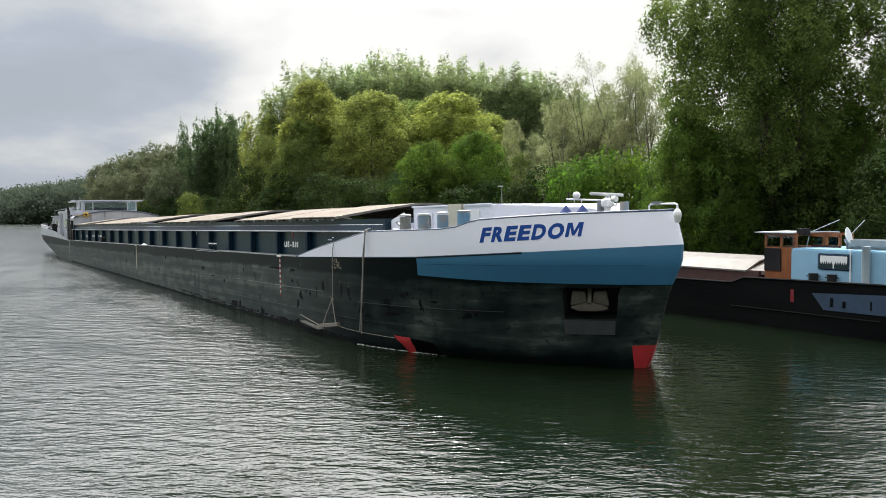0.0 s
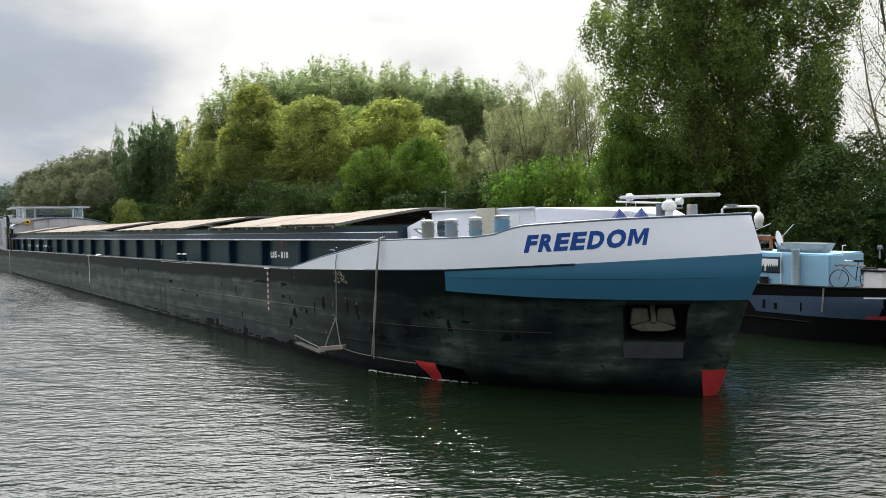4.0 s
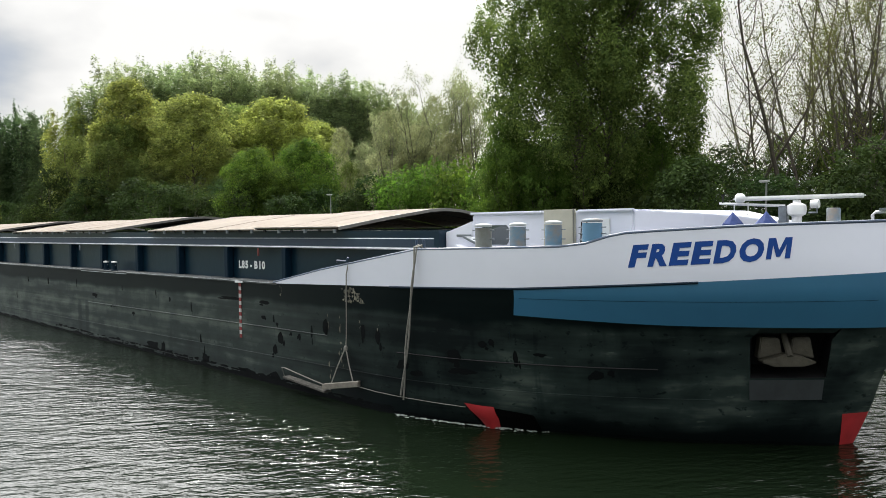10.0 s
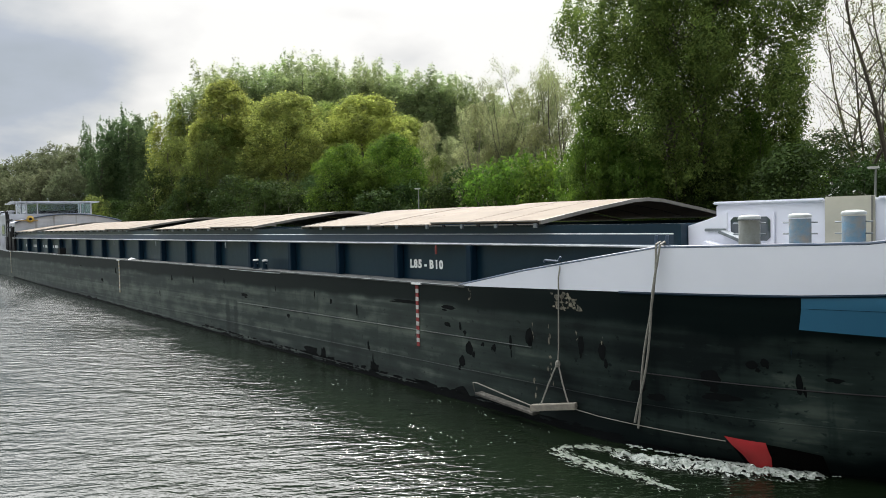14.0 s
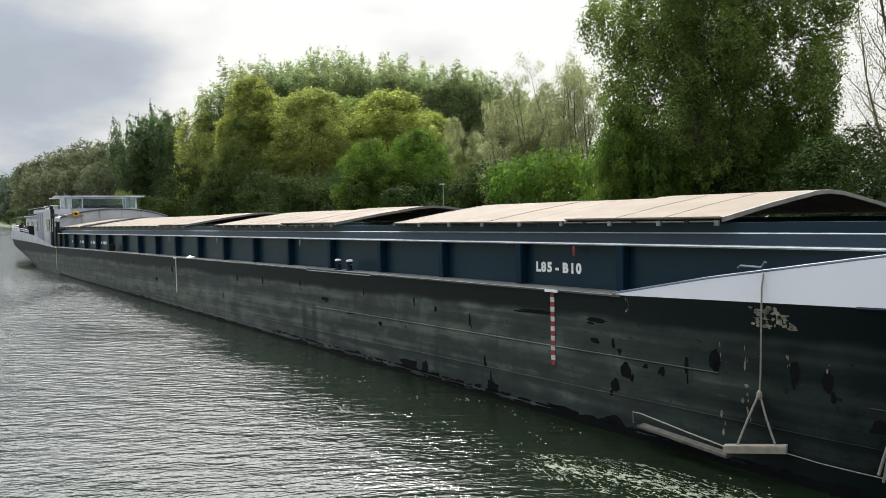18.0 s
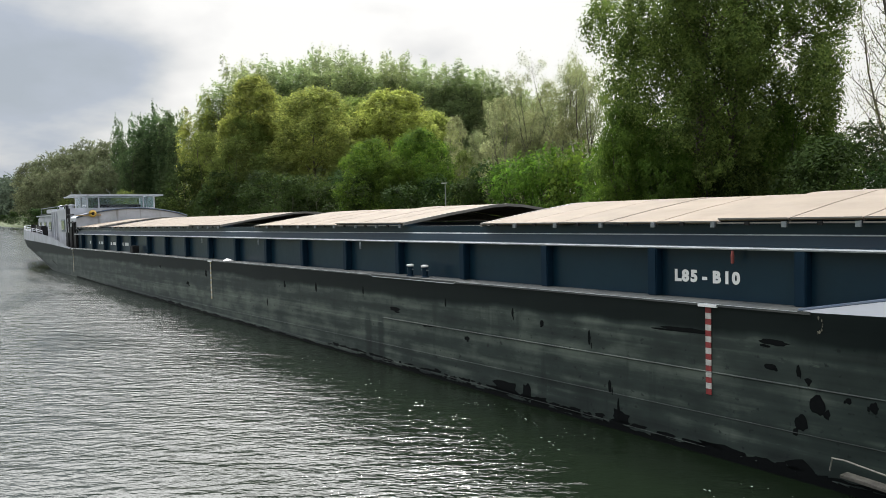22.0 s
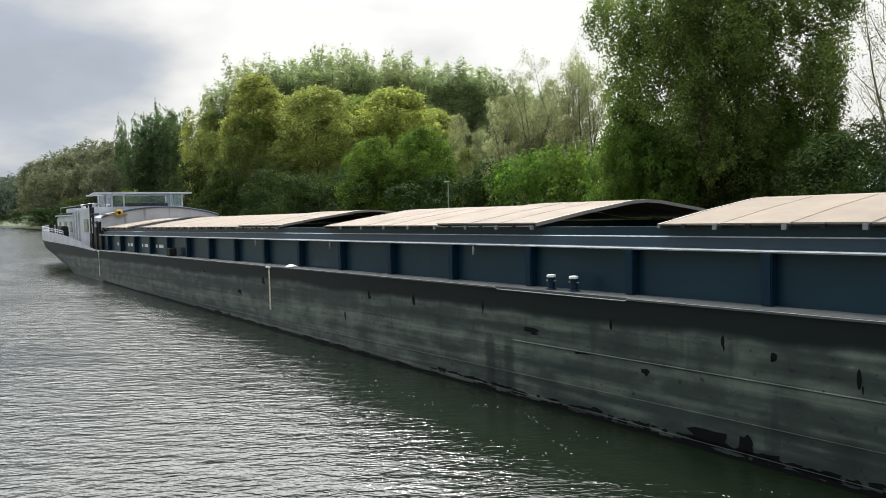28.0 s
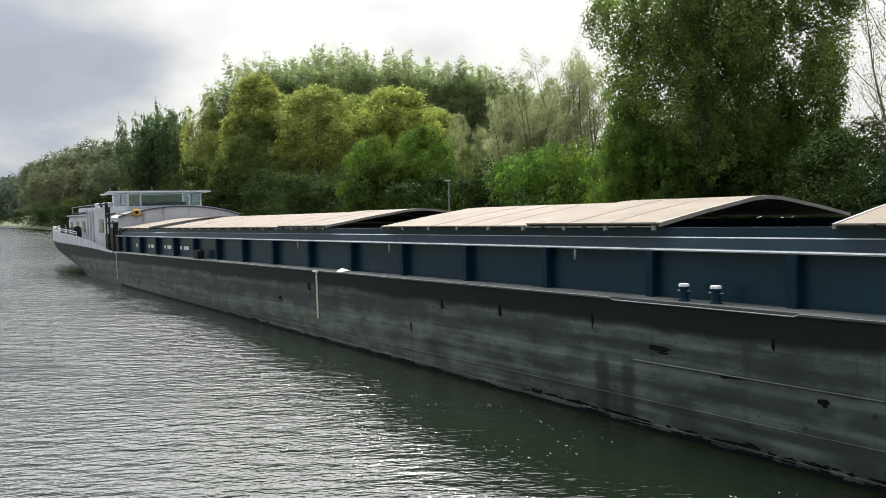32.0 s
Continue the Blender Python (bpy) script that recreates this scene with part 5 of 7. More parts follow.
    # dark posts, pipes and lockers between the side house and the hold
    for x, y, z1, r in ((17.5, 0.75, 4.45, 0.10), (18.3, 0.70, 4.2, 0.08), (19.3, 0.70, 3.3, 0.07), (20.1, 0.62, 3.2, 0.09)):
        g = Geo(); g.tube([(x, y, 1.45), (x, y, z1)], r, 8); part("deck_post", g, BLACK, BARGE, "black steel deck post")
    for z, x0, x1 in ((4.40, 15.6, 17.6), (3.75, 17.4, 19.8), (3.2, 17.4, 20.3), (2.7, 18.2, 21.3)):
        g = Geo(); g.tube([(x0, 0.72, z), (x1, 0.66, z)], 0.055, 8); part("deck_pipe", g, BLACK, BARGE)
    for x, z0, z1 in ((17.7, 1.45, 2.5), (18.9, 1.45, 2.9), (20.1, 1.45, 2.5)):
        g = Geo(); g.box(x, x + 0.7, 0.55, 0.95, z0, z1); part("locker", g, BLACK, BARGE, bevel=0.02)
    g = Geo(); g.box(8.2, 9.9, 0.35, 0.85, 1.45, 3.0); part("winch", g, BLACK, BARGE, bevel=0.08)
    # rails
    rail = tagged(new("stern_rail"), "white tubular stern rail"); rail.parent = BARGE
    for zz in (0.28, 0.14):
        g = Geo(); g.tube([(hull_at(x, 2.6)[0], hull_at(x, 2.6)[1] + 0.05, lerp(STERN_TOP, x) + zz) for x in stations(-2.3, 12)], 0.025, 6); part("rail_bar", g, STERN_SHADED_WHITE, rail)
    for x in (-2.2, -1.5, 0, 2, 4, 6, 8, 10, 12):
        p = hull_at(x, 2.6)
        g = Geo(); g.tube([(p[0], p[1] + 0.05, lerp(STERN_TOP, x) - 0.1), (p[0], p[1] + 0.05, lerp(STERN_TOP, x) + 0.28)], 0.022, 6); part("rail_post", g, STERN_SHADED_WHITE, rail)
    for x in (-2.1, -1.2, 0.6):
        p = hull_at(x, 2.6)
        g = Geo(); g.lathe([(0.2, 1.45), (0.2, 3.05), (0.24, 3.1)], p[0] + 0.4, p[1] + 0.6, 10); part("stern_bollard", g, BLACK, BARGE)
    g = Geo(); g.box(3.4, 12.4, 1.5, 7.6, 3.96, 4.0); part("house_roof", g, DECK_GREY, BARGE)
    g = Geo(); g.box(5.5, 8.5, 1.6, 3.2, 4.0, 4.35); part("roof_chest", g, STERN_SHADED_WHITE, BARGE, bevel=0.05)
    g = Geo(); g.tube([(4.0, 1.5, 4.0), (4.0, 1.5, 4.45), (10.5, 1.5, 4.5), (10.5, 1.5, 4.0)], 0.03, 6); part("roof_rail", g, GREY_METAL, BARGE)
    g = Geo(); ring = [skin(11.3 + 0.28 * math.cos(a), 0.35 + 0.16 * math.sin(a), 0.01) for a in np.linspace(0, 6.283, 13)[:-1]]; g.add(ring, [tuple(range(12))]); part("hawse_hole", g, BLACK, BARGE)


CLEAR = bpy.data.materials.new("clear_glass")
CLEAR.use_nodes = True
_b = CLEAR.node_tree.nodes["Principled BSDF"]
_b.inputs["Base Color"].default_value, _b.inputs["Roughness"].default_value = (0.75, 0.85, 0.85, 1), 0.02
_b.inputs["Transmission Weight"].default_value, _b.inputs["IOR"].default_value = 1.0, 1.45
build_stern()


# ---- quay, lamps and the moored boat ----
def build_quay():
    g = Geo()
    g.prism([(29.5, 0.78), (29.45, 0.98), (35.6, 1.0), (35.6, 0.2), (30.1, 0.2), (30.1, 0.78)], "x", -24.4, 60)
    tagged(part("quay", g, QUAY_MAT, bevel=0.03), "pale concrete quay along the bank", "quay", kind="structure")
    # the gap's shade under the slab is put into the wall's black
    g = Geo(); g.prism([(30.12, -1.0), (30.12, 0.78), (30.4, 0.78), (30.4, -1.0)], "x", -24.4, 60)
    tagged(part("quay_wall", g, BLACK), "recessed quay wall, black for the gap's shade", "wall", kind="structure")
    tagged(part("quay_beam", Geo().box(-24.4, 60, 29.7, 29.95, 0.28, 0.46), TIMBER, bevel=0.02), "weathered timber fender beam", "beam", kind="structure")
    rnd = random.Random(8)
    meshes = []
    for k in range(6):
        bm = bmesh.new()
        bmesh.ops.create_icosphere(bm, subdivisions=1, radius=0.5)
        for v in bm.verts:
            v.co *= rnd.uniform(0.55, 1.2)
            v.co.z *= 0.7
        me = bpy.data.meshes.new("stone")
        bm.to_mesh(me); bm.free()
        me.materials.append(STONE)
        meshes.append(me)
    wall = bpy.data.objects["quay_wall"]
    for i in range(150):
        o = part("stone", meshes[i % 6], None, wall)
        s = rnd.uniform(0.18, 0.42)
        o.matrix_basis = pose(-13.5 + 0.085 * i + rnd.uniform(-0.1, 0.1), 29.55 + rnd.uniform(-0.08, 0.12), rnd.uniform(0.55, 0.82), rnd.uniform(0, 90), 0, rnd.uniform(0, 360)) @ Matrix.Diagonal((s, s, s, 1))


build_quay()


def build_lamp(m):
    lamp = tagged(new("street_lamp"), "slim grey street lamp on the bank", "street lamp", "lamps on the bank")
    g = Geo(); g.lathe([(0.09, 0), (0.085, 1.2), (0.06, 1.25), (0.04, 4.7), (0.04, 4.75)], 0, 0, 10)
    part("pole", g, material("lamp_grey", (0.20, 0.21, 0.20), 0.5, 0.4), lamp, smooth=True)
    g = Geo(); g.box(-0.34, 0.14, -0.11, 0.11, 4.75, 4.83)
    part("lamp_head", g, material("lamp_head", (0.5, 0.5, 0.48), 0.5), lamp, bevel=0.03)
    g = Geo(); g.box(-0.28, 0.05, -0.08, 0.08, 4.735, 4.75)
    part("diffuser", g, WHITE, lamp)
    lamp.matrix_basis = m
    return lamp


LAMP = build_lamp(pose(-12.95, 36.0, 1.2))
copy_thing(LAMP, pose(-47.6, 38.0, 1.35, 0, 0, 25))


def build_boat():
    """A converted black river boat that lies at the quay; x from its bow to its stern, at the right."""
    boat = tagged(new("moored_boat"), "old black river boat with pale blue cabin, moored at the quay", "boat")
    Y0, Y1 = 25.0, 29.3
    CREAM = material("boat_cream", (0.17, 0.155, 0.135), 0.6, 0, (0.12, 0.11, 0.098), 2, 0.7)
    PALE = material("cabin_blue", (0.25, 0.45, 0.60), 0.45, 0, (0.21, 0.38, 0.51), 1.5, 0.6)
    SLATE = material("boat_slate_blue", (0.036, 0.064, 0.108), 0.5, 0, (0.022, 0.042, 0.072), 2, 0.7)
    BROWN = material("varnished_wood", (0.26, 0.095, 0.035), 0.35, 0, (0.17, 0.06, 0.025), 3, 0.8, stretch=(4, 1, 0.6), coat=0.3)
    MAROON = material("deck_maroon", (0.07, 0.030, 0.025), 0.75, 0, (0.045, 0.024, 0.022), 3, 0.8)
    sheer = [(-48, 1.75), (-40, 1.45), (-24, 1.42), (-17.4, 1.50), (-16.9, 1.72), (-12, 1.80), (-9.8, 1.83), (-8.6, 1.87)]
    foot = [(-48, 0.0), (-12, 0.0), (-10.9, 0.2), (-9.6, 0.5), (-8.6, 0.85)]

    def half(x, z):
        q = max(0.0, min(1.0, (x + 12.0) / 3.4))
        e = max(0.0, min(1.0, (-40 - x) / 8.0))
        low = 0.5 * max(0, (1.2 - z)) * q
        return max(0.06, 2.15 * (1 - q * q) ** 0.5 * (1 - low) * (1 - e * e) ** 0.5)
    xs = [-48, -47.5, -46.5, -45, -43, -40, -34, -28, -24, -20, -17.4, -16.9, -15, -13, -12] + [-12.0 + 3.4 * math.sin(math.pi / 2 * k / 12) for k in range(1, 13)]
    mid = (Y0 + Y1) / 2
    g = Geo()
    for sgn in (-1, 1):
        rows = []
        for k in range(7):
            row = []
            for x in xs:
                z0, z1 = (-0.7 if x < -10 else lerp(foot, x)), lerp(sheer, x)
                z = z0 + (z1 - z0) * k / 6
                row.append((x, mid + sgn * half(x, z), z))
            rows.append(row if sgn < 0 else row[::-1])
        g.grid(rows)
    part("hull", g, BOAT_BLACK, boat, "black riveted hull", smooth=True)
    g = Geo(); g.grid([[(x, mid - half(x, 1.5) + 0.05, lerp(sheer, x) - 0.12) for x in xs], [(x, mid + half(x, 1.5) - 0.05, lerp(sheer, x) - 0.12) for x in xs]])
    part("deck", g, MAROON, boat)
    g = Geo(); g.tube([(x, mid - half(x, 1.7) - 0.01, lerp(sheer, x)) for x in xs], 0.04, 6); part("rub_rail", g, BOAT_BLACK, boat, smooth=True)
    g = Geo(); g.tube([(x, mid - half(x, 0.7) - 0.02, lerp(foot, x) + 0.62) for x in xs if -18 < x < -11.9], 0.02, 6); part("rub_rail", g, BOAT_BLACK, boat, smooth=True)

    def band(name, x0, x1, lo, hi, mat, out=0.02):
        q = Geo()
        st = [x0 + (x1 - x0) * i / 12 for i in range(13)]
        q.grid([[(x, mid - half(x, (lo(x) + (hi(x) - lo(x)) * k / 2)) - out, lo(x) + (hi(x) - lo(x)) * k / 2) for x in st] for k in range(3)])
        part(name, q, mat, boat, smooth=True)
    q = Geo()
    rows = []
    for k in range(4):
        z0 = 0.82 + 0.56 * k / 3
        rows.append([(x, mid - half(x, z0) - 0.02, z0 + 0.05 * (x + 13.9) * k / 3) for x in [-13.85 - 0.14 * k + (3.95 + 0.14 * k) * i / 12 for i in range(13)]])
    q.grid(rows)
    part("blue_band", q, SLATE, boat, "worn slate blue band along the hull", smooth=True)
    for x, w, h in ((-13.62, 0.10, 0.3), (-13.2, 0.10, 0.22), (-12.3, 0.05, 0.3)):
        g = Geo(); g.box(x, x + w, mid - 2.15 - 0.035, mid - 2.15 - 0.021, 0.95, 0.95 + h); part("worn_letter", g, BOAT_BLACK, boat)
    band("red_stripe", -10.4, -8.62, lambda x: 0.84 + 0.02 * (x + 10.4), lambda x: 0.92 + 0.07 * (x + 10.4), RED)
    band("pale_line", -10.4, -8.62, lambda x: 1.50 + 0.03 * (x + 10.4), lambda x: 1.545 + 0.03 * (x + 10.4), WHITE)
    for k in range(4):
        band("name_bar", -8.80, -8.63, lambda x: 1.06 + 0.11 * k, lambda x: 1.12 + 0.11 * k, PALE_EDGE, 0.035)
    g = Geo(); g.box(-15.05, -14.93, 24.99, 25.0, 0.98, 1.42); part("red_plate", g, material("plate_red", (0.20, 0.02, 0.025), 0.5), boat)
    # rudder and post
    for x, w in ((-9.28, 0.13), (-8.87, 0.12)):
        g = Geo(); g.box(x, x + w, mid - 0.1, mid + 0.1, -0.6, 0.95); part("rudder_post", g, material("rust_red", (0.16, 0.045, 0.03), 0.8), boat)
    # cargo hatch
    part("hatch_coaming", Geo().box(-40, -16.6, 25.45, 28.85, 1.3, 1.95), MAROON, boat, bevel=0.02)
    for k in range(3):
        x1 = -17.4 - k * 7.6
        prof = [(25.4, 1.95), (26.3, 2.28), (27.15, 2.42), (28.0, 2.28), (28.9, 1.95)]
        g = Geo(); g.prism(prof + [(y, z - 0.06) for y, z in prof[::-1]], "x", x1 - 7.4, x1 + (0.0 if k else 0.3))
        part("hatch_cover", g, CREAM, boat, smooth=False)
    g = Geo(); g.prism([(25.6, 1.8), (25.6, 1.95), (27.15, 2.35), (28.7, 1.95), (28.7, 1.8)], "x", -17.2, -16.42); part("hatch_end", g, CREAM, boat)
    # wheelhouse
    wh = part("wheelhouse", Geo().box(-16.4, -15.3, 25.5, 27.4, 1.6, 2.87), BROWN, boat, "varnished brown wheelhouse with open glazing", bevel=0.03)
    g = Geo(); g.box(-16.74, -15.25, 25.35, 27.45, 3.37, 3.41); part("wheelhouse_roof", g, PALE_EDGE, wh, bevel=0.015)
    for x, y in ((-16.36, 25.54), (-15.74, 25.54), (-15.19, 25.54), (-16.36, 27.36), (-15.19, 27.36), (-14.62, 26.54), (-14.16, 26.54), (-14.16, 27.36)):
        g = Geo(); g.box(x - 0.045, x + 0.045, y - 0.04, y + 0.04, 2.87, 3.30); part("window_post", g, BROWN, wh, bevel=0.008)
    for x0, x1, y0, y1, z0, z1 in ((-16.4, -15.14, 25.5, 25.58, 3.28, 3.37), (-16.4, -14.12, 27.32, 27.40, 3.28, 3.37), (-16.4, -16.32, 25.58, 27.32, 3.28, 3.37), (-15.23, -15.14, 25.58, 26.5, 3.28, 3.37),
                                   (-15.2, -14.12, 26.5, 26.58, 3.24, 3.37), (-15.2, -14.12, 26.5, 26.58, 2.865, 2.95)):
        g = Geo(); g.box(x0, x1, y0, y1, z0, z1); part("window_rail", g, BROWN if z0 > 3 else MAROON, wh, bevel=0.008)
    for x0, x1, y in ((-16.315, -15.785, 25.54), (-15.695, -15.235, 25.54), (-15.14, -14.665, 26.54), (-14.575, -14.205, 26.54)):
        g = Geo(); g.box(x0, x1, y - 0.006, y + 0.006, 2.87, 3.28); part("wheelhouse_window", g, CLEAR, wh).visible_shadow = False
    g = Geo(); g.box(-15.69, -15.31, 25.465, 25.497, 1.7, 2.83); part("wheelhouse_door", g, BROWN, wh, bevel=0.02)
    g = Geo(); g.box(-16.38, -15.74, 25.465, 25.497, 2.0, 2.82); part("dark_board", g, BLACK, wh)
    g = Geo(); g.box(-15.24, -14.88, 25.62, 25.92, 3.30, 3.55); part("radio_box", g, BLACK, wh, bevel=0.02)
    for a, b in (((-15.21, 26.5, 3.40), (-14.11, 26.4, 3.86)), ((-13.85, 26.5, 3.25), (-13.26, 26.4, 3.84))):
        g = Geo(); g.tube([a, b], 0.014, 5); part("mast_spar", g, PALE_EDGE, boat)
    g = Geo(); g.tube([(-15.33, 26.45, 2.86), (-15.21, 26.45, 3.43), (-14.14, 26.45, 3.43)], 0.02, 6); part("frame_pipe", g, PALE_EDGE, boat)
    # cabin
    cab = part("cabin", Geo().box(-15.28, -11.5, 25.35, 27.9, 1.6, 2.86), PALE, boat, "pale blue cabin", bevel=0.05)
    part("deck_locker", Geo().box(-10.72, -10.12, 25.95, 26.8, 1.66, 2.32), WHITE, boat, "white locker on the aft deck", bevel=0.03)
    g = Geo(); g.box(-10.78, -10.06, 25.90, 26.85, 2.32, 2.38); part("hatch_lid", g, BLACK, boat, bevel=0.02)
    fr = part("window_frame", Geo().box(-14.27, -13.12, 25.30, 25.36, 2.16, 2.72), material("frame_navy", (0.02, 0.05, 0.10), 0.4), cab, bevel=0.03)
    g = Geo(); g.box(-14.19, -13.20, 25.285, 25.30, 2.22, 2.66); part("pane", g, GLASS, fr)
    g = Geo()
    n = 12
    for k in range(n):
        x0 = -14.16 + 0.93 * k / n
        g.add([(x0, 25.28, 2.65), (x0 + 0.93 / n, 25.28, 2.65), (x0 + 0.93 / n, 25.28, 2.46 + 0.02 * (k % 3)), (x0 + 0.465 / n, 25.28, 2.36), (x0, 25.28, 2.45 + 0.02 * (k % 2))], [(0, 1, 2, 3, 4)])
    part("curtain", g, WHITE, fr)
    g = Geo(); g.box(-13.72, -13.68, 25.275, 25.285, 2.22, 2.66); part("glazing_bar", g, WHITE, fr)
    g = Geo(); g.lathe([(0.13, 1.7), (0.13, 3.0), (0.145, 3.02)], -12.59, 25.22, 12); part("flue", g, material("flue_grey", (0.36, 0.44, 0.48), 0.5), boat, smooth=True)
    g = Geo(); g.tube([(-13.14, 25.3, 1.8), (-13.14, 25.3, 2.86), (-13.08, 25.3, 2.90)], 0.024, 6); part("cabin_pipe", g, WHITE, boat)
    for x in (-14.35, -13.7):
        g = Geo(); g.lathe([(0.15, 1.66), (0.15, 2.0), (0.17, 2.02)], x, 25.2, 12); b = part("deck_bollard", g, BLACK, boat, smooth=True)
        g = Geo(); g.tube([(x - 0.24, 25.2, 1.92), (x + 0.24, 25.2, 1.92)], 0.02, 5); part("bollard_pin", g, BLACK, b)
    g = Geo()
    dish = [(0.0, -0.02), (0.15, 0.0), (0.28, 0.06), (0.33, 0.10)]
    g.lathe([(r + 0.001, z) for r, z in dish], 0, 0, 18)
    o = part("satellite_dish", g, WHITE, boat, "white satellite dish on the cabin", smooth=True)
    o.matrix_basis = pose(-13.60, 25.9, 3.32, 75, 0, 100) @ Matrix.Scale(0.88, 4)
    g = Geo(); g.tube([(-13.60, 25.95, 2.8), (-13.60, 25.95, 3.28)], 0.03, 6); part("dish_mast", g, GREY_METAL, boat)
    # dinghy upside up on the roof
    prof = [(-13.2, 0.02), (-12.9, 0.30), (-11.0, 0.32), (-10.7, 0.0)]
    g = Geo()
    rows = []
    for q, w, z in ((0, 0.45, 2.86), (0.4, 0.62, 3.0), (1, 0.72, 3.22)):
        rows.append([(-13.1 + 0.2 * (1 - q), 26.6, z)] + [(x, 26.6 - w * (1 if x < -11 else 0.9), z) for x in (-12.7, -12, -11.3)] + [(-10.75 - 0.15 * (1 - q), 26.6 - w * 0.85, z), (-10.75 - 0.15 * (1 - q), 26.6 + w * 0.85, z)] + [(x, 26.6 + w, z) for x in (-11.3, -12, -12.7)] + [(-13.1 + 0.2 * (1 - q), 26.6, z)])
    g.grid(rows)
    o = part("dinghy", g, material("dinghy_grey", (0.34, 0.35, 0.35), 0.6, 0, (0.22, 0.22, 0.22), 3, 0.7), boat, "grey dinghy on the cabin roof")
    o.matrix_basis = pose(-13.0, 26.4, 2.862) @ Matrix.Diagonal((0.84, 0.7, 0.9, 1)) @ pose(11.95, -26.6, -2.86)
    # bicycle
    bike = tagged(new("bicycle"), "dark bicycle leaning on the cabin"); bike.parent = boat
    for x in (-11.3, -10.3):
        g = Geo(); g.tube([(x + 0.31 * math.cos(a), 25.18, 2.06 + 0.31 * math.sin(a)) for a in np.linspace(0, 6.283, 25)], 0.016, 5); w = part("wheel", g, BLACK, bike)
        g = Geo()
        for k in range(8):
            a = math.pi * k / 8
            g.tube([(x - 0.3 * math.cos(a), 25.18, 2.06 - 0.3 * math.sin(a)), (x + 0.3 * math.cos(a), 25.18, 2.06 + 0.3 * math.sin(a))], 0.003, 3)
        part("spokes", g, GREY_METAL, w)
    g = Geo(); g.tube([(-11.3, 25.18, 2.06), (-11.15, 25.18, 2.55), (-10.65, 25.18, 2.5), (-10.3, 25.18, 2.06), (-10.75, 25.18, 2.02), (-11.15, 25.18, 2.45)], 0.018, 6); part("frame", g, GREY_METAL, bike)
    g = Geo(); g.tube([(-10.75, 25.18, 2.02), (-10.68, 25.18, 2.62)], 0.016, 6); part("seat_post", g, BLACK, bike)
    g = Geo(); g.box(-10.82, -10.52, 25.12, 25.24, 2.62, 2.68); part("saddle", g, BLACK, bike, bevel=0.02)
    g = Geo(); g.tube([(-11.0, 25.0, 2.68), (-11.12, 25.18, 2.66), (-11.0, 25.36, 2.68)], 0.014, 5); part("handlebar", g, WHITE, bike)
    g = Geo(); g.box(-10.55, -10.05, 25.05, 25.3, 2.2, 2.42); part("pannier", g, BLACK, bike, bevel=0.03)
    bike.matrix_basis = pose(-10.95, 25.85, 0, 0, 0, 52) @ pose(10.8, -25.18, 0)
    g = Geo(); g.box(-9.0, -8.78, 27.05, 27.35, 1.75, 2.0); part("deck_box", g, WHITE, boat, bevel=0.02)
    g = Geo(); g.tube([(-11.4, 26.0, 2.8), (-11.4, 26.0, 3.15), (-11.3, 26.0, 3.15)], 0.025, 6); part("cabin_post", g, WHITE, boat)
    g = Geo(); g.tube([(-11.6 + 0.08 * k, 25.7, 2.50 + 0.03 * math.sin(2.2 * k)) for k in range(14)], 0.03, 6); part("rope_coil", g, ROPE, boat)
    # stern bollard, mooring line, cover
    g = Geo(); g.lathe([(0.10, 1.72), (0.10, 1.98), (0.13, 2.0)], -9.75, 25.75, 12); part("stern_bollard", g, GREY_METAL, boat)
    g = Geo(); g.lathe([(0.29, 1.72), (0.29, 2.06), (0.2, 2.14), (0.05, 2.17)], -9.33, 27.2, 14); part("winch_cover", g, BLACK, boat, smooth=True)
    g = Geo(); g.tube([(-8.9, 27.2, 1.96), (-7.9, 28.4, 1.6), (-7.0, 29.8, 1.2), (-6.4, 31.0, 1.02)], 0.02, 5); part("mooring_line", g, ROPE, boat)
    g = Geo(); g.tube([(-11.55, 25.0, 1.78), (-11.55, 24.97, 1.35), (-11.58, 24.97, 1.0)], 0.03, 5); part("side_rope", g, ROPE, boat)
    g = Geo(); g.tube([(-10.4, 26.4, 2.72), (-10.4, 26.4, 3.12)], 0.025, 5); g.box(-10.47, -10.33, 26.35, 26.45, 3.05, 3.15); part("stern_light", g, GREY_METAL, boat)


build_boat()


# ---- wash of the bow thruster ----
FOAM = material("foam_white", (0.46, 0.49, 0.46), 0.8, 0.0, (0.10, 0.13, 0.10), 16, 1.0, 0.4, 40, spec=0.1)


def foam(name, seed, n, shape, size, lift, label):
    """A patch of froth: many small uneven flakes lying on the water and some thrown up."""
    rng = np.random.default_rng(seed)
    g = Geo()
    made = 0
    while made < n:
        p = shape(rng)
        if p is None:
            continue
        made += 1
        s = size * rng.uniform(0.4, 1.5)
        k = int(rng.integers(5, 8))
        a0, st = rng.uniform(0, 6.28), rng.uniform(1.0, 2.6)
        turn = rng.uniform(-0.5, 0.5)
        ring = []
        for i in range(k):
            a = a0 + 6.283 * i / k
            x, y = s * st * math.cos(a) * rng.uniform(0.7, 1.2), s * math.sin(a) * rng.uniform(0.7, 1.2)
            ring.append((p[0] + x * math.cos(turn) - y * math.sin(turn), p[1] + x * math.sin(turn) + y * math.cos(turn), p[2] + rng.uniform(0, lift * s)))
        g.add(ring + [(p[0], p[1], p[2] + s * lift * rng.uniform(0.6, 1.6))], [(i, (i + 1) % k, k) for i in range(k)])
    ob = part(name, g, FOAM, None)
    return tagged(ob, label, "foam", kind="stuff")


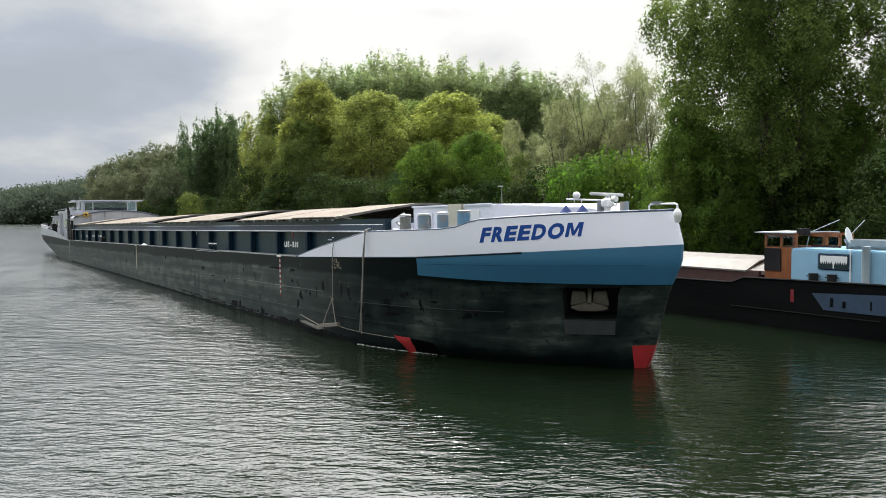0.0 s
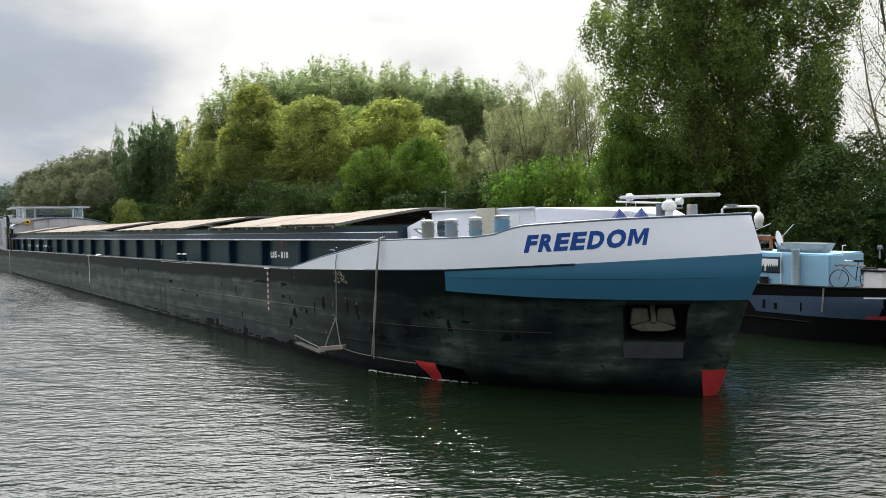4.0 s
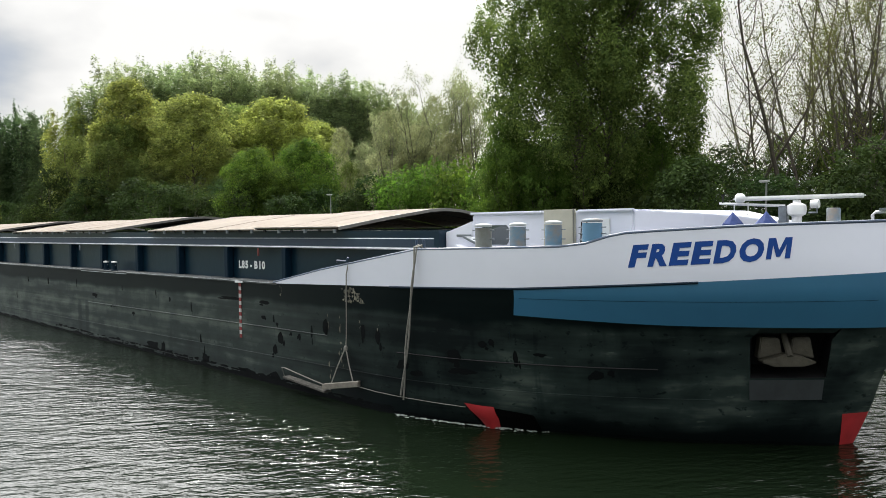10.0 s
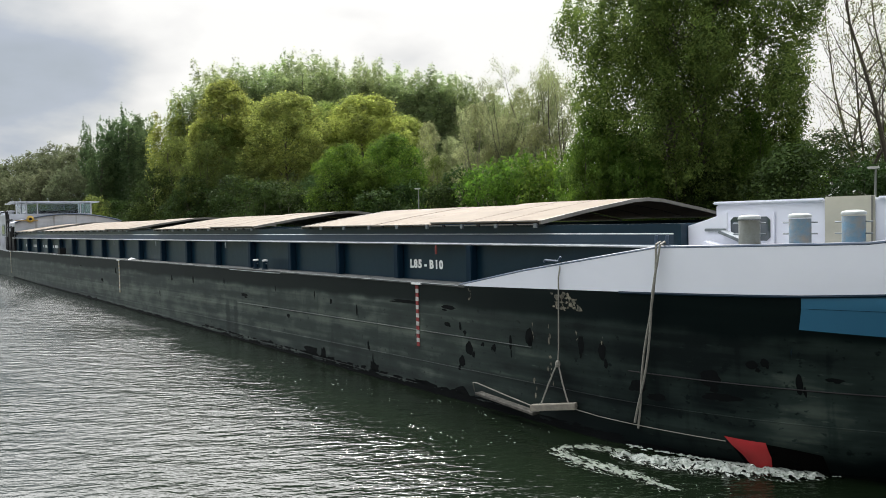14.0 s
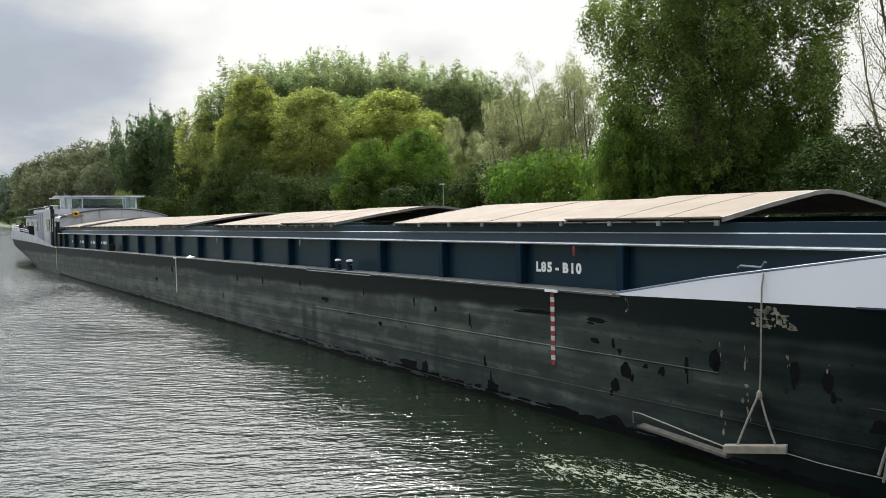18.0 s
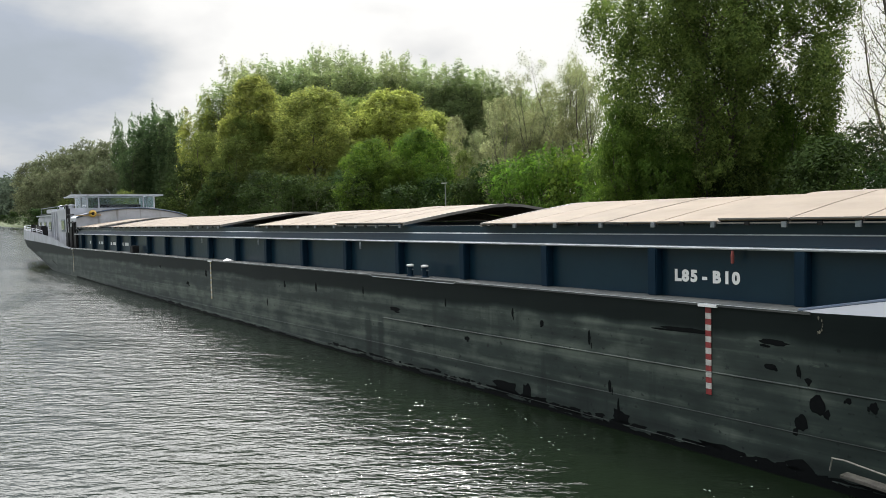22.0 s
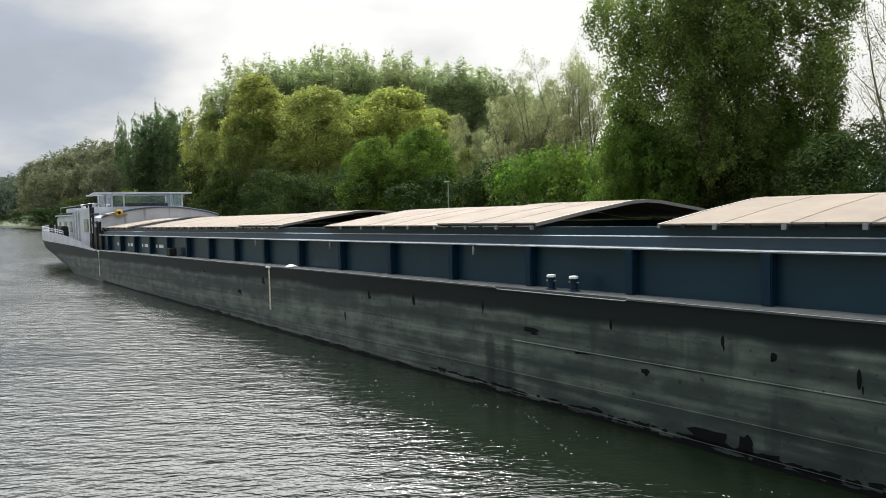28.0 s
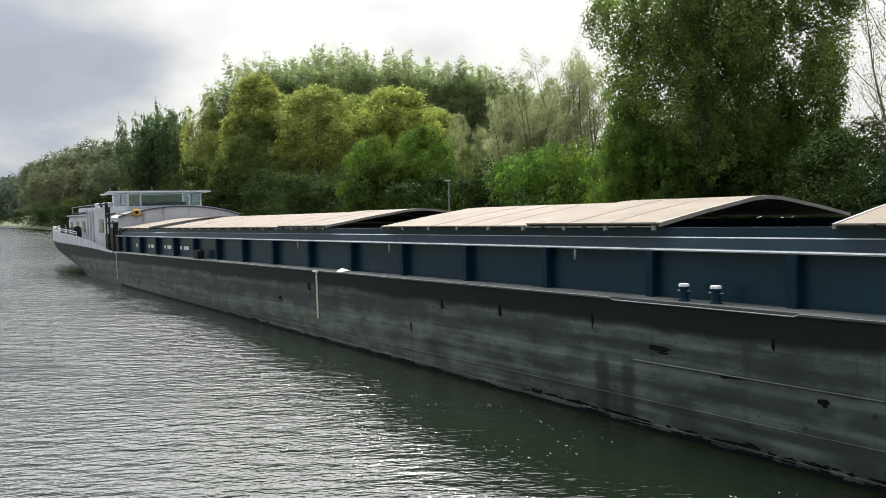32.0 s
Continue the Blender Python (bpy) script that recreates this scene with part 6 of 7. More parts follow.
def flecks(rng):
    x, y = rng.uniform(-11, 7), rng.uniform(-2.4, 1.6)
    if noise.noise(Vector((x * 0.45, y * 0.9, 9.0))) < 0.15:
        return None
    return (x, y, 0.0)


def froth(name, seed, path, cell, solid, lift, label, mat=FOAM):
    """A torn sheet of froth along a path of (x, y, half width): a fine mesh with holes and uneven height."""
    fine = []
    for (x0, y0, w0), (x1, y1, w1) in zip(path, path[1:]):
        n = max(2, int(math.hypot(x1 - x0, y1 - y0) / 0.05))
        fine += [(x0 + (x1 - x0) * k / n, y0 + (y1 - y0) * k / n, w0 + (w1 - w0) * k / n) for k in range(n)]
    fine = np.array(fine + [path[-1]])
    big = fine[:, 2].max()
    xs = np.arange(fine[:, 0].min() - big, fine[:, 0].max() + big, cell)
    ys = np.arange(fine[:, 1].min() - big, fine[:, 1].max() + big, cell)
    gx, gy = np.meshgrid(xs, ys)
    near = np.full(gx.shape, -9.0)
    for px, py, pw in fine:
        near = np.maximum(near, 1 - np.hypot(gx - px, gy - py) / pw)
    g = Geo()
    index = {}

    def vert(r, c):
        if (r, c) not in index:
            x, y, d = float(xs[c]), float(ys[r]), max(0.0, float(near[r, c]))
            q = noise.noise(Vector((x * 9, y * 9, seed)))
            z = 0.012 + lift * d * (0.5 + q)
            index[(r, c)] = len(g.v)
            g.v.append((x + 0.4 * cell * noise.noise(Vector((x * 40, y * 40, 1))), y + 0.4 * cell * noise.noise(Vector((x * 40, y * 40, 5))), max(0.008, z)))
        return index[(r, c)]
    for r, c in zip(*np.nonzero(near[:-1, :-1] > 0.0)):
        x, y, d = float(xs[c]), float(ys[r]), float(near[r, c])
        n1 = noise.fractal(Vector((x * 6.5, y * 10.5, seed)), 0.45, 2.2, 5)
        n2 = abs(noise.noise(Vector((x * 4.1 + 0.5 * n1, y * 6.6, seed + 3.0))))
        if n1 * 0.8 + (d - 1 + solid) * 1.5 > 0 or (n2 < 0.045 and d > 0.12):
            r, c = int(r), int(c)
            g.f.append((vert(r, c), vert(r, c + 1), vert(r + 1, c + 1), vert(r + 1, c)))
    return tagged(part(name, g, mat, None, smooth=True), label, "foam", kind="stuff")


WASH = froth("thruster_wash", 1, [(0.35, 0.05, 0.22), (0.0, -0.22, 0.40), (-0.5, -0.52, 0.50), (-1.1, -0.86, 0.50), (-1.8, -1.2, 0.40), (-2.4, -1.4, 0.16)], 0.012, 0.44, 0.11,
             "white churned water at the bow thruster")
SWIRL = froth("foam_swirl", 2, [(1.9, -0.05, 0.10), (0.9, 0.0, 0.30), (0.1, -0.12, 0.32), (-0.5, 0.0, 0.24), (-0.62, 0.28, 0.2), (-0.3, 0.68, 0.24), (0.2, 0.85, 0.24), (0.65, 0.70, 0.12)], 0.014, 0.32, 0.04,
              "curved white foam line on the water", material("foam_loose", (0.27, 0.30, 0.26), 0.75, 0.0, (0.08, 0.10, 0.075), 14, 1.0, 0.4, 40, spec=0.1))
STREAKS = froth("foam_streaks", 3, [(1.9, 0.7, 0.5), (0.9, 0.3, 0.8), (-0.2, 0.0, 0.9), (-1.0, -0.4, 0.7)], 0.016, 0.018, 0.003, "thin fading foam streaks on the water",
                material("foam_thin", (0.17, 0.20, 0.15), 0.7, 0.0, (0.06, 0.08, 0.05), 12, 1.0, 0.3, 40, spec=0.2))
FLECKS = foam("foam_flecks", 4, 260, flecks, 0.010, 0.05, "scattered foam flecks on the water")


def bow_ripple():
    rng = np.random.default_rng(6)
    g = Geo()
    for _ in range(150):
        x = 75.4 + 3.6 * rng.beta(1.6, 1.4)
        p = skin(x, -0.0164 * x + 0.02, 0.04 + abs(rng.normal(0, 0.05)))
        s = rng.uniform(0.01, 0.03)
        g.add([(p[0] - s * 2, p[1], p[2]), (p[0], p[1] - s, p[2]), (p[0] + s * 2, p[1], p[2]), (p[0], p[1] + s, p[2] + s * 0.7)], [(0, 1, 3), (1, 2, 3)])
    tagged(part("bow_ripple", g, FOAM, BARGE, "thin white ripple along the hull"), kind="stuff")


bow_ripple()


# ---- trees ----
def cloud(rng, n, centres, spread):
    """n points gathered round centres."""
    pick = rng.integers(0, len(centres), n)
    return centres[pick] + rng.normal(0, 1, (n, 3)) * np.asarray(spread)


def unit(a):
    return a / (np.linalg.norm(a, axis=1)[:, None] + 1e-9)


def leaf_mesh(name, pts, size, mat, rng, facing=None):
    """Many small pointed leaf clumps, each a triangle that roughly faces out of its tuft; size is half its length."""
    n = len(pts)
    face = unit(rng.normal(0, 1, (n, 3)) * (0.45 if facing is not None else 1.0) + (unit(facing) if facing is not None else 0))
    a = unit(np.cross(face, rng.normal(0, 1, (n, 3))))
    b = np.cross(face, a)
    s = size * rng.uniform(0.55, 1.40, (n, 1))
    v = np.stack([pts - b * s, pts + a * s * 0.68 + b * s * 0.55, pts - a * s * 0.68 + b * s * 0.85], 1).reshape(-1, 3)
    me = bpy.data.meshes.new(name)
    me.vertices.add(3 * n)
    me.vertices.foreach_set("co", v.astype(np.float32).ravel())
    me.loops.add(3 * n)
    me.loops.foreach_set("vertex_index", np.arange(3 * n, dtype=np.int32))
    me.polygons.add(n)
    me.polygons.foreach_set("loop_start", np.arange(0, 3 * n, 3, dtype=np.int32))
    me.update(calc_edges=True)
    me.materials.append(mat)
    return me


TOPS = {}     # height of each kind of tree, by its thing


def crown(t, rng, pts, out, leaf, leaf_mat):
    keep = pts[:, 2] > 0.1
    pts, out = pts[keep], out[keep]
    TOPS[t] = float(np.quantile(pts[:, 2], 0.992))
    part("crown", leaf_mesh("crown", pts, leaf, leaf_mat, rng, out), None, t, "leafy crown")


def billows(rng, cen, rad, leaves, tufts, loose):
    """Leaf places and facings on the outer skin of many overlapping billows; the leaves gather in tufts, and few hang inside."""
    n = len(cen)
    size = rad[:, 0] * rad[:, 2]
    blob = rng.choice(n, n * tufts, p=size / size.sum())
    d = unit(rng.normal(0, 1, (n * tufts, 3)) + np.array((0, 0, 0.22)))
    at = cen[blob] + d * rad[blob] * rng.uniform(0.72, 1.10, (n * tufts, 1))
    pick = rng.integers(0, n * tufts, int(leaves * 1.5))
    pts = at[pick] + rng.normal(0, 1, (len(pick), 3)) * rad[blob[pick]] * loose
    out = d[pick] * 0.8 + np.array((0, 0, 0.35))
    deep = np.full(len(pts), 9.0)
    for c, r in zip(cen, rad):
        deep = np.minimum(deep, (((pts - c) / r) ** 2).sum(1))
    keep = (deep > 0.42) | (rng.uniform(0, 1, len(pts)) < 0.18)
    return pts[keep][:leaves], out[keep][:leaves]


def envelope(shape, rng, height, radius, base, blobs, lump):
    """The billows that make up a crown: centres and half axes."""
    if shape == "spires":
        # poplar: several upright leaders, each a feathered spire of shrinking billows
        k = 11
        ang, far = rng.uniform(0, 6.283, k), radius * 0.8 * np.sqrt(rng.uniform(0.02, 1, k))
        high = rng.uniform(0.86, 1.0, k)
        high[0] = 1.0
        cen, rad = [], []
        for i in range(blobs):
            j = i % k
            h = ((i // k) + rng.uniform(0.2, 0.8)) / math.ceil(blobs / k)
            r = radius * lump * min(1.0, 0.36 + 2.4 * (1.0 - h)) * rng.uniform(0.8, 1.2)
            wide = 0.55 + 0.45 * h
            off = radius * 0.22 * (1 - h)
            cen.append((far[j] * math.cos(ang[j]) * wide + rng.normal(0, off), far[j] * math.sin(ang[j]) * wide + rng.normal(0, off), base + (height * high[j] - base) * (0.04 + 0.93 * h)))
            rad.append((r, r, max(r * 1.9, 0.05 * (height - base))))
        return np.array(cen), np.array(rad)
    h = rng.uniform(0, 1, blobs)
    ang = rng.uniform(0, 6.283, blobs)
    if shape == "column":        # broad upright poplar, open at the edges
        prof = np.clip((1.06 - h) * 2.4, 0, 1) ** 0.55 * np.clip(0.62 + h * 1.6, 0, 1)
        rr = radius * prof * rng.uniform(0.10, 1, blobs) ** 0.55 * (1 + 0.12 * np.sin(ang * 3 + 1.0) + 0.10 * np.sin(5 * ang + 9 * h))
        r = radius * lump * rng.uniform(0.6, 1.25, blobs)
        tall = 1.55
    elif shape == "tall":
        prof = np.sin(np.pi * np.clip(h * 0.74 + 0.20, 0, 1)) ** 0.7
        rr = radius * prof * rng.uniform(0.25, 1, blobs) ** 0.45 * 0.82
        r = radius * lump * rng.uniform(0.7, 1.3, blobs)
        tall = 1.1
    else:                        # a round dome
        h = h ** 0.8
        prof = np.sqrt(np.clip(1 - np.abs(h * 1.55 - 0.55) ** 2.6, 0.04, 1))
        rr = radius * prof * rng.uniform(0.25, 1, blobs) ** 0.35 * 0.88
        r = radius * lump * rng.uniform(0.55, 1.6, blobs)
        tall = 0.9
    cen = np.stack([rr * np.cos(ang), rr * np.sin(ang), base + r * 0.5 + (height - base - r * tall - r * 0.5) * h], 1)
    return cen, np.stack([r, r, r * tall], 1)


def make_tree(seed, height, radius, base, leaf_mat, leaf, leaves, shape="round", blobs=40, lump=0.30, tufts=26, loose=0.16, stems=1, bark=None, limbs=40,
              fine=0, label="", name="tree"):
    """A tree at the origin: tapered stems with limbs, and a crown of billows of small leaves."""
    rng = np.random.default_rng(seed)
    t = tagged(new(name), label, name)
    cen, rad = envelope(shape, rng, height, radius, base, blobs, lump)
    g = Geo()
    r0 = 0.013 * height
    feet = []
    for s in range(stems):
        a = 2 * np.pi * s / max(stems, 1) + rng.uniform(0, 1)
        f = Vector((0.25 * stems ** 0.5 * math.cos(a), 0.25 * stems ** 0.5 * math.sin(a), -0.5)) if stems > 1 else Vector((0, 0, -0.5))
        lean = Vector((radius * 0.45 * math.cos(a), radius * 0.45 * math.sin(a), 0)) if stems > 1 else Vector((rng.normal(0, 0.02 * height), rng.normal(0, 0.02 * height), 0))
        path = []
        for k in range(7):
            q = k / 6
            path.append(f + lean * q ** 1.3 + Vector((rng.normal(0, 0.008 * height) * (k > 0), rng.normal(0, 0.008 * height) * (k > 0), height * 0.90 * q)))
        g.tube(path, [r0 / stems ** 0.4 * (1 - 0.93 * k / 6) for k in range(7)], 7)
        feet.append(path)
    for i in rng.permutation(blobs)[:limbs]:
        c = Vector(cen[i])
        path = feet[int(rng.integers(0, stems))]
        q = min(0.9, max(0.12, (c.z - 0.6 * (Vector((c.x, c.y, 0)).length) - 0.5) / height))
        k = q * 6
        j = int(k)
        p = path[j].lerp(path[min(j + 1, 6)], k - j)
        mid = p.lerp(c, 0.5) + Vector((rng.normal(0, 0.25), rng.normal(0, 0.25), 0.03 * height * rng.uniform(-0.6, 0.6)))
        w = r0 * (1 - q) * 0.30 + 0.012
        g.tube([p, mid, c], [w, w * 0.6, w * 0.2], 5, False)
        for _ in range(fine):
            d = Vector(rng.normal(0, 1, 3)); d.z = abs(d.z) * 1.3
            s0 = mid.lerp(c, rng.uniform(0.1, 1))
            e = s0 + d * height * 0.05
            g.tube([s0, s0.lerp(e, 0.5) + Vector(rng.normal(0, 0.08, 3)), e], [0.02, 0.013, 0.004], 3, False)
    part("trunk", g, bark or BARK, t, "trunk and branching limbs")
    pts, out = billows(rng, cen, rad, leaves, tufts, loose)
    crown(t, rng, pts, out, leaf, leaf_mat)
    return t


def make_branchy(seed, height, stems, lean, leaf_mat, leaf, leaves, bark, boughs=10, twigs=6, tuft=0.30, low=0.22, label=""):
    """A slender tree whose branches show: curved stems, boughs that turn upwards, twigs with sparse young leaves."""
    rng = np.random.default_rng(seed)
    t = tagged(new("tree"), label, "tree")
    g = Geo()
    tips = []

    def limb(p, d, length, r, n, bend, sides):
        path, rs = [p], [r]
        for k in range(n):
            d = (d + Vector(rng.normal(0, bend, 3)) + Vector((0, 0, bend * 0.9))).normalized()
            p = p + d * length / n
            path.append(p)
            rs.append(r * (1 - 0.9 * (k + 1) / n))
        g.tube(path, rs, sides, False)
        return path

    for s in range(stems):
        a = 6.283 * s / stems + rng.uniform(-0.5, 0.5)
        out = Vector((math.cos(a), math.sin(a), 0))
        hs = height * rng.uniform(0.8, 1.0)
        path = limb(out * 0.35 + Vector((0, 0, -0.4)), (Vector((0, 0, 1)) + out * lean * rng.uniform(0.4, 1.1)).normalized(), hs * 1.03, 0.0075 * height * rng.uniform(0.8, 1.2), 9, 0.12, 6)
        for b in range(boughs):
            q = low + (0.97 - low) * (b + rng.uniform(0, 1)) / boughs
            k = q * 9
            j = min(int(k), 8)
            p = path[j].lerp(path[j + 1], k - j)
            w = rng.uniform(0, 6.283)
            d = Vector((math.cos(w), math.sin(w), rng.uniform(0.55, 1.5))).normalized()
            ln = height * (0.30 * (1 - q) + 0.07) * rng.uniform(0.7, 1.25)
            bp = limb(p, d, ln, 0.0026 * height * (1.15 - q) + 0.012, 4, 0.15, 4)
            tips.append(bp[-1])
            for _ in range(twigs):
                i = int(rng.integers(1, 4))
                p2 = bp[i].lerp(bp[i + 1], rng.uniform(0, 1))
                d2 = (Vector(rng.normal(0, 1, 3)) + Vector((0, 0, 0.8)) + d * 0.6).normalized()
                tp = limb(p2, d2, ln * rng.uniform(0.25, 0.5), 0.011, 2, 0.2, 3)
                tips += [tp[1], tp[2]]
    part("trunk", g, bark, t, "slender stems and fine branches")
    cen = np.array([tuple(p) for p in tips])
    pick = rng.integers(0, len(cen), leaves)
    off = unit(rng.normal(0, 1, (leaves, 3))) * rng.uniform(0, 1, (leaves, 1)) ** 0.5 * 1.6 * tuft
    crown(t, rng, cen[pick] + off, off + np.array((0, 0, 0.3 * tuft)), leaf, leaf_mat)
    return t


LEAF_POPLAR = leaf_material("leaf_poplar", (0.040, 0.074, 0.022), (0.124, 0.178, 0.050), 0.45)
LEAF_YELLOW = leaf_material("leaf_yellow_green", (0.118, 0.150, 0.044), (0.262, 0.298, 0.084), 0.5)
LEAF_GOLD = leaf_material("leaf_gold", (0.108, 0.132, 0.042), (0.262, 0.272, 0.080), 0.5)
LEAF_GREENGOLD = leaf_material("leaf_green_gold", (0.096, 0.132, 0.042), (0.232, 0.275, 0.084), 0.48)
# distance haze is put into the colours of the next three leaves
LEAF_FAR_HAZE = leaf_material("leaf_far_haze", (0.040, 0.056, 0.040), (0.068, 0.086, 0.060), 0.35)
LEAF_BLUE = leaf_material("leaf_blue_green", (0.044, 0.074, 0.035), (0.106, 0.146, 0.066), 0.42)
LEAF_HAZY = leaf_material("leaf_hazy", (0.125, 0.165, 0.082), (0.232, 0.272, 0.130), 0.48)
LEAF_DARK = leaf_material("leaf_dark", (0.026, 0.056, 0.012), (0.112, 0.168, 0.032), 0.43)
LEAF_PALE = leaf_material("leaf_pale", (0.135, 0.155, 0.080), (0.205, 0.220, 0.115), 0.5)
# the deep shade under the trees is put into this leaf colour
LEAF_SHADED = leaf_material("leaf_shaded", (0.017, 0.033, 0.010), (0.040, 0.066, 0.018), 0.22)
LEAF_BRIGHT = leaf_material("leaf_bright", (0.042, 0.078, 0.015), (0.088, 0.136, 0.028), 0.44)
LEAF_OLIVE = leaf_material("leaf_olive", (0.048, 0.070, 0.021), (0.112, 0.142, 0.042), 0.46)
# colour raised for distance haze as well
LEAF_DULL = leaf_material("leaf_dull", (0.076, 0.090, 0.054), (0.124, 0.138, 0.078), 0.42)
LEAF_YOUNG = leaf_material("leaf_young", (0.078, 0.090, 0.028), (0.120, 0.126, 0.042), 0.45)


def scaled(left, reach, s=1.0, sz=None, turn=0.0, z=0.9):
    return ring_pose(left, reach, z, turn) @ Matrix.Diagonal((s, s, sz or s, 1))


def spread_out(kinds, rows, rnd, group=""):
    """Puts the first trees of a kind and copies of them at (degrees left, reach, width, elevation of the top in degrees)."""
    for i, (az, r, s, el) in reversed(list(enumerate(rows))):
        kind = kinds[i % len(kinds)]
        sz = (EYE[2] - 0.9 + r * math.tan(radians(el))) / TOPS[kind]
        m = scaled(az, r, s, sz, rnd.uniform(0, 360))
        if group:
            tagged(kind, group=group)
        if i < len(kinds):
            kind.matrix_basis = m
        else:
            copy_thing(kind, m)


ROW_TOPS = [(43.5, 7.6), (45.9, 8.6), (47.6, 9.1), (48.4, 9.9), (49.3, 10.1), (51, 10.1), (52.6, 10.1), (53.5, 10.45), (55.2, 10.85), (56.7, 10.45), (57.3, 9.9), (57.8, 10.9), (59.4, 11.2),
            (61.2, 11.0), (62.6, 10.4), (63.2, 10.1), (64.7, 10.45), (66.2, 10.3), (66.9, 9.8), (67.6, 8.7), (68.2, 7.7), (70, 7.1)]


def plant():
    rnd = random.Random(11)
    big = make_tree(3, 28, 7.0, 0.8, LEAF_POPLAR, 0.095, 290000, "column", 330, 0.145, 26, 0.22, 3, BARK, 120, fine=0, label="tall dense green poplar with several stems")
    big.matrix_basis = scaled(32.0, 53, 1.0, 1.0)
    col = [make_tree(20 + k, 33.0, 3.5, 4, LEAF_HAZY, 0.14, 30000, "spires", 154, 0.33, 15, 0.28, 1, BARK, 40, label="tall light green poplar, distance haze put into its leaves") for k in range(4)]
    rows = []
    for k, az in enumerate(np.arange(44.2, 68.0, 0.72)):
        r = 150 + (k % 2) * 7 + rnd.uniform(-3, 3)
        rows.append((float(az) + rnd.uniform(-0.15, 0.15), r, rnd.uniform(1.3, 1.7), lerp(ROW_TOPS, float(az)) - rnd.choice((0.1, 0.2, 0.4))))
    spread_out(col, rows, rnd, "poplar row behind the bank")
    edge = [make_tree(26, 26, 3.2, 2, LEAF_YELLOW, 0.15, 19000, "spires", 132, 0.30, 16, 0.26, 1, BARK, 40, label="yellow-green poplar at the end of the row")]
    spread_out(edge, [(68.2, 146, 1.2, 7.7), (69.7, 150, 1.1, 6.9), (67.4, 140, 0.9, 6.2), (69.0, 142, 1.0, 5.2)], rnd)
    yel = [make_tree(30 + k, 22, 6.0, 1.5, (LEAF_GREENGOLD, LEAF_YELLOW)[k], 0.145, 56000, "round", 260, 0.14, 15, 0.30, 1, BARK, 22, label="round yellow-green tree in spring leaf") for k in range(2)]
    spread_out(yel, [(61.1, 112, 1.18, 8.5), (55.3, 116, 1.35, 8.4), (58.0, 126, 0.9, 7.9), (52.4, 122, 0.9, 6.9), (65.9, 116, 0.75, 6.6)], rnd)
    high = [make_tree(34, 24, 4.4, 1.5, LEAF_GOLD, 0.145, 46000, "round", 240, 0.15, 15, 0.30, 1, BARK, 18, label="tall oval tree with golden spring leaves")]
    spread_out(high, [(65.5, 118, 1.25, 9.3), (63.2, 128, 1.0, 7.8)], rnd)
    olive = [make_tree(40 + k, 20, 5.6, 0.6, LEAF_OLIVE, 0.15, 17000, "round", 120, 0.17, 14, 0.24, 2, BARK, 40, label="olive green broadleaf tree on the bank") for k in range(2)]
    spread_out(olive, [(67.0, 112, 0.7, 5.0), (63.5, 108, 0.7, 3.3), (58.9, 106, 0.7, 3.1), (50.9, 100, 0.45, 4.8), (64.9, 110, 0.6, 3.8), (52.2, 104, 0.45, 4.6), (49.9, 92, 0.4, 4.0), (68.9, 128, 0.7, 5.4), (15.2, 61, 0.42, 7.2), (18.6, 62, 0.36, 5.6), (11.6, 61, 0.45, 7.8)], rnd)
    dull = [make_tree(44 + k, 17, 6.0, 0.4, LEAF_DULL, 0.20, 13000, "round", 120, 0.17, 14, 0.24, 2, BARK, 30, label="brownish olive tree in first leaf") for k in range(2)]
    spread_out(dull, [(75.4, 196, 1.1, 4.6), (76.5, 206, 1.2, 4.6), (77.7, 212, 1.2, 4.1), (78.9, 220, 1.1, 3.8), (80.0, 236, 1.0, 3.2), (75.9, 180, 0.8, 3.2), (77.2, 190, 0.8, 3.0), (78.4, 196, 0.8, 2.8), (79.6, 204, 0.8, 2.4)], rnd)
    lobe = [make_tree(50 + k, 12.5, 4.6, 0.1, LEAF_DARK, 0.105, 42000, "round", 130, 0.18, 20, 0.22, 3, BARK, 40, label="dense dark green broadleaf tree") for k in range(2)]
    spread_out(lobe, [(53.3, 80, 0.86, 5.5), (57.0, 79, 0.84, 4.8), (55.2, 77, 0.6, 3.6)], rnd)
    dark = [make_tree(54 + k, 12.5, 5.2, 0.1, LEAF_SHADED, 0.16, 12000, "round", 44, 0.27, 24, 0.17, 3, BARK, 30, label="tree among the bushes, its green darkened for shade") for k in range(2)]
    # trees at 27 to 36 degrees are added to block the backlight
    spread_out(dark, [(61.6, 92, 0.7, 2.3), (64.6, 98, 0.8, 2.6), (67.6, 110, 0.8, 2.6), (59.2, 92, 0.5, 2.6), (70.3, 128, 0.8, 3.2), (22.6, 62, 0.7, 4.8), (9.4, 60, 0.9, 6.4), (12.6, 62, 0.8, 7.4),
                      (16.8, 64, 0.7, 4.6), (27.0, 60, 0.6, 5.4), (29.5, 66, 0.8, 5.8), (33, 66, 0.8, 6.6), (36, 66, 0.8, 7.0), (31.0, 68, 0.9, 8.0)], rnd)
    slim = [make_tree(57 + k, 24, 3.4, 0.5, LEAF_BLUE, 0.17, 18000, "spires", 132, 0.30, 16, 0.26, 1, BARK, 40, label="upright dark green poplar in full leaf") for k in range(2)]
    spread_out(slim, [(70.9, 172, 1.2, 6.6), (72.1, 176, 1.3, 6.9), (73.3, 180, 1.2, 6.3), (74.5, 188, 0.9, 5.9), (71.5, 184, 1.2, 6.6), (72.8, 188, 1.3, 6.0), (73.9, 176, 0.9, 4.6)], rnd)
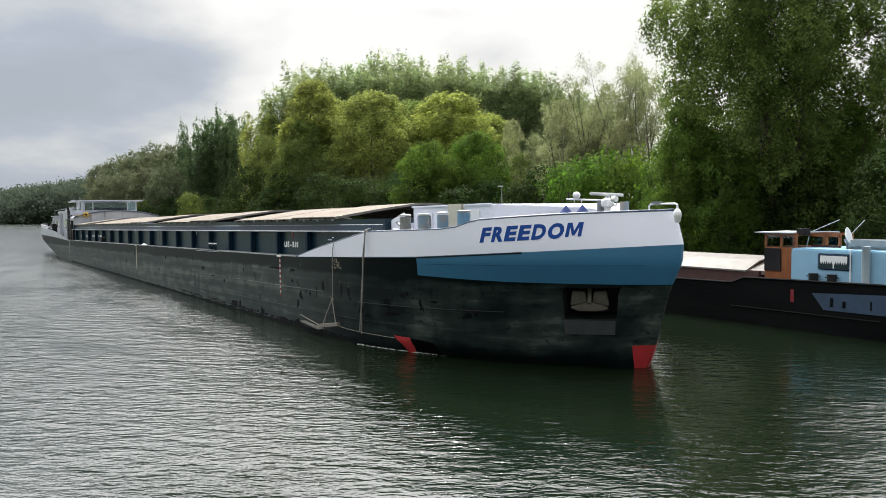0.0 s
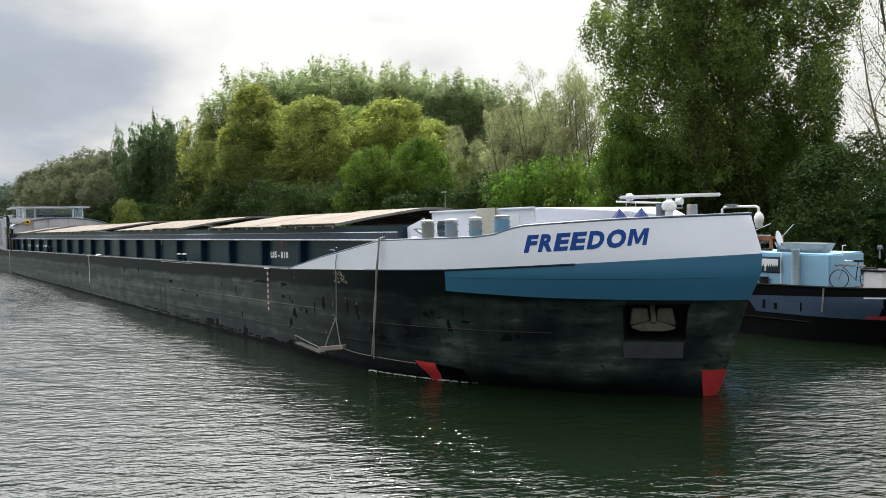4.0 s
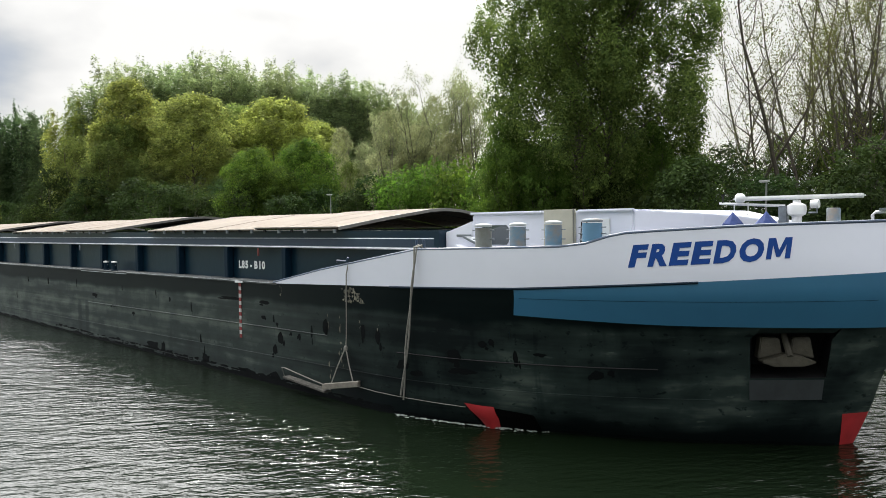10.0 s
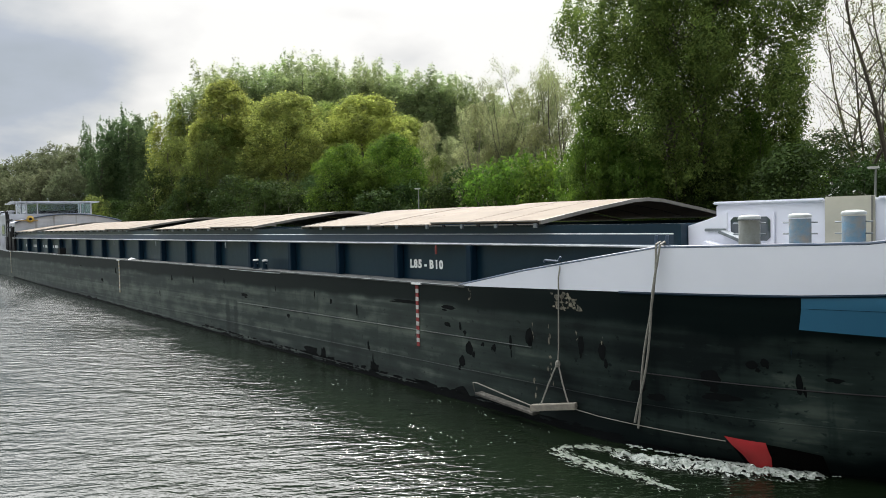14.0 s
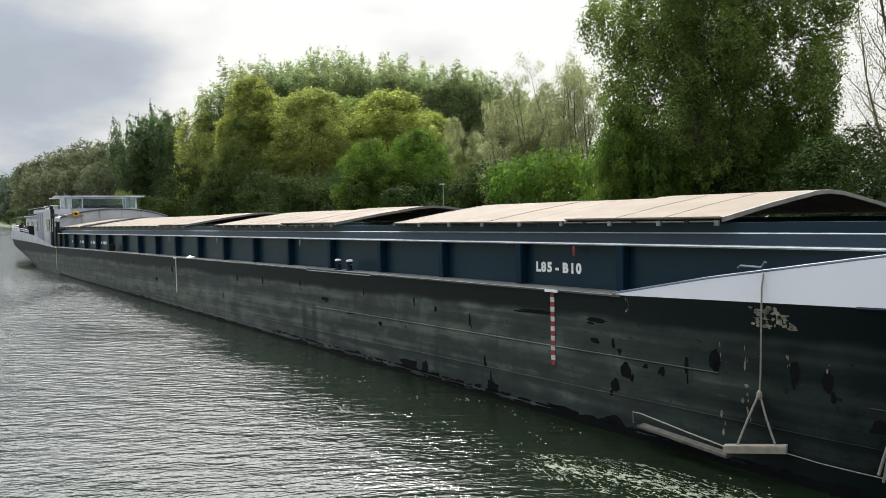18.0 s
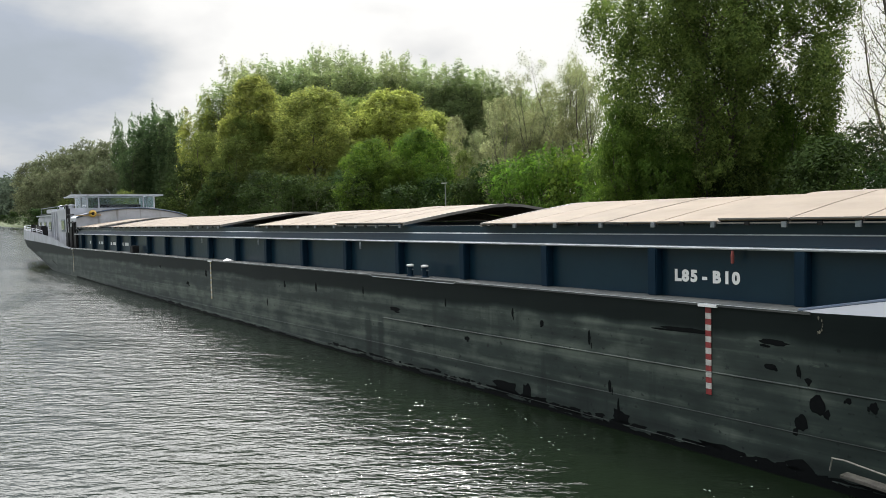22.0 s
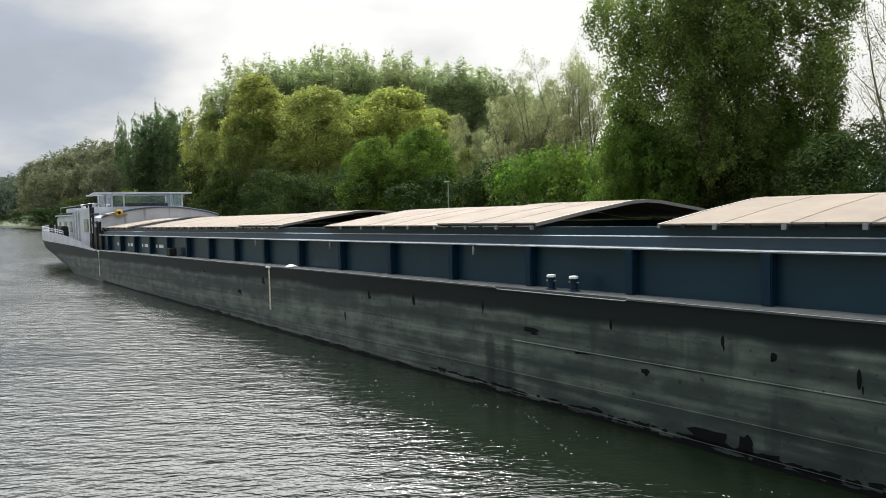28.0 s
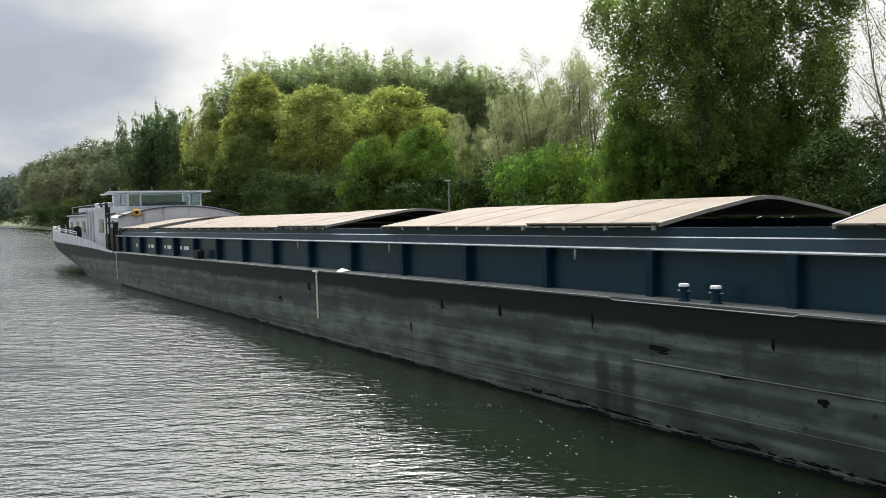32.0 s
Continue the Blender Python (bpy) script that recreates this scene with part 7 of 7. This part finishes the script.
    pale = [make_tree(60 + k, 17, 4.4, 0.6, LEAF_PALE, 0.11, 17000, "round", 120, 0.15, 14, 0.30, 3, BARK_PALE, 70, fine=4, label="pale grey-green willow with bare twigs showing") for k in range(2)]
    spread_out(pale, [(47.0, 88, 0.75, 7.8), (44.6, 86, 0.7, 6.8), (50.6, 96, 0.5, 6.5), (48.9, 94, 0.5, 5.4), (42.4, 80, 0.7, 6.2), (41.6, 86, 0.58, 9.9), (43.5, 89, 0.55, 8.9)], rnd)
    thin = [make_branchy(64 + k, 19, 4, 0.35, LEAF_PALE, 0.085, 9000, BARK, 11, 7, 0.42, 0.2, "slender half-bare willow with pale first leaves") for k in range(2)]
    spread_out(thin, [(42.2, 82, 0.9, 11.0), (44.3, 86, 0.8, 9.3), (40.6, 80, 0.8, 10.2), (45.8, 86, 0.6, 8.0)], rnd)
    bare = [make_branchy(70 + k, 24, 4, 0.46, LEAF_YOUNG, 0.065, 8500, BARK, 15, 11, 0.40, 0.22, "tall slender tree with bare branches and first leaves") for k in range(3)]
    spread_out(bare, [(22.4, 58, 0.85, 12.6), (17.4, 56, 1.0, 19), (13.6, 57, 1.0, 20), (10.2, 56, 1.0, 20), (19.6, 66, 0.8, 15), (15.4, 67, 0.9, 18), (11.8, 68, 0.9, 18), (6.5, 56, 1.0, 19), (27.4, 60, 0.55, 8.6)], rnd)
    # the lower boughs and saplings round the big poplar
    young = [make_tree(76, 9.0, 2.8, 0.2, LEAF_BRIGHT, 0.085, 26000, "tall", 60, 0.26, 24, 0.20, 3, BARK, 50, label="fresh green sapling beside the big poplar")]
    spread_out(young, [(38.0, 50, 0.85, 7.0), (35.6, 49, 0.8, 5.2), (27.2, 52, 0.8, 6.4), (24.6, 54, 0.7, 5.2)], rnd)
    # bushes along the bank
    bush = [make_tree(80 + k, 6.5, 3.3, 0.0, (LEAF_BRIGHT, LEAF_SHADED, LEAF_OLIVE)[k], 0.13, 4800, "round", 34, 0.28, 22, 0.18, 4, BARK, 12, name="bush",
                      label=("bright green bush on the bank", "bush on the bank, its green darkened for shade", "olive green bush on the bank")[k]) for k in range(3)]
    near_bush = make_tree(86, 6.5, 3.3, 0.0, LEAF_SHADED, 0.09, 12000, "round", 44, 0.25, 24, 0.18, 4, BARK, 12, name="bush", label="dense bush behind the quay, its green darkened for shade")
    spots = [[], [], []]
    near = []
    az = 6.0
    while az < 80:
        y = 46 + rnd.uniform(-1.5, 3) if az < 50 else 44 + rnd.uniform(-2, 6)
        if az < 24:
            y = 38.8 + rnd.uniform(-0.8, 1.5)
        if az > 62:
            y = 40 + rnd.uniform(-1, 6)
        r = y / math.cos(radians(az))
        kind = rnd.choice((0, 0, 0, 0, 2)) if 36.5 < az < 46.5 else (1 if az < 30 else rnd.choice((1, 1, 1, 1, 1, 2)))
        high = 8.3 * rnd.uniform(0.85, 1.12) if 36.5 < az < 46.5 else 6.2 * rnd.uniform(0.8, 1.2)
        (near if kind == 1 and az < 36 else spots[kind]).append((az, r, rnd.uniform(0.85, 1.2), math.degrees(math.atan((high + 0.9 - EYE[2]) / r))))
        az += math.degrees(2.7 / r) * rnd.uniform(0.8, 1.2) * (1.25 if az > 60 else 1)
    for q in (80.6, 81.3, 81.9, 82.8):
        r = 212 + 8 * (q - 80)
        spots[1].append((q, r, rnd.uniform(0.5, 0.8), math.degrees(math.atan((rnd.uniform(2.4, 3.6) + 0.9 - EYE[2]) / r))))
    for q in np.arange(6.0, 25.0, 2.1):
        r = (37.4 + rnd.uniform(-0.3, 0.3)) / math.cos(radians(float(q)))
        near.append((float(q), r, rnd.uniform(0.5, 0.65), rnd.uniform(-0.6, 0.4)))
    for q in np.arange(74.8, 80.6, 0.75):
        r = rnd.uniform(172, 188)
        spots[1].append((float(q), r, rnd.uniform(0.7, 1.0), rnd.uniform(0.1, 0.7)))
    spread_out([near_bush], near, rnd)
    for k in range(3):
        spread_out([bush[k]], spots[k], rnd)
    # woods in the distance
    rng = np.random.default_rng(9)
    for lo, hi, r0, r1, mat in ((79.4, 87.0, 330, 430, LEAF_FAR_HAZE), (84.5, 97, 480, 820, LEAF_FAR_HAZE)):
        cs = []
        for _ in range(260):
            a, r = radians(rng.uniform(lo, hi)), rng.uniform(r0, r1)
            hh = max(5.0, r * radians(3.0 - 0.19 * (math.degrees(a) - 79.4)) + 1.6) * rng.uniform(0.72, 1.0)
            for q in range(6):
                cs.append((-math.sin(a) * r + rng.normal(0, 2.5), math.cos(a) * r + rng.normal(0, 2.5), 1 + hh * (q + 0.5) / 6))
        pts = cloud(rng, 60000, np.array(cs), (1.8, 1.8, 1.0))
        ob = part("far_woods", leaf_mesh("far_woods", pts, 0.55, mat, rng), None)
        tagged(ob, "woodland far along the canal", "woods", kind="stuff")


plant()


# ---- what moves ----
def barge_pose(x, y, turn):
    return pose(x, y, 0, 0, -0.941, turn)


def motions():
    # the ripples drift along the reach
    walk(CANAL, [(0, pose(0, 0, 0)), (16, pose(5.2, -4.4, 0)), (32, pose(10.4, -8.8, 0))])
    walk(BARGE, [
        (0, barge_pose(-97.10, 9.78, 1.12)), (2, barge_pose(-95.19, 10.01, 0.99)),
        (3.5, barge_pose(-93.76, 10.18, 0.88)), (5.5, barge_pose(-91.79, 10.42, 0.69)),
        (7, barge_pose(-90.35, 10.61, 0.52)), (9, barge_pose(-88.42, 10.88, 0.30)),
        (11, barge_pose(-86.53, 11.13, 0.12)), (13, barge_pose(-84.67, 11.37, -0.03)),
        (14.5, barge_pose(-83.28, 11.51, -0.13)), (16.5, barge_pose(-81.44, 11.63, -0.24)),
        (18, barge_pose(-80.09, 11.70, -0.28)), (20, barge_pose(-78.34, 11.79, -0.32)),
        (22, barge_pose(-76.62, 11.88, -0.36)), (24, barge_pose(-74.92, 11.95, -0.43)),
        (25.5, barge_pose(-73.65, 12.01, -0.49)), (27.5, barge_pose(-71.99, 12.09, -0.56)),
        (29, barge_pose(-70.78, 12.14, -0.58)), (30.5, barge_pose(-69.59, 12.19, -0.59)),
        (32, barge_pose(-68.39, 12.24, -0.59)),
    ])
    # the radar turns once in 2.4 s
    walk(SCANNER, [(k * 0.5, pose(82.62, 4.0, 3.36, 0, 0, -426 - 154.5 * (k * 0.5 - 9.3))) for k in range(65)])
    # froth comes up at the thruster, is left behind and sinks away
    walk(WASH, [(0, pose(-18.6, 12.2, -1.1)), (9.0, pose(-10.0, 12.3, -1.0)), (10.0, pose(-8.86, 12.35, -0.25)), (10.8, pose(-8.1, 12.35, -0.05)), (12.0, pose(-7.05, 12.2, 0.0)), (13.0, pose(-6.40, 12.15, 0.0)),
                (14.5, pose(-5.1, 12.13, 0.0)), (16.5, pose(-3.0, 12.1, 0.0)), (18.5, pose(-1.2, 12.1, -0.15)), (20, pose(0.2, 12.1, -1.1)), (32, pose(0.2, 12.1, -1.1))])
    walk(SWIRL, [(0, pose(-7.6, 10.3, -0.8)), (11.6, pose(-7.6, 10.3, -0.5)), (12.8, pose(-7.8, 10.4, -0.3)), (13.5, pose(-8.0, 10.2, -0.03)), (14.0, pose(-8.3, 10.1, 0.0)), (14.5, pose(-8.5, 10.0, 0.0)),
                 (16.0, pose(-8.9, 9.8, -0.01)), (17.2, pose(-9.0, 9.7, -0.08)), (19, pose(-9.0, 9.7, -0.8)), (32, pose(-9.0, 9.7, -0.8))])
    walk(STREAKS, [(0, pose(-7.4, 9.6, -0.8)), (14.0, pose(-7.4, 9.6, -0.4)), (15.4, pose(-7.4, 9.6, 0.0)), (17.5, pose(-7.5, 9.5, 0.0)), (19.2, pose(-7.6, 9.35, -0.002)),
                   (20.2, pose(-7.6, 9.3, -0.02)), (22, pose(-7.6, 9.1, -0.3)), (32, pose(-7.6, 9.1, -0.8))])
    walk(FLECKS, [(0, pose(-9.5, 9.6, -0.6)), (11, pose(-9.5, 9.6, -0.2)), (14, pose(-9.5, 9.6, 0.012)), (20, pose(-9.0, 9.4, 0.012)), (32, pose(-8.4, 9.2, 0.012))])


motions()
